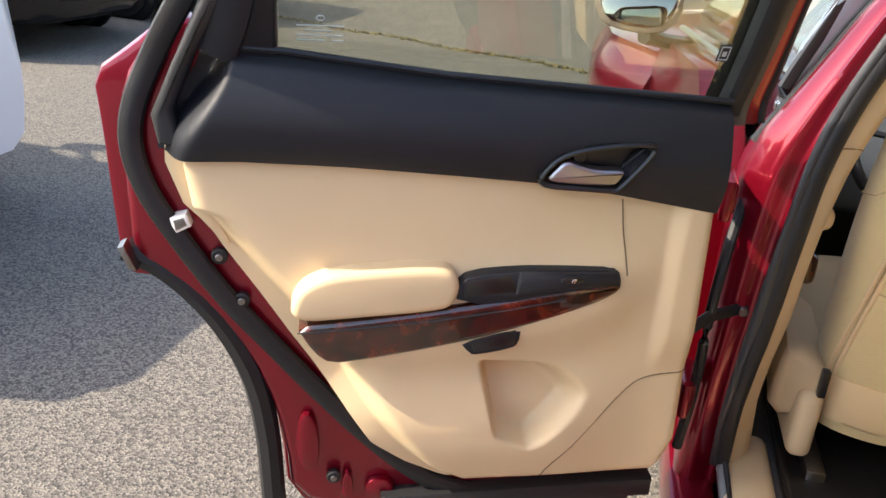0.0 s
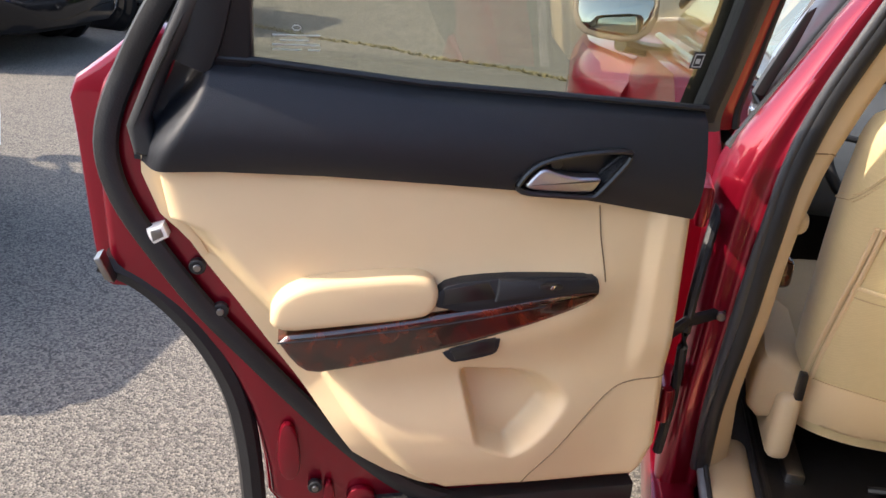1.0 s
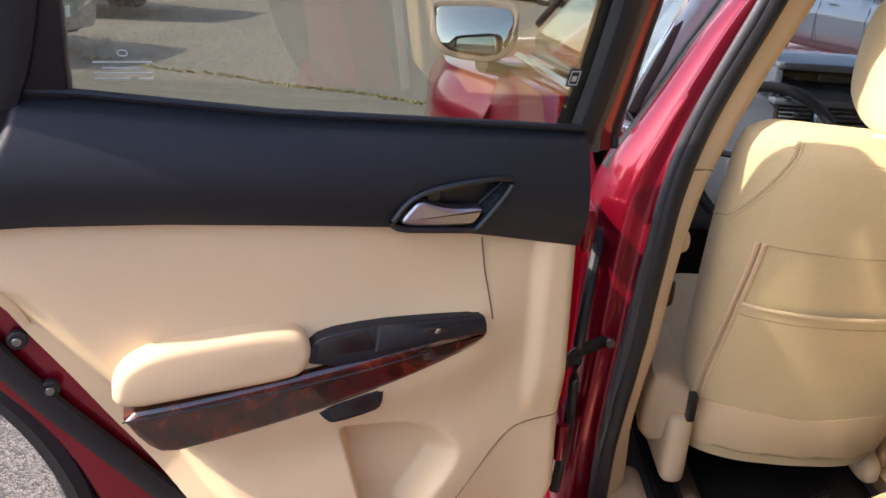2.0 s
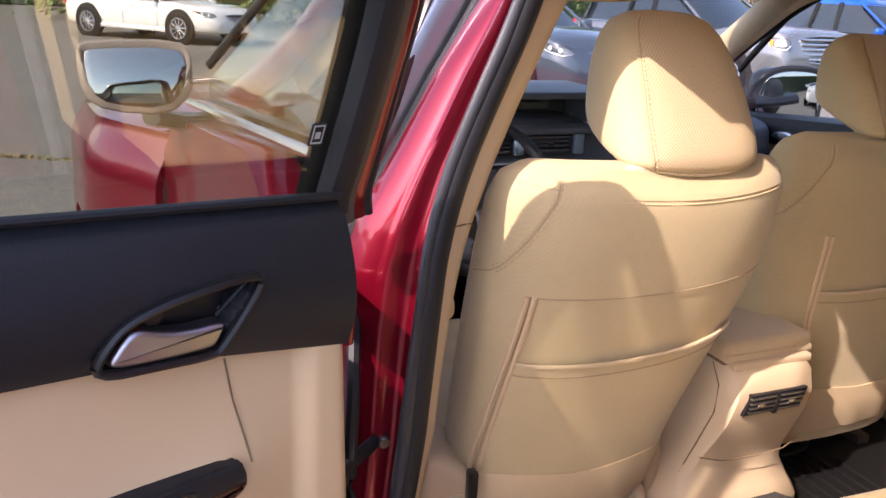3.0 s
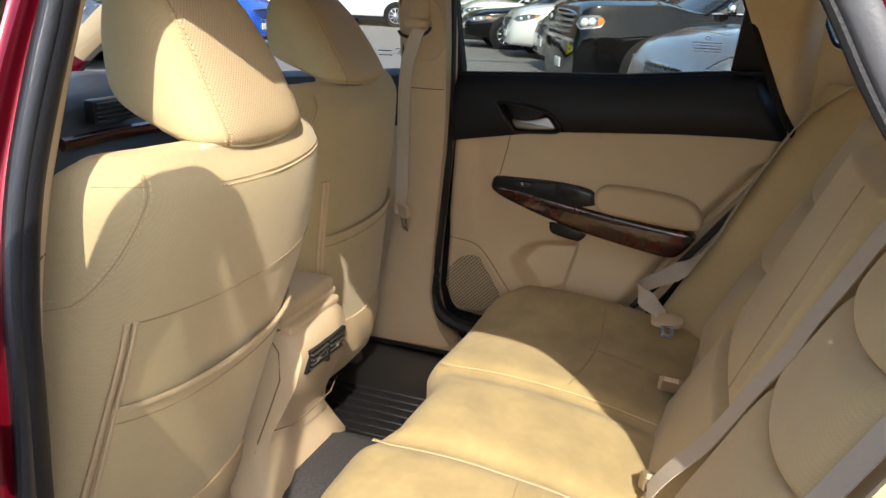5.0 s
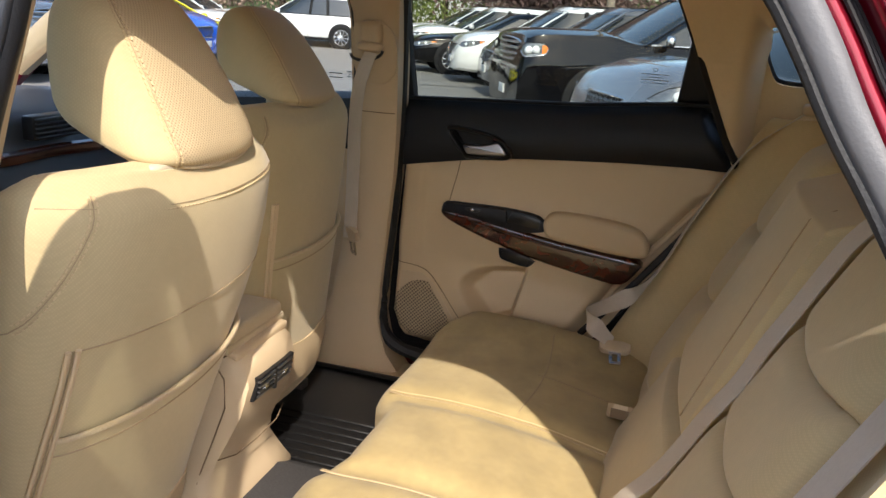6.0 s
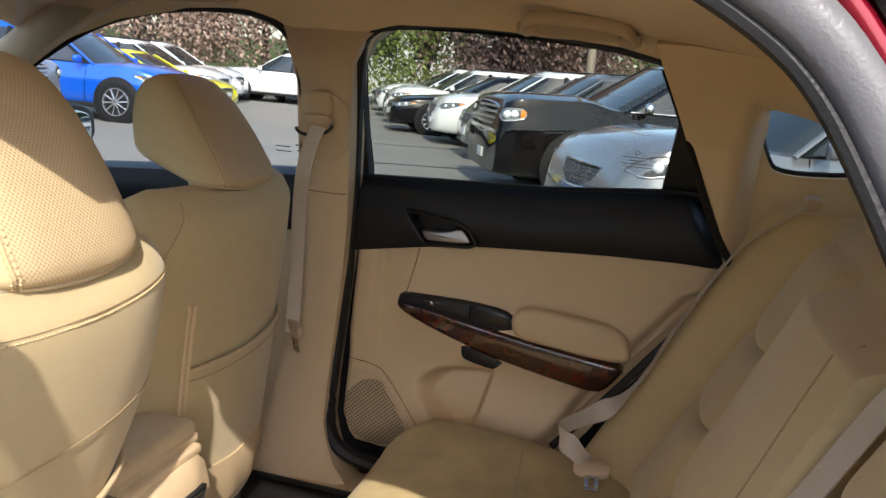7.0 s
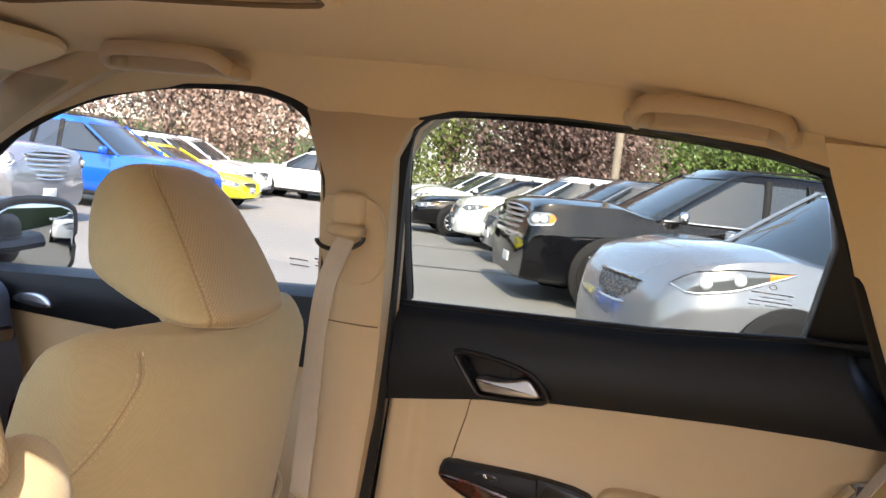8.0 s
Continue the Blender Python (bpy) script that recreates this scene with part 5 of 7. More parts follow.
    part("hem", sweep([pocket(i / 30, 1) + Vector((0, -0.0008, -0.002)) for i in range(31)], 0.0032, 0.004, 8), M_leather, pk)
    part("hem_seam", sweep([pocket(i / 30, 0.93) + Vector((0, -0.0006, 0)) for i in range(31)], 0.0009, 0.0012, 5), M_crease, pk)
    part("lower_seam", sweep([pocket(0.02 + 0.96 * i / 20, 0.26 + 0.012 * math.sin(i * 0.9)) + Vector((0, -0.0008, 0)) for i in range(21)], 0.001, 0.0012, 5), M_crease, pk)
    # pale lower skirt, gathered along the bottom edge
    def skirt(i, j):
        z = 0.530 + (0.640 + 0.006 * math.sin(9 * i) - 0.530) * j
        x = -pip + 0.004 + (pip - 0.004 + half(z) * 0.90) * i
        return rear(x, z) + Vector((0, -0.0075 - 0.0022 * math.sin(26 * i + 4 * j) * (1 - j) - 0.004 * math.sin(math.pi * j), 0))
    part("skirt", sheet(60, 14, skirt, (0, 0.004, 0)), M_panel_soft, st, "pale vinyl skirt below the pocket", angle=70)
    # headrest: a wedge with flat cheeks, its rear face sloping forward to a rounded top
    hz = 2 * hh
    def hring(f):
        """Half width, rear and front of the headrest at the height fraction f."""
        w = interp([(0.0, 0.108), (0.03, 0.124), (0.10, 0.136), (0.22, 0.139), (0.45, 0.134), (0.70, 0.122), (0.85, 0.108), (0.94, 0.090), (0.985, 0.062), (1.0, 0.03)], f)
        r = interp([(0.0, -0.052), (0.04, -0.080), (0.12, -0.088), (0.25, -0.074), (0.50, -0.040), (0.75, 0.0), (0.88, 0.028), (0.95, 0.048), (0.985, 0.062), (1.0, 0.078)], f)
        q = interp([(0.0, 0.060), (0.04, 0.084), (0.15, 0.108), (0.35, 0.124), (0.60, 0.132), (0.80, 0.130), (0.92, 0.118), (0.985, 0.102), (1.0, 0.092)], f)
        return w * 0.955, r, q
    hc = Vector((cx + 0.014 + hx, y0 - 0.052, 1.196 + hdz))
    HP = 3.4
    def head_pt(f, c, sn):
        w, r, q = hring(f)
        x = math.copysign(abs(c) ** (2 / HP), c) * w
        t = math.copysign(abs(sn) ** (2 / HP), sn)
        x *= 1 - 0.09 * smooth01((t + 0.2) / 1.2)
        lift = 0.040 * smooth01((t + 0.85) / 1.85) * smooth01((0.42 - f) / 0.42)
        sag = 0.012 * (1 - math.cos(math.pi * min(1, abs(x) / w))) * 0.5 * smooth01((0.12 - f) / 0.12)
        return hc + Vector((x, (r + q) / 2 + t * (q - r) / 2, f * hz + sag + lift))
    fs = [0.0, 0.012, 0.03, 0.06, 0.10, 0.16, 0.24, 0.34, 0.44, 0.54, 0.64, 0.73, 0.80, 0.86, 0.905, 0.94, 0.965, 0.985, 0.995, 1.0]
    head = part("headrest", loft([[head_pt(f, math.cos(2 * math.pi * k / 56), math.sin(2 * math.pi * k / 56)) for k in range(56)] for f in fs]), M_perf, st, "beige perforated headrest with stitched cheeks", angle=80)
    def cheek(i, j):
        """Smooth leather cheek over the inner side, from the rear seam round to the front."""
        a = math.pi + 0.98 - 2.3 * i
        f = 0.02 + 0.955 * j
        p = head_pt(f, math.cos(a), math.sin(a))
        m = hc + Vector((0, sum(hring(f)[1:]) / 2, f * hz))
        return p + (p - m).normalized() * 0.0012
    part("cheek", sheet(24, 26, cheek), M_cloth, head, "smooth cloth cheek", angle=80)
    def seam_line(a, off):
        out = []
        for k in range(36):
            f = 0.015 + 0.965 * k / 35
            p = head_pt(f, math.cos(a), math.sin(a))
            m = hc + Vector((0, sum(hring(f)[1:]) / 2, f * hz))
            out.append(p + (p - m).normalized() * off)
        return out
    for o in (0.05, -0.05):
        part("stitching", dashes(seam_line(math.pi + 0.98 + o, 0.0018), r=0.0013), M_stitch, head)
    part("seam", sweep(seam_line(math.pi + 0.98, 0.0011), 0.0008, 0.0008, 5), M_crease, head)
    part("headrest_hem", sweep([head_pt(0.035, math.cos(a), math.sin(a)) for a in [2 * math.pi * i / 40 for i in range(41)]], 0.0028, 0.003, 6), M_leather, head)
    for s in (-1, 1):
        part("post_guide", blob((cx + 0.014 + hx + s * (0.108 if s < 0 and stitched else 0.065), y0 - (0.104 if s < 0 and stitched else 0.062), 1.196 if s < 0 and stitched else 1.208), (0.025, 0.016, 0.011), 3.5), M_post if s < 0 else M_plastic, st, "pale plastic headrest post guide")
        part("post", disc((cx + 0.014 + hx + s * 0.065, y0 - 0.055, 1.17), (0, 0.05, 1), 0.006, 0.08, 12), M_chrome, st)
    # cushion and base
    part("cushion", blob((cx, y0 + 0.38, 0.585), (0.262, 0.30, 0.085), 4.0, 36, 14), M_leather, st, "beige leather seat cushion")
    part("side_cover", box(cx - 0.275, cx - 0.225, y0 - 0.0, y0 + 0.48, 0.44, 0.60, 0.02, 3), M_plastic, st, "beige plastic seat side cover")
    part("side_cover", box(cx + 0.215, cx + 0.255, y0 + 0.10, y0 + 0.48, 0.44, 0.56, 0.018, 3), M_plastic, st)
    cover = chaikin([(cx - 0.312, 0.695), (cx - 0.222, 0.636), (cx - 0.218, 0.585), (cx - 0.232, 0.515), (cx - 0.320, 0.500), (cx - 0.328, 0.630)], 1)
    part("recliner_cover", slab(cover, 0.30, 0.018, lambda u, w, v: Vector((u + 0.10 * max(0.0, w - 0.02), y0 + w + 0.35 * abs(v - 0.60) * (v < 0.60), v)), 0.022, 4), M_plastic, st, "beige recliner cover")
    # black block added for the dark gap beside the recliner cover
    part("dark_gap_block", box(cx - 0.252, cx - 0.236, y0 - 0.022, y0 + 0.0, 0.605, 0.665, 0.004), M_blackgloss, st)
    for s in (-1, 1):
        if s > 0:
            part("rail_cover", blob((cx + s * 0.19, y0 + 0.13, 0.45), (0.022, 0.06, 0.035), 3), M_plastic, st)
        part("seat_rail", box(cx + s * 0.21 - 0.02, cx + s * 0.21 + 0.02, y0 - 0.02, y0 + 0.55, 0.385, 0.43, 0.006), M_steel, st)
    part("wiring", sweep([(cx - 0.06, y0 + 0.0, 0.41), (cx - 0.02, y0 - 0.02, 0.43), (cx + 0.03, y0 + 0.0, 0.42), (cx + 0.09, y0 + 0.05, 0.41)], 0.008, 0.008, 8), M_blackgloss, st)
    return st


front_seat(-0.400, -0.012, 0.026, 0.215, 0.121, "beige leather driver seat with map pocket and headrest", 0.038, -0.013)
front_seat(0.318, 0.165, 0.0, 0.172, 0.103, "beige leather passenger seat with map pocket and headrest", 0.0, -0.006, 1.0, False, 0.4)

# ---- centre console ----
con = thing("centre_console", (0, 0.1, 0.44), "beige plastic centre console with rear air vents", "console")


def con_ring(z, y, hw, depth):
    return [Vector((x * hw * (0.90 if x > 0 else 1.0), y + dy, z)) for x, dy in ((-1, depth), (-1, 0.03), (-0.86, 0.004), (-0.4, 0.0), (0.4, 0.0), (0.86, 0.004), (1, 0.03), (1, depth))]


part("console_body", loft([con_ring(0.43, -0.015, 0.178, 0.5), con_ring(0.45, -0.018, 0.172, 0.5), con_ring(0.48, 0.0, 0.158, 0.5), con_ring(0.52, 0.022, 0.142, 0.5), con_ring(0.56, 0.014, 0.132, 0.5), con_ring(0.60, -0.005, 0.125, 0.5), con_ring(0.66, -0.032, 0.118, 0.5), con_ring(0.72, -0.046, 0.113, 0.5), con_ring(0.762, -0.036, 0.110, 0.5), con_ring(0.778, -0.01, 0.108, 0.5)]), M_plastic, con, "beige moulded console", angle=50)
part("console_lid", merge(box(-0.112, 0.112, -0.002, 0.36, 0.782, 0.822, 0.014, 3), box(-0.110, 0.110, -0.006, 0.08, 0.780, 0.798, 0.006)), M_leather, con, "beige leather console lid")
part("lid_gap", box(-0.109, 0.109, 0.002, 0.36, 0.776, 0.784, 0.001), M_seam, con)
part("lower_seam", sweep([(-0.128, 0.005, 0.575), (-0.08, -0.006, 0.565), (0, -0.008, 0.562), (0.08, -0.006, 0.565), (0.128, 0.005, 0.575)], 0.0012, 0.0014, 6), M_seam, con)
VY = lambda z: -0.028 - 0.022 * smooth01((z - 0.63) / 0.09)
vent = part("air_vent", slab([(-0.082, 0.684), (0.060, 0.684), (0.066, 0.731), (-0.074, 0.731)], -0.02, 0.0015, lambda u, w, v: Vector((u, VY(v) - w, v)), 0.003), M_blackgloss, con, "black rear air vent")
for i in range(4):
    z = 0.692 + 0.0105 * i
    for a, b in ((-0.075, -0.014), (-0.002, 0.056)):
        part("slat", box(a, b, VY(z) - 0.0045, VY(z) + 0.004, z - 0.0018, z + 0.0018, 0.0008), M_satin, vent)
part("vent_divider", box(-0.015, -0.005, VY(0.70) - 0.005, VY(0.70) + 0.01, 0.684, 0.731, 0.002), M_blackgloss, vent)
for a in (-0.049, 0.028):
    part("vent_tab", box(a - 0.008, a + 0.008, VY(0.70) - 0.008, VY(0.70), 0.702, 0.712, 0.002), M_chrome, vent)
part("side_seam", sweep([(-0.1085, 0.030, 0.772), (-0.113, 0.000, 0.735), (-0.118, -0.004, 0.68), (-0.125, 0.022, 0.60), (-0.133, 0.045, 0.53), (-0.150, 0.050, 0.48)], 0.0014, 0.0016, 6), M_seam, con)
part("latch_bar", box(-0.098, 0.098, -0.020, 0.02, 0.766, 0.785, 0.006, 3), M_plastic, con, "beige lid latch bar")
part("parking_side", box(-0.118, 0.118, 0.38, 0.95, 0.43, 0.76, 0.03, 3), M_dash, con)

# ---- rear bench ----
bench = thing("rear_bench", (0, -0.6, 0.4), "beige suede and leather rear bench seat", "car seat")


def cushion_top(x, y):
    """Height of the rear cushion."""
    z = 0.628 + 0.02 * bumpf(y, -0.5, -0.2, 0.3)
    z -= 0.035 * smooth01((-0.52 - y) / 0.25)
    z -= 0.016 * math.exp(-((abs(x) - 0.15) / 0.03) ** 2) * bumpf(y, -0.8, -0.22, 0.1)
    z += 0.012 * math.exp(-((abs(x) - 0.40) / 0.16) ** 2) * -1 + 0.014 * smooth01((abs(x) - 0.52) / 0.1)
    z -= 0.03 * smooth01((abs(x) - 0.66) / 0.05)
    return z + 0.003 * noise.noise((x * 7, y * 7, 0))


def front_line(x):
    return -0.195 - 0.040 * smooth01((0.17 - abs(x)) / 0.08) - 0.05 * smooth01((x - 0.55) / 0.15) - 0.16 * smooth01((-0.30 - x) / 0.3)


def cushion(i, j):
    x = -0.64 + 1.34 * i
    yf = front_line(x)
    if j < 0.22:
        a = (j / 0.22) * math.pi / 2
        top = cushion_top(x, yf - 0.06)
        return Vector((x, yf - 0.06 + 0.06 * math.cos(a), 0.44 + (top - 0.44) * (0.72 + 0.28 * math.sin(a) if j > 0.02 else 0.05)))
    y = yf - 0.06 + (-0.90 - (yf - 0.06)) * (j - 0.22) / 0.78
    return Vector((x, y, cushion_top(x, y)))


part("cushion", sheet(110, 70, cushion, (0, 0, -0.08)), M_suede, bench, "beige suede seat cushion", angle=70)


def surf_line(pts, off=0.0015):
    return [Vector((x, y, cushion_top(x, y) + off)) for x, y in pts]


for s in (-1, 1):
    part("cushion_seam", sweep(surf_line([(s * 0.165, -0.225 - 0.55 * k) for k in [i / 16 for i in range(17)]]), 0.0014, 0.0012, 6), M_crease, bench)
    part("cushion_seam", sweep(surf_line([(s * (0.19 + 0.42 * k), -0.50 - 0.015 * math.sin(math.pi * k)) for k in [i / 14 for i in range(15)]]), 0.0012, 0.001, 6), M_crease, bench)
    part("stitching", sweep(surf_line([(s * 0.172, -0.225 - 0.55 * k) for k in [i / 16 for i in range(17)]]), 0.0009, 0.001, 5), M_stitch, bench)
    part("cushion_seam", sweep(surf_line([(s * 0.40, -0.50 - 0.26 * k) for k in [i / 8 for i in range(9)]]), 0.0012, 0.001, 6), M_crease, bench)


def back_y(x, z):
    """Front face of the rear backrest."""
    y = -0.735 - 0.50 * (z - 0.60)
    ax = abs(x - 0.075)                      # folded centre armrest
    y += 0.125 * smooth01((x - 0.60) / 0.12) + 0.06 * smooth01((-x - 0.62) / 0.10)
    mid = smooth01((0.212 - ax) / 0.012)
    crown = 0.010 * (1 - min(1.0, ax / 0.212) ** 2)
    y += mid * (0.034 + crown + 0.070 * max(0.0, z - 0.78)) * smooth01((1.19 - z) / 0.035) * smooth01((z - 0.800) / 0.016)
    y += mid * (0.036 + crown) * smooth01((0.790 - z) / 0.014)
    y -= 0.022 * math.exp(-((ax - 0.219) / 0.006) ** 2) * smooth01((1.19 - z) / 0.03)
    # padded panels beside it, each crossed by two creases
    lo, hi, c0, c1 = (0.300, 0.585, 0.878, 1.028) if x > 0 else (0.165, 0.525, 0.905, 1.050)
    u = (abs(x) - lo) / (hi - lo)
    if 0 < u < 1:
        sag = 0.016 * math.sin(math.pi * u) ** 2
        cells = (0.66, c0 - sag, c1 - sag, 1.20)
        for z0, z1 in zip(cells, cells[1:]):
            if z0 <= z <= z1:
                v = (z - z0) / (z1 - z0)
                y += 0.040 * (1 - abs(2 * u - 1) ** 5) * (1 - abs(2 * v - 1) ** 9) ** 0.7
    y -= 0.010 * math.exp(-((abs(x) - hi - 0.008) / 0.007) ** 2) * smooth01((1.20 - z) / 0.04)
    y -= 0.06 * smooth01((z - 1.20) / 0.07) ** 2
    return y + 0.002 * noise.noise((x * 8, z * 8, 3.0))


def backrest(i, j):
    x = -0.72 + 1.44 * i
    z = 0.56 + 0.72 * j - 0.05 * smooth01((abs(x) - 0.5) / 0.2) * j
    return Vector((x, back_y(x, z), z))


part("backrest", sheet(300, 190, backrest, (0, -0.12, -0.02)), M_bolster, bench, "beige perforated cloth rear backrest", angle=70)
for s in (-1, 1):
    if s < 0:
        part("backrest_seam", sweep([Vector((-0.075 + 0.05 * k, back_y(-0.075 + 0.05 * k, 0.82 + 0.35 * k) + 0.0008, 0.82 + 0.35 * k)) for k in [i / 20 for i in range(21)]], 0.0014, 0.0014, 6), M_crease, bench)
    part("headrest", blob((s * 0.36, -1.11, 1.31), (0.15, 0.055, 0.075), 3.2, 36, 20, lambda p: Vector((p.x * (1 - 0.8 * max(0, p.z)), p.y - 0.3 * p.z, p.z))), M_leather, bench, "beige leather rear headrest")

# ---- rear belts and buckles ----
def buckle_tongue(at, direction, label):
    t = thing("belt_tongue", at, label, "belt tongue", "belt tongues")
    d = Vector(direction).normalized()
    side = d.cross(Vector((0, 0, 1))).normalized()
    up = side.cross(d)
    def P(u, w, v):
        return Vector(at) + side * u + up * w + d * v
    part("tongue_body", slab(chaikin([(-0.037, -0.018), (0.037, -0.018), (0.037, 0.012), (0.022, 0.020), (-0.022, 0.020), (-0.037, 0.012)], 1), -0.007, 0.007, P, 0.004), M_plastic, t, "beige plastic tongue body")
    part("tongue_plate", merge(slab([(-0.014, 0.014), (-0.006, 0.014), (-0.006, 0.056), (-0.014, 0.056)], -0.0015, 0.0015, P, 0.0004), slab([(0.006, 0.014), (0.014, 0.014), (0.014, 0.056), (0.006, 0.056)], -0.0015, 0.0015, P, 0.0004), slab([(-0.014, 0.05), (0.014, 0.05), (0.013, 0.06), (-0.013, 0.06)], -0.0016, 0.0016, P, 0.0004), slab([(-0.014, 0.012), (0.014, 0.012), (0.014, 0.026), (-0.014, 0.026)], -0.0016, 0.0016, P, 0.0004)), M_chrome, t, "steel belt tongue")
    return t


rb = thing("rear_seat_belt", (0.66, -0.72, 0.7), "pale grey beige rear seat belt", "seat belt", "seat belts")
pts = [(0.69, -1.00, 1.250), (0.695, -0.889, 1.160), (0.695, -0.839, 1.072), (0.695, -0.779, 0.952), (0.69, -0.729, 0.828), (0.67, -0.676, 0.765), (0.635, -0.610, 0.735), (0.60, -0.575, 0.724), (0.568, -0.580, 0.722), (0.560, -0.612, 0.700), (0.566, -0.645, 0.672)]
part("webbing", ribbon(chaikin(pts, 2, False), 0.044, 0.0018, lambda k: Vector((1.0, 0.10, -0.22)).lerp(Vector((-0.35, 0.15, 0.95)), smooth01((k - 0.40) / 0.22)) if k < 0.72 else Vector((-0.35, 0.15, 0.95)).lerp(Vector((0.8, -0.35, 0.1)), smooth01((k - 0.72) / 0.25))), M_belt, rb, "pale woven belt webbing")
part("belt_guide", blob((0.69, -1.005, 1.255), (0.03, 0.018, 0.014), 3), M_plastic, rb, "beige plastic belt guide")
buckle_tongue((0.552, -0.655, 0.668), (-0.85, -0.12, -0.32), "beige belt tongue resting on the rear cushion")
rb2 = thing("rear_seat_belt", (-0.1, -0.8, 0.7), "pale grey beige centre seat belt across the backrest", "seat belt", "seat belts")
pts2 = [(x, max(back_y(x + q, z + r) for q in (-0.024, 0, 0.024) for r in (-0.02, 0, 0.02)) + 0.004, z) for x, z in ((-0.172, 1.225), (-0.172, 1.17), (-0.172, 1.11), (-0.170, 1.05), (-0.169, 0.99), (-0.167, 0.93), (-0.164, 0.87), (-0.160, 0.81), (-0.155, 0.75), (-0.150, 0.69), (-0.145, 0.64))]
part("webbing", ribbon(chaikin(pts2, 2, False), 0.046, 0.0018, lambda k: (1.0, 0.22, 0.0)), M_belt, rb2)
part("belt_guide", blob((-0.172, -1.03, 1.235), (0.034, 0.018, 0.012), 3), M_plastic, rb2, "beige plastic belt guide")
rb3 = thing("rear_seat_belt", (-0.4, -0.8, 0.7), "pale grey beige rear seat belt beside the door opening", "seat belt", "seat belts")
pts3 = [(-0.575, back_y(-0.575, z) + 0.022, z) for z in (1.22, 1.12, 1.0, 0.9, 0.8, 0.7)]
part("webbing", ribbon(chaikin(pts3, 1, False), 0.046, 0.0018, lambda k: (1, 0.1, 0.1)), M_belt, rb3)
part("belt_guide", blob((-0.575, back_y(-0.575, 1.22) + 0.01, 1.225), (0.034, 0.018, 0.012), 3), M_plastic, rb3, "beige plastic belt guide")
for (x, y, rz) in ((0.300, -0.700, 0.1), (-0.09, -0.715, 0.15), (-0.25, -0.715, -0.1)):
    bk = thing("belt_buckle", (x, y, 0.62), "beige plastic seat belt buckle on the rear cushion", "belt buckle", "belt buckles")
    def PB(u, w, v, x=x, y=y, rz=rz):
        a = Vector((rz, 1, 0)).normalized()
        d = Vector((-0.80, 0.08, 0.42)).normalized()
        n = a.cross(d) * -1
        return Vector((x, y, cushion_top(x, y) + 0.032)) + a * u * 1.15 + d * v * 1.1 + n * w * 1.2
    part("buckle_body", slab(chaikin([(-0.024, -0.04), (0.024, -0.04), (0.026, 0.03), (-0.026, 0.03)], 1), -0.012, 0.012, PB, 0.005), M_plastic, bk)
    part("buckle_slot", slab([(-0.016, 0.022), (0.016, 0.022), (0.016, 0.0305), (-0.016, 0.0305)], -0.004, 0.0125, PB, 0.001), M_seam, bk)
    part("buckle_strap", slab([(-0.02, -0.10), (0.02, -0.10), (0.018, -0.035), (-0.018, -0.035)], -0.002, 0.002, PB, 0.0005), M_belt, bk)

# ---- passenger front belt on the pillar ----
fb = thing("front_seat_belt", (0.63, 0.03, 1.2), "pale beige front seat belt on the door pillar", "seat belt", "seat belts")
part("belt_height_slider", merge(blob((0.622, 0.030, 1.352), (0.022, 0.030, 0.030), 4), blob((0.610, 0.030, 1.318), (0.02, 0.034, 0.012), 3)), M_plastic, fb, "beige belt height slider")
part("belt_loop", sweep([Vector((0.600, 0.035 + 0.042 * math.cos(a), 1.305 + 0.020 * math.sin(a) - 0.006 * math.cos(a))) for a in [math.pi + math.pi * i / 16 for i in range(17)]], 0.004, 0.004, 8), M_blackgloss, fb, "black belt loop")
part("webbing", ribbon(chaikin([(0.598, 0.022, 1.305), (0.588, 0.028, 1.285), (0.585, 0.048, 1.22), (0.60, 0.060, 1.12), (0.612, 0.064, 1.0), (0.613, 0.066, 0.86), (0.612, 0.068, 0.82)], 2, False), 0.038, 0.0018, lambda k: (0.25 - 0.1 * k, 1.0, 0.1)), M_belt, fb)
buckle_tongue((0.612, 0.064, 0.835), (0.15, -0.12, -1.0), "beige belt tongue on the hanging front belt")


# ---- dashboard ----
dash = thing("dashboard", (0, 0.9, 0.9), "dark grey moulded dashboard with air vents and screen", "dashboard")
prof = [(0.74, 0.70), (0.70, 0.86), (0.72, 0.98), (0.755, 1.05), (0.76, 1.10), (0.80, 1.125), (0.95, 1.14), (1.15, 1.135), (1.28, 1.10), (1.28, 0.70)]
rings = []
for i in range(25):
    x = -0.72 + 1.44 * i / 24
    k = 0.025 * math.exp(-((x + 0.36) / 0.2) ** 2)
    rings.append([Vector((x, p.x + 0.06 * (abs(x) / 0.7) ** 3, p.y + k * (p.y > 1.0) - 0.02 * (abs(x) / 0.72) ** 4)) for p in chaikin([Vector((a, b)) for a, b in prof], 2)])
part("dash_body", loft(rings), M_dash, dash, "blue grey soft dash top", angle=60)
SX = -0.105                              # middle of the centre stack
hood = [box(SX - 0.225, SX + 0.205, 0.735, 1.02, 1.186, 1.204, 0.006, 3), box(SX - 0.225, SX + 0.205, 0.715, 1.02, 1.098, 1.116, 0.006, 3), box(SX - 0.225, SX - 0.205, 0.74, 1.02, 1.11, 1.19, 0.004), box(SX - 0.21, SX + 0.19, 0.86, 1.0, 1.11, 1.19, 0.004)]
part("screen_hood", merge(*hood), M_dash, dash, "blue grey hood round the screen recess")
part("hood_cheek", slab([(0.735, 1.112), (0.86, 1.112), (0.86, 1.19), (0.752, 1.19)], 0.0, 0.05, lambda u, w, v: Vector((SX + 0.155 + w - 0.35 * (u - 0.735), u, v)), 0.003), M_dash, dash)
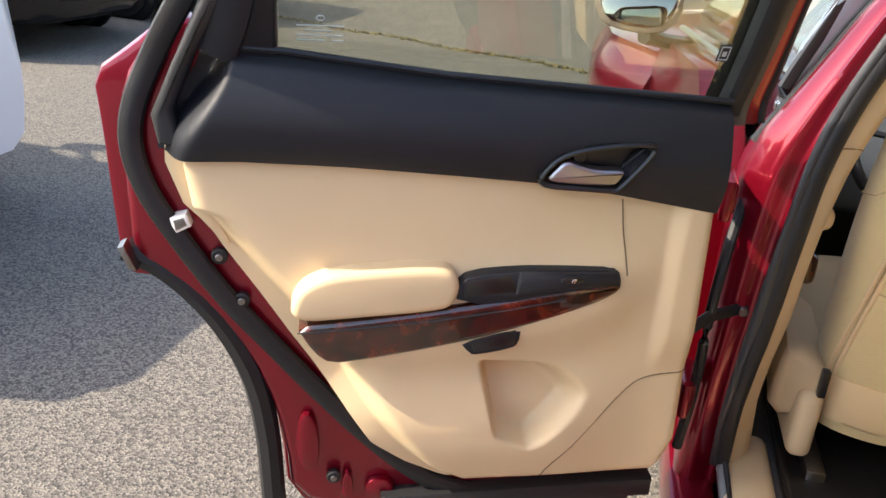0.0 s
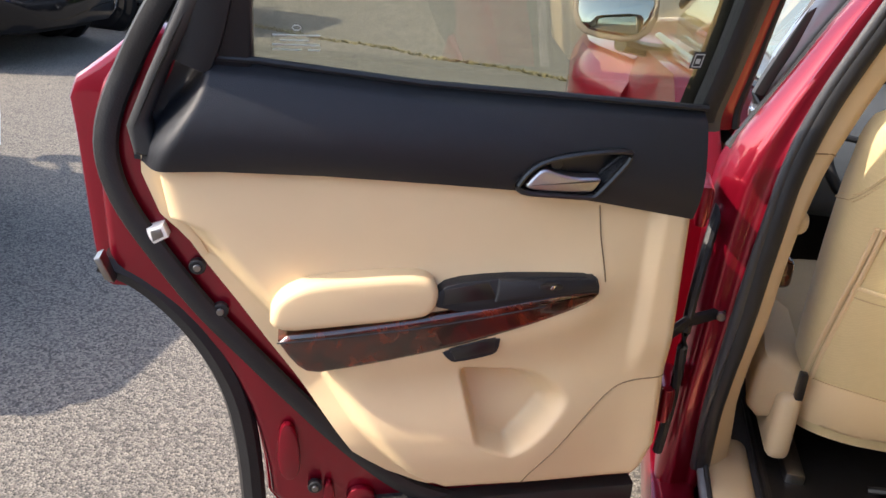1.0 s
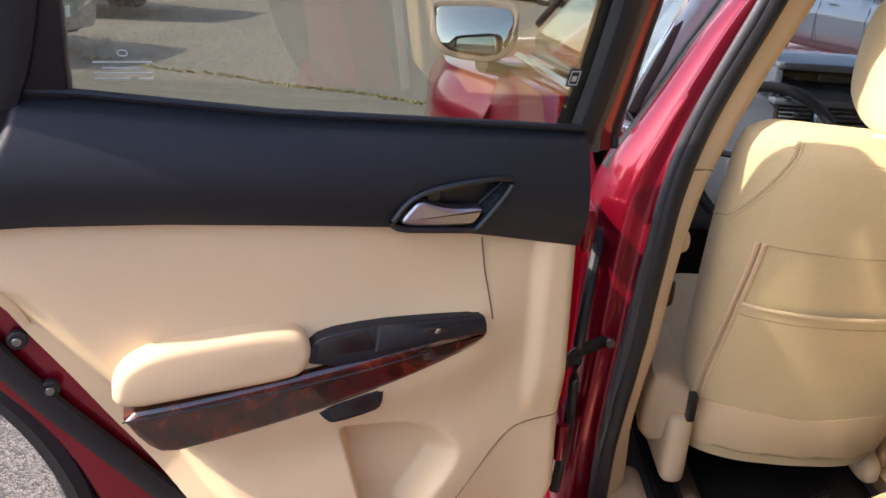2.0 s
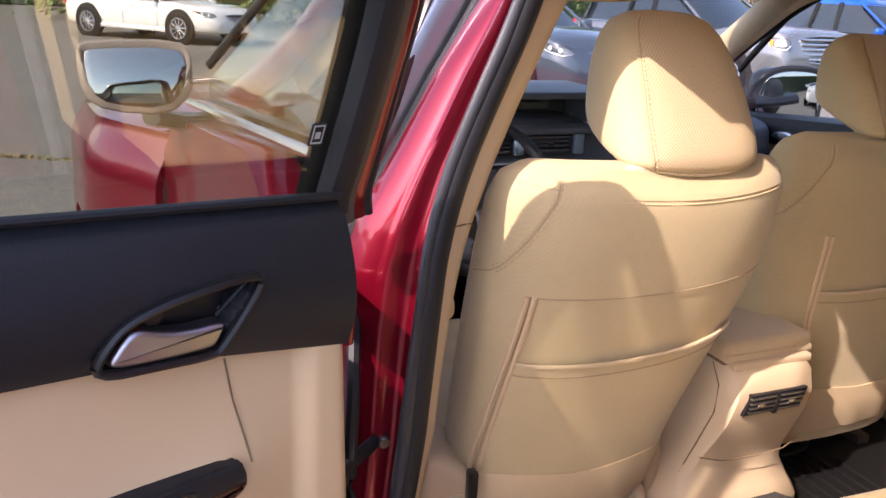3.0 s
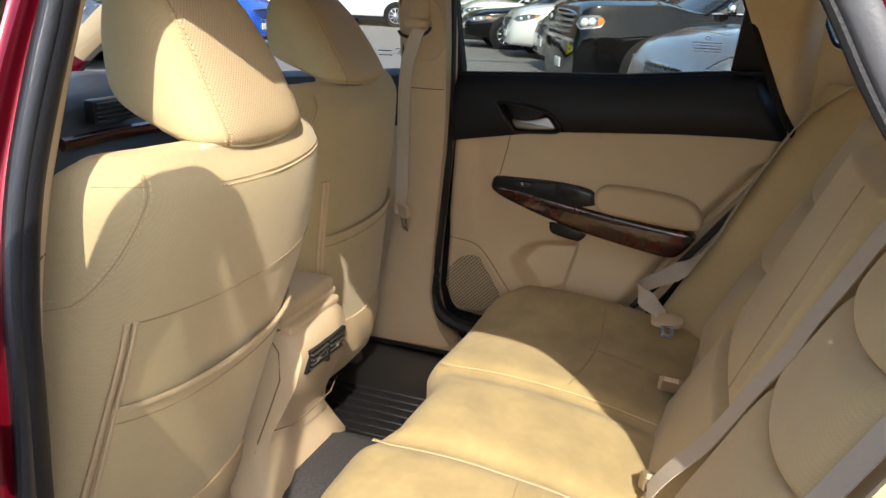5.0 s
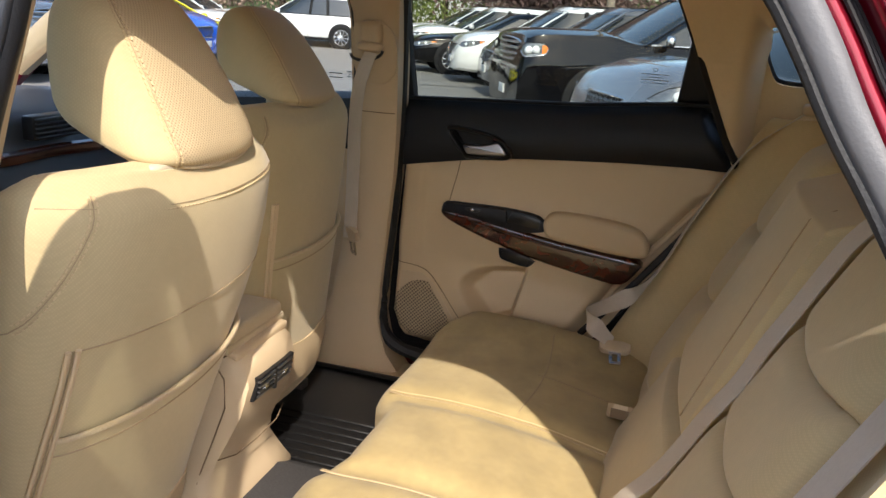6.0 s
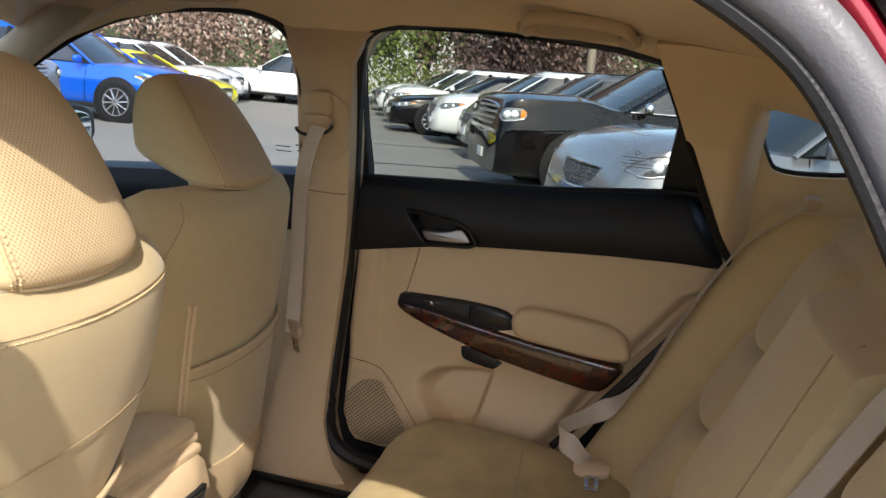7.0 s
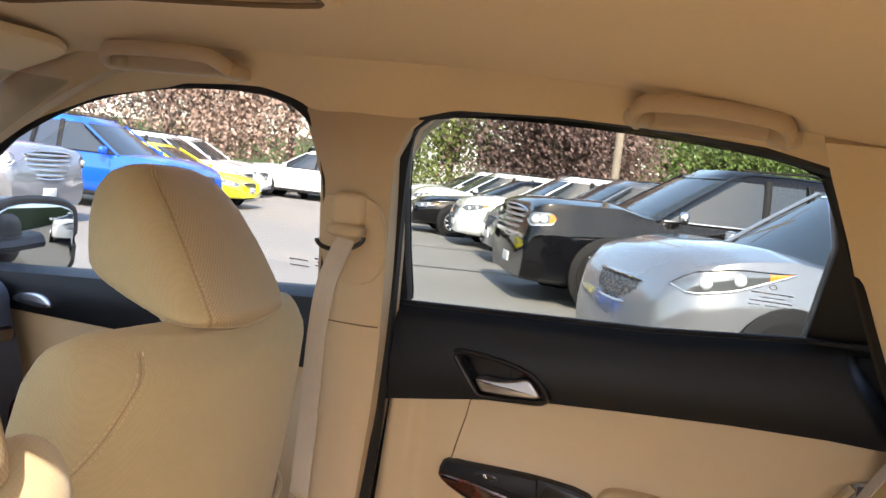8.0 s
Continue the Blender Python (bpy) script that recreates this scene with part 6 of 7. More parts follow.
part("screen", box(SX - 0.175, SX + 0.105, 0.850, 0.862, 1.120, 1.182, 0.003), M_darkglass, dash, "dark glossy screen")
part("screen_frame", sweep([(SX + 0.150, 0.740, 1.118), (SX + 0.120, 0.835, 1.118), (SX + 0.120, 0.845, 1.182), (SX + 0.146, 0.755, 1.184), (SX + 0.150, 0.740, 1.118)], 0.0022, 0.0022, 6), M_satin, dash, "bright cheek edge")
for cx, hw in ((SX - 0.160, 0.046), (SX - 0.008, 0.070)):
    v = part("air_vent", box(cx - hw, cx + hw, 0.735, 0.76, 1.048, 1.096, 0.005), M_blackgloss, dash)
    for k in range(4):
        part("slat", box(cx - hw + 0.006, cx + hw - 0.006, 0.722, 0.745, 1.0545 + 0.0115 * k, 1.0585 + 0.0115 * k, 0.0008), M_dash, v)
    part("vent_tab", box(cx - 0.006, cx + 0.010, 0.716, 0.73, 1.068, 1.076, 0.002), M_blackgloss, v)
for cx in (SX - 0.096, SX + 0.080):
    part("vent_divider", box(cx - 0.014, cx + 0.014, 0.718, 0.75, 1.046, 1.099, 0.005, 3), M_vent, dash, "blue grey vent divider")
part("control_panel", box(SX - 0.22, SX + 0.19, 0.715, 0.77, 0.80, 1.02, 0.012), M_black, dash)
for k in range(6):
    part("button", box(SX - 0.195 + 0.062 * k, SX - 0.150 + 0.062 * k, 0.706, 0.72, 0.990, 1.012, 0.003), M_dash, dash)
part("wood_strip", sweep([(0.13, 0.728, 1.020), (0.30, 0.732, 1.022), (0.50, 0.750, 1.012), (0.70, 0.80, 0.995)], 0.012, 0.017, 8), M_burl, dash, "burl wood dash strip")
for cx, vy, vz in ((0.325, -0.030, 0.022), (-0.62, 0.0, 0.0)):
    v = part("air_vent", box(cx - 0.085, cx + 0.085, 0.755 + vy, 0.79 + vy, 1.03 + vz, 1.09 + vz, 0.006), M_blackgloss, dash)
    for k in range(5):
        part("slat", box(cx - 0.078, cx + 0.078, 0.745 + vy, 0.77 + vy, 1.037 + vz + 0.011 * k, 1.040 + vz + 0.011 * k, 0.0008), M_dash, v)
wheel = thing("steering_wheel", (-0.37, 0.60, 1.0), "black leather steering wheel", "steering wheel")
ax = Vector((0, -0.90, 0.42)).normalized()
sx, su = Vector((1, 0, 0)), ax.cross(Vector((1, 0, 0)))
part("rim", sweep([Vector((-0.37, 0.58, 0.985)) + (sx * math.cos(a) + su * math.sin(a)) * 0.185 for a in [2 * math.pi * i / 40 for i in range(41)]], 0.014, 0.014, 10), M_black, wheel)
part("hub", blob((-0.37, 0.60, 0.98), (0.07, 0.03, 0.06)), M_black, wheel)
for a in (0.1, math.pi - 0.1, -math.pi / 2):
    part("spoke", sweep([Vector((-0.37, 0.595, 0.98)), Vector((-0.37, 0.582, 0.985)) + (sx * math.cos(a) + su * math.sin(a)) * 0.18], 0.014, 0.008, 8), M_black, wheel)
part("column", sweep([(-0.37, 0.60, 0.98), (-0.37, 0.80, 0.90)], 0.05, 0.05, 12), M_dash, wheel)

# ---- rubber mat behind the passenger seat and carpet ----
mat_r = thing("floor_mat", (0.38, -0.05, 0.40), "black ribbed rubber floor mat", "floor mat", "floor mats")
part("mat_sheet", box(0.15, 0.68, -0.36, 0.28, 0.396, 0.408, 0.004), M_mat, mat_r)
for k in range(7):
    x = 0.185 + 0.034 * k
    part("rib", box(x, x + 0.014, -0.30, 0.22, 0.406, 0.4135, 0.003, 1), M_mat, mat_r)
part("mat_lip", sweep([(0.16, -0.35, 0.412), (0.16, 0.27, 0.412), (0.67, 0.27, 0.412), (0.67, -0.35, 0.412), (0.16, -0.35, 0.412)], 0.008, 0.009, 6), M_mat, mat_r)
mat_l = thing("floor_mat", (-0.42, -0.05, 0.40), "black rubber floor mat behind the driver seat", "floor mat", "floor mats")
part("mat_sheet", box(-0.68, -0.18, -0.36, 0.28, 0.396, 0.408, 0.004), M_mat, mat_l)
part("mat_lip", sweep([(-0.19, -0.35, 0.412), (-0.19, 0.27, 0.412), (-0.67, 0.27, 0.412), (-0.67, -0.35, 0.412), (-0.19, -0.35, 0.412)], 0.008, 0.009, 6), M_mat, mat_l)

# ---- door stay between pillar and open door ----
stay = thing("door_stay", (-0.83, -0.08, 0.78), "black steel door check strap bolted to the pillar", "door stay")
part("stay_arm", sweep([(-0.830, -0.085, 0.803), (-0.86, -0.115, 0.803), (-0.90, -0.150, 0.803), (-0.93, -0.20, 0.80)], 0.008, 0.013, 8), M_rubber, stay)
part("stay_bracket", box(-0.858, -0.822, -0.105, -0.05, 0.785, 0.822, 0.008), M_rubber, stay)
part("stay_bolt", disc((-0.836, -0.100, 0.803), (0, -1, 0), 0.009, 0.014, 12), M_steel, stay)
hw = thing("wiring_boot", (-0.88, -0.10, 0.66), "black rubber cable boot between pillar and door", "cable boot")
part("boot", sweep(chaikin([(-0.87, -0.06, 1.0), (-0.89, -0.13, 0.92), (-0.90, -0.15, 0.80), (-0.895, -0.14, 0.66), (-0.905, -0.13, 0.50)], 2, False), 0.010, 0.010, 8), M_rubber, hw)
for z in (1.0, 0.60):
    part("hinge_leaf", box(-0.925, -0.895, -0.16, -0.05, z, z + 0.06, 0.010, 3), M_red, left_door, "red painted steel hinge")
    part("hinge_pin", disc((-0.912, -0.165, z - 0.005), (0, 0, 1), 0.011, 0.07, 12), M_red, left_door)


# ---- parked cars ----
M_carglass = material("parked_car_glass", (0.018, 0.024, 0.028), 0.03, var=0.0, spec=0.9)
M_tyre = material("tyre_rubber", (0.012, 0.012, 0.013), 0.9, var=0.2, bump=0.3, spec=0.15)
M_rim = material("alloy_wheel", (0.55, 0.56, 0.58), 0.25, metal=0.9)
M_lamp = material("headlamp_lens", (0.72, 0.74, 0.76), 0.08, coat=1.0)
M_lamphouse = material("headlamp_housing", (0.16, 0.17, 0.18), 0.05, metal=0.5, coat=1.0, var=0.3, scale=18)
M_amber = material("amber_lens", (0.80, 0.22, 0.03), 0.15, coat=1.0)
M_tail = material("tail_lens", (0.45, 0.01, 0.015), 0.12, coat=1.0)
M_trimblack = material("car_black_trim", (0.010, 0.010, 0.011), 0.7, var=0.1, spec=0.2)
M_plate = material("plate_white", (0.62, 0.62, 0.60), 0.5)
PAINT = {}


def paint(name, color, metal=0.3):
    if name not in PAINT:
        PAINT[name] = material(name + "_car_paint", color, (0.26 if metal > 0.1 else 0.16) if max(color) > 0.05 else 0.07, metal=metal, var=0.04, scale=800, coat=1.0 if max(color) > 0.05 else 0.12, spec=0.5 if max(color) > 0.05 else 0.3)
    return PAINT[name]


def parked_car(front, angle, L, W, H, color, label, suv=True, chrome_grille=False, wheel_r=0.36, dark_rim=False, roof=None, style=None, plate=True):
    """A parked car: front = middle of its nose on the ground, angle = its heading, counterclockwise from +y."""
    style = style or ("suv" if suv else "low")
    a = radians(angle)
    h, rt = Vector((-math.sin(a), math.cos(a), 0)), Vector((math.cos(a), math.sin(a), 0))
    c0 = Vector((*front, 0)) - h * (L / 2)
    car = thing("parked_car", c0, label, "car", "parked cars")
    T = lambda x, y, z: c0 + rt * x + h * y + Vector((0, 0, z))
    belt = 0.62 * H
    hood = {"truck": 0.665, "suv": 0.635, "swept": 0.655, "low": 0.60}[style] * H
    if style == "truck":      # flat bonnet, upright nose
        top = [(0.0, belt * 0.90), (0.02, belt), (0.66, belt), (0.72, belt * 1.01), (0.78, hood), (0.92, hood * 0.985), (0.965, hood * 0.965), (0.988, hood * 0.92), (0.996, hood * 0.84), (1.0, hood * 0.62)]
        wid = [(0.0, 0.86), (0.02, 0.96), (0.06, 1.0), (0.90, 1.0), (0.955, 0.985), (0.985, 0.945), (1.0, 0.88)]
    else:
        top = [(0.0, belt * 0.88), (0.03, belt * 0.98), (0.10, belt), (0.66, belt * 0.995), (0.72, belt * 0.995), (0.80, hood * 0.985), (0.89, hood * 0.95), (0.945, hood * 0.885), (0.98, hood * 0.77), (1.0, hood * 0.60)]
        wid = [(0.0, 0.80), (0.03, 0.92), (0.10, 0.99), (0.2, 1.0), (0.82, 1.0), (0.90, 0.975), (0.95, 0.915), (0.985, 0.80), (1.0, 0.68)]
    rings = []
    for i in range(61):
        f = i / 60
        w, zt = interp(wid, f) * W / 2, interp(top, f)
        zb = 0.24 + 0.05 * (abs(f - 0.5) * 2) ** 6
        sec = [(0.0, zb), (0.86, zb), (0.955, zb + 0.06), (0.985, zb + (zt - zb) * 0.35), (1.0, zb + (zt - zb) * 0.56), (1.002, zb + (zt - zb) * 0.68), (0.972, zb + (zt - zb) * 0.74), (0.968, zb + (zt - zb) * 0.88), (0.93, zt - 0.012), (0.86, zt + 0.004), (0.64, zt + 0.026 * smooth01((f - 0.66) / 0.08) * smooth01((1.0 - f) / 0.05)), (0.58, zt + 0.040 * smooth01((f - 0.66) / 0.08) * smooth01((1.0 - f) / 0.05)), (0.0, zt + 0.046 * smooth01((f - 0.66) / 0.08) * smooth01((1.0 - f) / 0.05))]
        y = -L / 2 + L * f
        rings.append([T(x * w, y, z) for x, z in sec] + [T(-x * w, y, z) for x, z in sec[-2:0:-1]])
    part("body", loft(rings), color, car, angle=50)
    SIDE = [(0.0, 0.90), (0.10, 0.955), (0.35, 0.985), (0.56, 1.0), (0.68, 1.002), (0.74, 0.972), (0.88, 0.968), (0.97, 0.93), (1.0, 0.86)]
    def skin(s, f, z, off):
        """A point on the flank or nose corner at the length fraction f and height z, pushed out by off."""
        w, zt = interp(wid, f) * W / 2, interp(top, f)
        zb = 0.24 + 0.05 * (abs(f - 0.5) * 2) ** 6
        g = max(0.0, min(0.985, (z - zb) / (zt - zb)))
        k = smooth01((f - 0.86) / 0.14)
        return T(s * (interp(SIDE, g) * w + off * (1 - 0.4 * k)), -L / 2 + L * f + off * k, min(z, zb + (zt - zb) * 0.985))
    # glasshouse
    f0, f1, r0, r1 = (0.03, 0.73, 0.09, 0.50) if suv else (0.10, 0.72, 0.26, 0.48)
    def plan(fa, fb, w, z, n=5):
        ya, yb = -L / 2 + L * fa, -L / 2 + L * fb
        pts = [(w * 0.80, ya), (w * 0.96, ya + 0.10), (w, ya + 0.35), (w, yb - 0.75), (w * 0.95, yb - 0.30), (w * 0.80, yb - 0.08), (w * 0.4, yb)]
        return [T(x, y, z) for x, y in pts] + [T(-x, y, z) for x, y in pts[::-1]]
    zr = H * 0.945
    part("glasshouse", loft([plan(f0, f1, W * 0.465, belt - 0.03), plan(f0 + (r0 - f0) * 0.86, f1 + (r1 - f1) * 0.86, W * 0.385, zr)]), M_carglass, car, "dark car windows", angle=30)
    part("roof", loft([plan(f0 + (r0 - f0) * 0.80, f1 + (r1 - f1) * 0.80, W * 0.393, zr - 0.035), plan(f0 + (r0 - f0) * 0.9, f1 + (r1 - f1) * 0.9, W * 0.388, zr + 0.012), plan(r0, r1, W * 0.35, H - 0.012), plan(r0 + 0.05, r1 - 0.05, W * 0.22, H)]), roof or color, car, angle=50)
    for s in (-1, 1):
        lo, hi = W * 0.468, W * 0.392
        for fa, fb, wd in ((f1 - 0.035, f1 + (r1 - f1) * 0.84 - 0.03, 0.035), (0.43, 0.42, 0.045), (f0 + (0.27 if suv else 0.2), f0 + (0.27 if suv else 0.2) + 0.012, 0.05), (f0 + 0.05, r0 + 0.02, 0.075)):
            part("window_pillar", sweep([T(s * lo, -L / 2 + L * fa, belt - 0.02), T(s * (lo + hi) / 2 + s * 0.006, -L / 2 + L * (fa + fb) / 2, (belt + zr) / 2), T(s * hi, -L / 2 + L * fb, zr)], wd, 0.018, 6), color if fa > 0.6 or fa < 0.2 else M_trimblack, car)
        part("waist_line", sweep([T(s * W * 0.472, -L / 2 + L * 0.08, belt + 0.004), T(s * W * 0.474, 0, belt + 0.002), T(s * W * 0.470, -L / 2 + L * 0.68, belt - 0.004)], 0.008, 0.012, 6), M_chrome if chrome_grille else M_trimblack, car)
        for fd in (0.25, 0.44, 0.665):
            part("door_gap", sweep([T(s * W * 0.497, -L / 2 + L * fd, 0.36), T(s * W * 0.503, -L / 2 + L * fd, 0.24 + (belt - 0.24) * 0.6), T(s * W * 0.47, -L / 2 + L * fd, belt - 0.01)], 0.006, 0.006, 5), M_trimblack, car)
        for fd in (0.29, 0.48):
            part("door_handle", sweep([T(s * (W * 0.495 + 0.008), -L / 2 + L * fd, belt * 0.86), T(s * (W * 0.495 + 0.02), -L / 2 + L * (fd + 0.02), belt * 0.865), T(s * (W * 0.495 + 0.008), -L / 2 + L * (fd + 0.04), belt * 0.86)], 0.010, 0.012, 6), color, car)
        part("mirror", blob(T(s * (W * 0.5 + 0.09), -L / 2 + L * 0.645, belt + 0.06), (0.10, 0.06, 0.075), 3, 14, 8), M_chrome if chrome_grille else color, car)
        # wrap-round headlamp that follows the skin
        z0, z1, hf, hb, fa, fb = {"truck": (0.805, 0.830, 0.085, 0.070, 0.935, 0.996), "swept": (0.770, 0.900, 0.075, 0.012, 0.800, 0.978)}.get(style, (0.735, 0.825, 0.055, 0.018, 0.875, 0.984))
        def lamp_face(i, j, off=0.006):
            f = fa + (fb - fa) * i
            z = hood * (z1 + (z0 - z1) * i) + (j - 0.5) * 2 * (hb + (hf - hb) * smooth01(i * 1.6)) * smooth01(0.15 + (1 - abs(2 * i - 1) ** 6) * 0.85)
            return skin(s, f, z, off)
        lamp = part("headlamp", sheet(18, 8, lamp_face), M_lamphouse, car, "glass headlamp with dark housing", angle=60)
        for q in (0.50, 0.78):
            c = lamp_face(q, 0.5, -0.006)
            part("lamp_lens", blob(c, (hf * 0.62, hf * 0.62, hf * 0.62), 2.0, 14, 10), M_lamp, lamp, "clear lamp lens")
        part("lamp_trim", sweep([lamp_face(k / 12, 0.04, 0.008) for k in range(13)], 0.007, 0.007, 6), M_chrome, lamp)
        part("brow_gap", sweep([lamp_face(k / 12, 1.0, 0.006) for k in range(13)], 0.005, 0.005, 6), M_trimblack, lamp)
        part("turn_lamp", sheet(6, 4, lambda i, j: lamp_face(0.02 + 0.22 * i, 0.15 + 0.7 * j, 0.009)), M_amber, car, "amber turn lamp")
        part("fog_lamp", blob(T(s * W * 0.35, L / 2 - 0.10, 0.42), (0.10, 0.05, 0.045), 3, 12, 8, lambda p: rt * p.x + h * (p.y - s * p.x * 0.5) + Vector((0, 0, p.z))), M_trimblack, car)
        part("tail_lamp", blob(T(s * W * 0.42, -L / 2 + 0.08, belt * 0.90), (0.08, 0.08, 0.13), 3, 12, 8, lambda p: rt * p.x + h * p.y + Vector((0, 0, p.z))), M_tail, car, "red tail lamp")
        if suv:
            part("roof_rail", sweep([T(s * W * 0.345, -L / 2 + L * 0.15, H - 0.005), T(s * W * 0.35, -L / 2 + L * 0.3, H + 0.035), T(s * W * 0.345, -L / 2 + L * 0.48, H - 0.005)], 0.014, 0.014, 6), M_trimblack, car)
        part("sill_trim", sweep([T(s * W * 0.488, -L / 2 + L * 0.27, 0.29), T(s * W * 0.488, -L / 2 + L * 0.71, 0.29)], 0.03, 0.05, 6), M_trimblack if suv else color, car)
        for fw in (0.20, 0.80):
            y = -L / 2 + L * fw
            part("wheel_arch", disc(T(s * (W / 2 - 0.05), y, wheel_r + 0.01), rt * s, wheel_r + 0.075, 0.062, 30, 0.03), M_trimblack, car)
            wh = part("wheel", disc(T(s * (W / 2 - 0.20), y, wheel_r), rt * s, wheel_r, 0.225, 32, 0.06), M_tyre, car, "black tyre")
            hubs = [disc(T(s * (W / 2 + 0.018), y, wheel_r), rt * s, wheel_r * 0.18, 0.02, 14)]
            ringp = [T(s * (W / 2 + 0.024), y + math.cos(q) * wheel_r * 0.66, wheel_r + math.sin(q) * wheel_r * 0.66) for q in [2 * math.pi * k / 28 for k in range(29)]]
            hubs.append(sweep(ringp, 0.018, 0.018, 6, up=tuple(rt)))
            for k in range(10):
                q = 2 * math.pi * k / 10 + 0.1
                hubs.append(sweep([T(s * (W / 2 + 0.03), y + math.cos(q) * wheel_r * 0.1, wheel_r + math.sin(q) * wheel_r * 0.1), T(s * (W / 2 + 0.028), y + math.cos(q) * wheel_r * 0.66, wheel_r + math.sin(q) * wheel_r * 0.66)], 0.016, 0.012, 5, up=tuple(rt)))
            part("rim", merge(*hubs), M_steel if dark_rim else M_rim, wh, "spoked alloy rim")
    gz, gh, gw = (hood * 0.760, 0.20, 0.315) if style == "truck" else (hood * 0.66, 0.105, 0.23)
    gout = chaikin([(-W * gw * 0.88, gz - gh), (W * gw * 0.88, gz - gh), (W * gw, gz + 0.02), (W * gw * 0.94, gz + gh), (-W * gw * 0.94, gz + gh), (-W * gw, gz + 0.02)], 2)
    front_at = lambda u, v: L / 2 + 0.008 - (0.20 if style == "truck" else 0.42) * u * u - (0.10 if style == "truck" else 0.30) * max(0, v - gz)
    part("grille", slab(gout, -0.08, 0.0, lambda u, w, v: T(u, front_at(u, v) + w, v), 0.02), M_trimblack, car, "black grille")
    if chrome_grille:
        for k in range(5):
            z = gz - gh * 0.72 + gh * 0.36 * k
            part("grille_bar", sweep([T(W * gw * 0.86 * q, front_at(W * gw * 0.86 * q, z) + 0.006, z) for q in (-1, -0.5, 0, 0.5, 1)], 0.012, 0.019, 6), M_chrome, car)
    else:
        cells = []
        for r in range(5):
            for c in range(9):
                u, z = W * gw * (-0.76 + 0.19 * c + (0.095 if r % 2 else 0)), gz - gh * 0.68 + gh * 0.34 * r
                if abs(u) < W * gw * 0.80:
                    pts = [(u + 0.030 * math.cos(q), z + gh * 0.20 * math.sin(q)) for q in [math.pi / 3 * k for k in range(7)]]
                    cells.append(sweep([T(p, front_at(p, q) + 0.004, q) for p, q in pts], 0.004, 0.004, 4))
        part("grille_mesh", merge(*cells), M_steel, car, "honeycomb grille mesh")
    part("grille_rim", sweep([T(p.x, front_at(p.x, p.y) + 0.004, p.y) for p in gout + gout[:1]], 0.012, 0.012, 6), M_chrome, car)
    part("lower_bumper", slab(chaikin([(-W * 0.36, 0.25), (W * 0.36, 0.25), (W * 0.33, 0.40), (-W * 0.33, 0.40)], 1), L / 2 - 0.25, L / 2 + 0.0, lambda u, w, v: T(u, w - 0.38 * u * u, v), 0.02), M_trimblack, car)
    if plate:
        part("number_plate", slab([(-0.15, 0.42), (0.15, 0.42), (0.15, 0.54), (-0.15, 0.54)], L / 2, L / 2 + 0.014, lambda u, w, v: T(u, w, v), 0.003), M_plate, car)
    part("rear_window", slab(chaikin([(-W * 0.30, belt + 0.04), (W * 0.30, belt + 0.04), (W * 0.26, zr - 0.08), (-W * 0.26, zr - 0.08)], 1), 0.0, 0.01, lambda u, w, v: T(u, -L / 2 + L * (f0 + (r0 - f0) * 0.86 * (v - belt) / (zr - belt)) - 0.02 - w, v), 0.003), M_carglass, car)
    return car


silver = paint("silver", (0.19, 0.195, 0.21), 0.45)
blackp = paint("black", (0.004, 0.004, 0.005), 0.0)
whitep = paint("white", (0.70, 0.70, 0.69), 0.0)
greyp = paint("grey", (0.16, 0.165, 0.175), 0.5)
bluep = paint("blue", (0.004, 0.10, 0.62), 0.25)
darkblue = paint("dark_blue", (0.015, 0.03, 0.06), 0.3)
slate = paint("slate", (0.06, 0.075, 0.10), 0.4)
yellowp = paint("yellow", (0.80, 0.72, 0.02), 0.0)
# row beyond the passenger side
parked_car((5.69, 0.03), 30, 4.48, 1.88, 1.74, silver, "silver compact crossover with honeycomb grille", wheel_r=0.36, plate=False, style="swept")
parked_car((7.80, 0.0), 27, 4.55, 1.86, 1.62, slate, "slate blue crossover between two parked cars", wheel_r=0.36, plate=False)
parked_car((9.75, 1.78), 25, 5.20, 2.05, 1.90, blackp, "large black off-road wagon with chrome grille and mirrors", chrome_grille=True, wheel_r=0.41, style="truck")
parked_car((13.30, 2.95), 25, 4.55, 1.87, 1.68, greyp, "grey crossover car in the parked row", wheel_r=0.36)
parked_car((15.85, 4.35), 25, 4.60, 1.88, 1.68, whitep, "white crossover car with dark wheel arches", wheel_r=0.36)
parked_car((17.9, 6.05), 25, 4.80, 1.86, 1.47, blackp, "black saloon car with spoked alloy wheels", suv=False, wheel_r=0.34)
parked_car((20.6, 7.1), 25, 4.70, 1.86, 1.62, whitep, "white crossover car further along the row")
parked_car((23.2, 8.3), 25, 4.70, 1.86, 1.62, whitep, "white crossover car at the end of the row")
parked_car((26.0, 9.5), 25, 4.70, 1.86, 1.50, silver, "silver saloon car far along the row", suv=False)
parked_car((24.0, 0.5), 115, 4.70, 1.86, 1.66, whitep, "white car parked behind the row")
parked_car((23.5, 3.8), 115, 4.70, 1.86, 1.55, silver, "silver car parked behind the row", suv=False)
parked_car((4.6, -3.4), 30, 4.70, 1.86, 1.60, whitep, "white crossover beside the silver one")
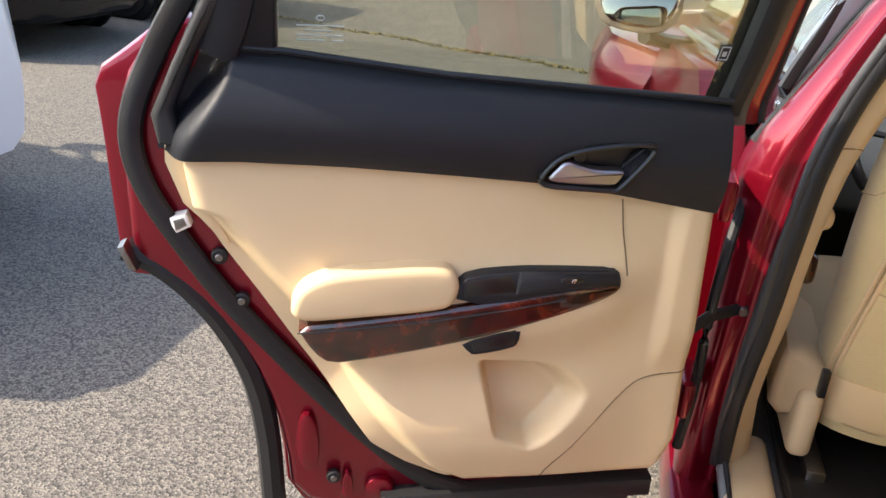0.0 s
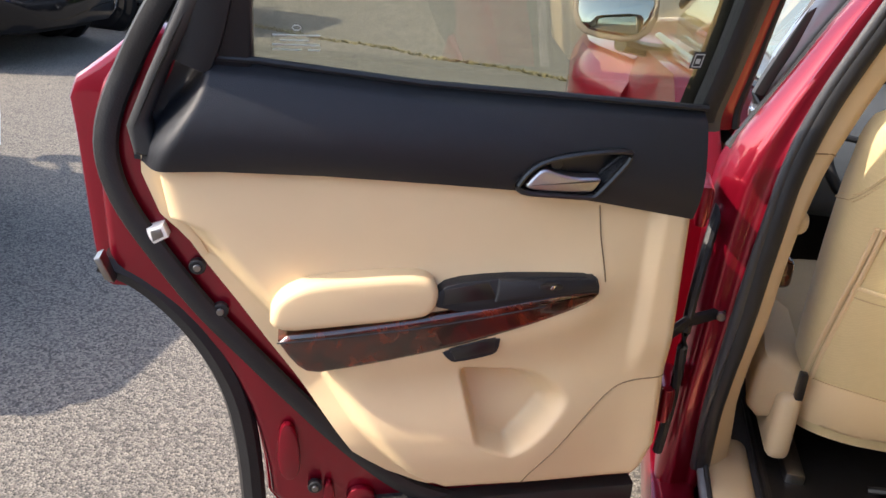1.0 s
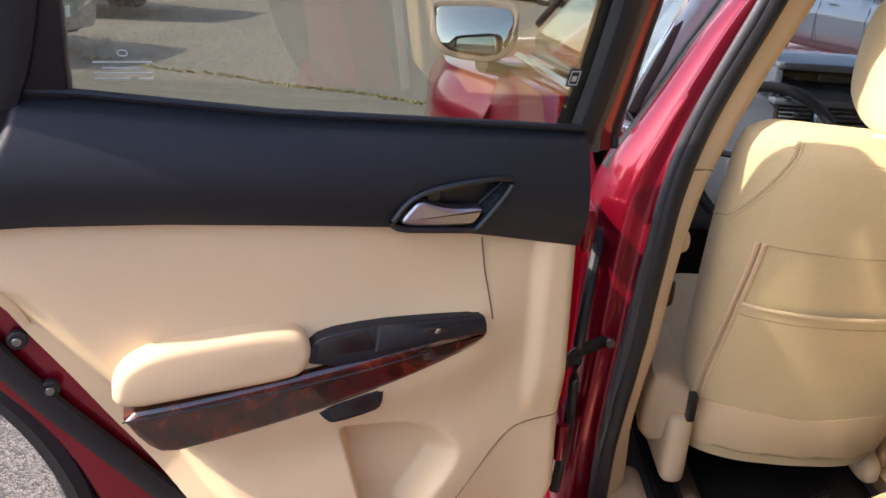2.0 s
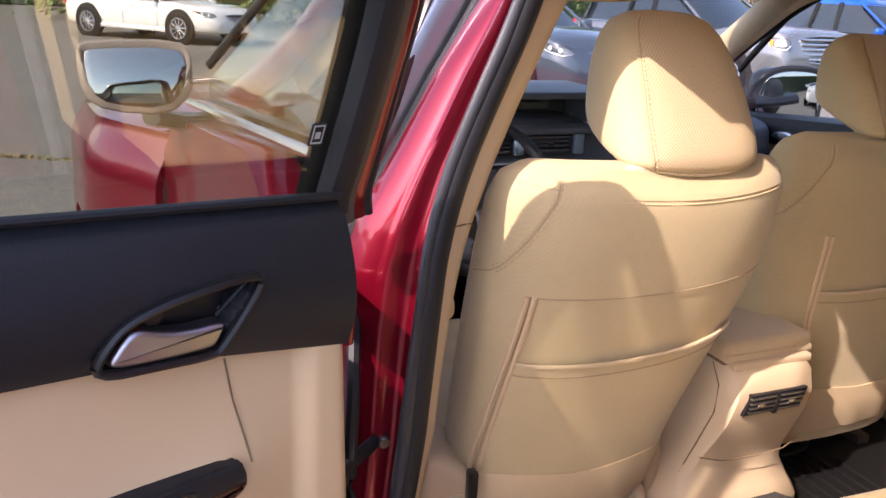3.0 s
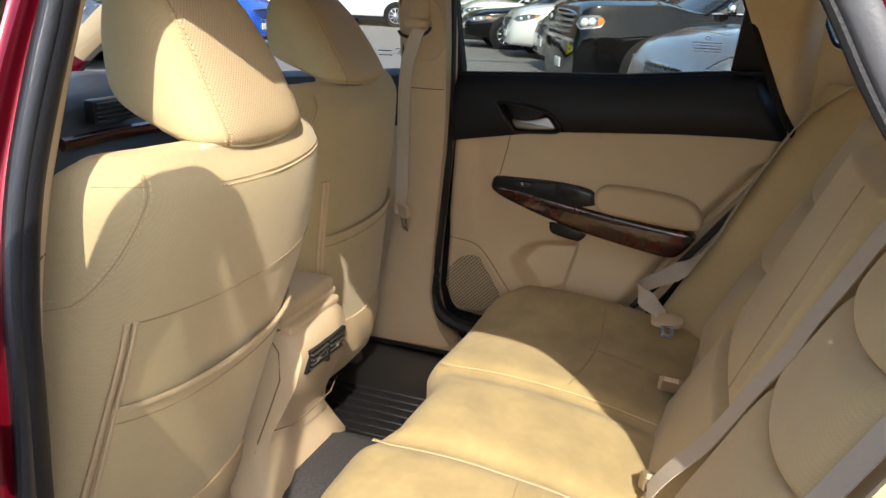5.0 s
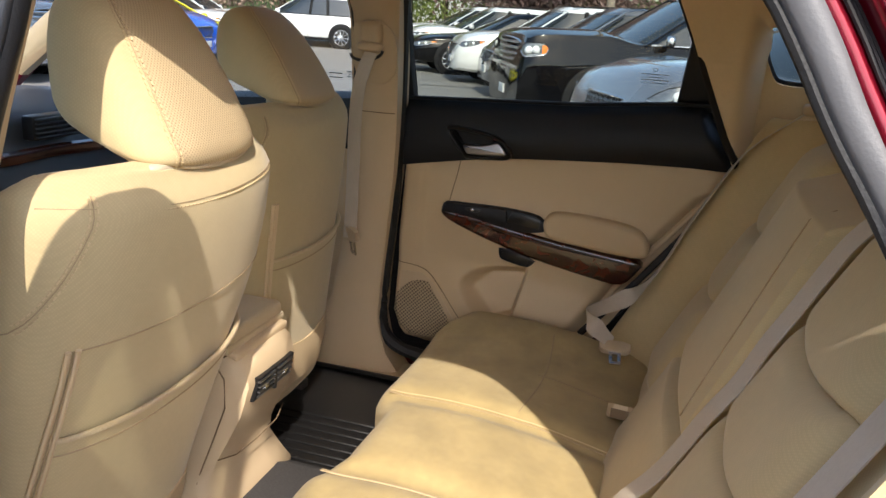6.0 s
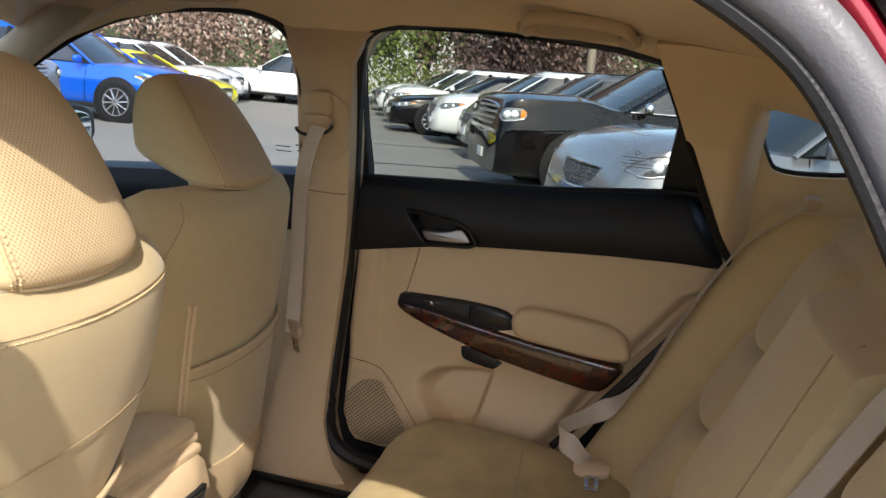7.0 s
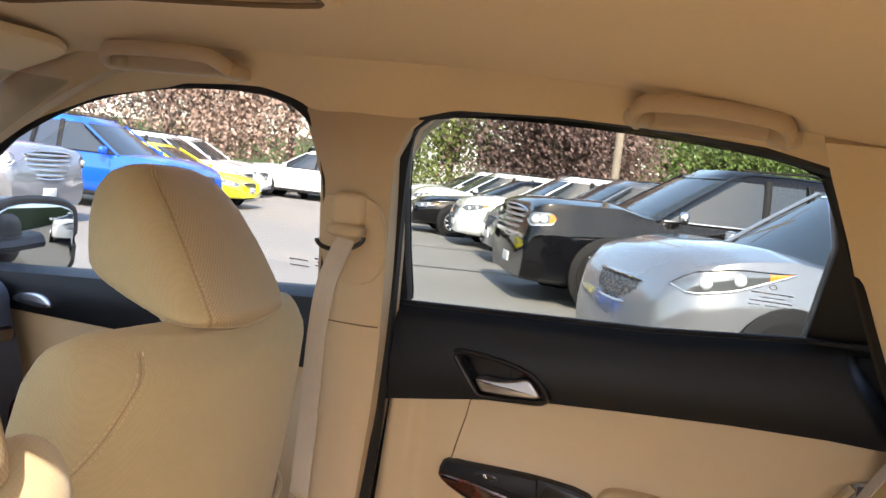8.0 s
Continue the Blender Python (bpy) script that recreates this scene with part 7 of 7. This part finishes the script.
# row across the aisle
parked_car((5.15, 8.2), 192, 4.70, 1.88, 1.62, slate, "slate blue car facing the aisle", wheel_r=0.37)
parked_car((9.05, 8.45), 190, 4.80, 1.94, 1.72, silver, "silver off-road car with seven slot grille", chrome_grille=True, style="truck", wheel_r=0.38)
parked_car((13.3, 8.6), 188, 4.66, 1.90, 1.70, bluep, "bright blue crossover car with dark cladding", wheel_r=0.38)
parked_car((16.9, 9.75), 190, 4.40, 1.84, 1.34, yellowp, "bright yellow coupe car", suv=False, wheel_r=0.34)
parked_car((19.4, 11.3), 192, 4.70, 1.86, 1.60, whitep, "white car with roof rails across the aisle")
parked_car((22.0, 12.3), 192, 4.70, 1.86, 1.62, whitep, "white crossover car across the aisle")
parked_car((24.2, 14.4), 12, 4.70, 1.86, 1.66, whitep, "white wagon seen from its tail")
parked_car((28.5, 13.5), -60, 4.60, 1.90, 1.85, blackp, "dark off-road car seen from behind")
# beyond the open door
parked_car((1.95, 18.45), 221, 4.70, 1.84, 1.46, whitep, "white saloon car parked beyond the open door", suv=False, wheel_r=0.34)
parked_car((-3.74, 0.70), 270, 4.90, 2.02, 1.98, whitep, "white off-road car with chrome grille beside the open door", chrome_grille=True, style="truck", wheel_r=0.40, plate=False)
parked_car((-5.70, 4.75), 262, 4.80, 1.92, 1.76, blackp, "black and silver pickup style car nose", chrome_grille=True, wheel_r=0.39, plate=False)
parked_car((-5.3, 7.15), 262, 4.80, 1.90, 1.70, greyp, "grey car nosed up to the lane")
parked_car((-6.0, 11.6), 262, 5.20, 1.98, 2.0, darkblue, "tall dark blue car nosed up to the lane", style="truck", wheel_r=0.40)
parked_car((-5.4, 16.2), 262, 4.80, 1.90, 1.70, darkblue, "dark car nosed up to the lane")


# ---- trees, poles, far building ----
M_bark = material("bark", (0.10, 0.075, 0.055), 0.9, var=0.3, scale=12, bump=0.8, bump_scale=30)
# one purple leaf in two tones: sunlit across the aisle, shaded behind the row
M_leaf_lit = material("lit_purple_foliage", (0.27, 0.185, 0.145), 0.6, var=0.5, scale=3, var2=0.4, scale2=0.8)
M_leaf_shaded = material("shaded_purple_foliage", (0.15, 0.092, 0.08), 0.6, var=0.5, scale=3, var2=0.4, scale2=0.8)
M_leaf_green = material("green_leaves", (0.085, 0.14, 0.03), 0.6, var=0.4, scale=3, var2=0.4, scale2=0.8)
M_leaf_light = material("light_green_leaves", (0.16, 0.20, 0.05), 0.6, var=0.4, scale=3, var2=0.3, scale2=0.8)
M_pole = material("weathered_pole", (0.22, 0.18, 0.14), 0.85, var=0.2, scale=5, bump=0.4, bump_scale=40)
M_wall = material("pale_cladding", (0.62, 0.62, 0.60), 0.7, var=0.05, scale=4)
rng = random.Random(7)


def tree(at, height, radius, leaf, label, count=3600, size=0.16, low=0.28):
    t = thing("tree", (*at, 0), label, "tree", "trees")
    x0, y0 = at
    bm = sweep([(x0 + 0.05 * math.sin(k), y0, height * 0.55 * k / 6) for k in range(7)], 0.17, 0.17, 9, up=(1, 0, 0), taper=lambda k: 1 - 0.6 * k)
    limbs = [bm]
    tips = []
    for k in range(11):
        q = 2 * math.pi * k / 11 + rng.uniform(-0.3, 0.3)
        z = height * rng.uniform(0.25, 0.50)
        r = radius * rng.uniform(0.55, 0.85)
        ze = height * rng.uniform(0.5, 0.9)
        end = Vector((x0 + math.cos(q) * r, y0 + math.sin(q) * r, ze))
        limbs.append(sweep([(x0, y0, z), Vector((x0, y0, z)).lerp(end, 0.5) + Vector((0, 0, 0.2)), end], 0.06, 0.06, 6, taper=lambda k: 1 - 0.75 * k))
        tips.append(end)
    part("trunk", merge(*limbs), M_bark, t, "brown branching trunk")
    centers = tips + [Vector((x0 + rng.uniform(-0.8, 0.8) * radius, y0 + rng.uniform(-0.8, 0.8) * radius, height * rng.uniform(low + 0.05, 0.95))) for _ in range(26)]
    verts, faces = [], []
    for _ in range(count):
        c = rng.choice(centers)
        sc = radius * 0.30
        p = c + Vector((rng.gauss(0, sc), rng.gauss(0, sc), rng.gauss(0, sc * 0.75)))
        if p.z < height * low or p.z > height * 1.06:
            continue
        n = Vector((rng.uniform(-1, 1), rng.uniform(-1, 1), rng.uniform(-0.3, 1))).normalized()
        u = n.orthogonal().normalized()
        v = n.cross(u)
        s = size * rng.uniform(0.6, 1.5)
        i = len(verts)
        verts += [p - u * s, p - v * s * 0.55 + n * s * 0.15, p + u * s, p + v * s * 0.55 + n * s * 0.15]
        faces.append((i, i + 1, i + 2, i + 3))
    me = bpy.data.meshes.new("crown")
    me.from_pydata([tuple(q - Vector((*at, 0))) for q in verts], [], faces)
    me.materials.append(leaf)
    cr = new("crown", me)
    cr.parent = t
    tagged(cr, kind="stuff")
    return t


tree((30.0, 4.9), 7.0, 3.3, M_leaf_shaded, "broad purple leaved tree behind the parked cars", 27599, 0.078, 0.12)
tree((33.0, 4.4), 7.5, 2.4, M_leaf_shaded, "purple leaved tree beside the pole, shade put into its leaf colour", 29899, 0.078, 0.1)
tree((27.5, 14.5), 7.5, 3.4, M_leaf_lit, "purple leaved tree across the aisle in the sunlit leaf colour", 24149, 0.072, 0.14)
tree((25.5, 18.6), 7.0, 3.2, M_leaf_lit, "purple leaved tree beyond the blue car in the sunlit leaf colour", 24149, 0.072, 0.14)
tree((21.0, 21.0), 7.0, 3.2, M_leaf_lit, "purple leaved tree at the far lot edge in the sunlit leaf colour", 20700, 0.072, 0.14)
tree((31.0, 9.2), 6.0, 2.0, M_leaf_light, "light green young tree", 7000, 0.078, 0.05)
tree((30.5, 12.0), 5.0, 2.0, M_leaf_light, "light green bush like tree", 7000, 0.078, 0.02)
for k, (x, y, h) in enumerate(((38, -1.0, 5.6), (37, -4.5, 5.2), (36, -8.0, 5.0), (35, -11.5, 5.4), (34, -15, 6), (33, -19, 6), (12, 27, 7), (6, 27, 7), (0, 29, 7.5), (17, 26, 7))):
    tree((x, y), h, 2.9, M_leaf_green, "leafy green tree at the edge of the lot", 16099, 0.09, 0.01)
for x, y in ((22.0, 1.78), (25.0, 16.9)):
    p = thing("utility_pole", (x, y, 0), "weathered wooden utility pole", "pole", "poles")
    part("pole_shaft", sweep([(x, y, 0), (x, y, 4), (x, y, 9)], 0.11, 0.11, 14, up=(1, 0, 0)), M_pole, p)
    part("crossarm", box(x - 0.05, x + 0.05, y - 1.0, y + 1.0, 8.2, 8.35, 0.01), M_pole, p)
shed = thing("far_building", (40, 10, 0), "pale clad building behind the trees", "building")
part("wall", box(39, 52, 6.2, 15.5, 0, 5.2, 0.02), M_wall, shed)
part("roof", box(38.7, 52.3, 5.9, 15.8, 5.2, 5.5, 0.05), M_trimblack, shed)
for k in range(4):
    part("window", box(38.97, 39.02, 7.0 + 2.1 * k, 8.2 + 2.1 * k, 2.0, 3.4, 0.01), M_carglass, shed)

# ---- weed line and paint marks on the asphalt ----
M_weed = material("dry_weeds", (0.20, 0.17, 0.085), 0.9, var=0.5, scale=20)
M_lotpaint = material("worn_yellow_paint", (0.42, 0.34, 0.10), 0.8, var=0.4, scale=14, var2=0.3)
verts, faces = [], []
for k in range(1500):
    f = rng.random()
    x = -5.2 + 5.0 * f
    y = 7.35 - 1.75 * f + 0.05 * math.sin(f * 23) + rng.gauss(0, 0.035)
    s, q, hgt = rng.uniform(0.008, 0.02), rng.uniform(0, math.pi), rng.uniform(0.008, 0.03)
    dx, dy = math.cos(q) * s, math.sin(q) * s
    i = len(verts)
    verts += [(x - dx, y - dy, 0.0), (x + dx, y + dy, 0.0), (x + rng.uniform(-0.03, 0.03), y + rng.uniform(-0.03, 0.03), hgt)]
    faces.append((i, i + 1, i + 2))
me = bpy.data.meshes.new("weeds")
me.from_pydata(verts, [], faces)
me.materials.append(M_weed)
tagged(new("weeds", me), "dry yellow weeds in an asphalt crack", "weeds", kind="stuff")
for k, x in enumerate((5.0, 8.4, 11.6, 14.6)):
    tagged(part("parking_line", slab([(-0.05, -2.3), (0.05, -2.3), (0.05, 2.3), (-0.05, 2.3)], 0.0, 0.004, lambda u, w, v, x=x: Vector((x + u * 0.9 - v * 0.42, 0.2 + (x - 5) * 0.45 + u * 0.42 + v * 0.9 - 1.0, w)), 0.001), M_lotpaint), "worn yellow parking line", "parking line", "parking lines", "structure")

# ---- plain enclosure of the lot behind the viewer ----
M_hedge = material("dense_hedge", (0.045, 0.065, 0.022), 0.9, var=0.6, scale=2.5, bump=1.0, bump_scale=5, var2=0.4, scale2=0.4)
tagged(part("wall_south", box(-32, 34, -17.0, -16.0, 0, 3.2, 0.2), M_hedge, kind="structure"), "dense green hedge closing the lot", "hedge")
tagged(part("wall_west", box(-27.0, -26.0, -16, 34, 0, 3.0, 0.2), M_hedge, kind="structure"), "dense green hedge along the lot", "hedge")
# two added backdrops that keep bright sky out of the low tree gaps
tagged(part("wall_east", box(46, 47, -24, 44, 0, 2.6, 0.2), M_hedge, kind="structure"), "added hedge backdrop beyond the trees", "hedge")
tagged(part("wall_north", box(-26, 46, 38, 39, 0, 2.6, 0.2), M_hedge, kind="structure"), "added hedge backdrop at the far lot edge", "hedge")
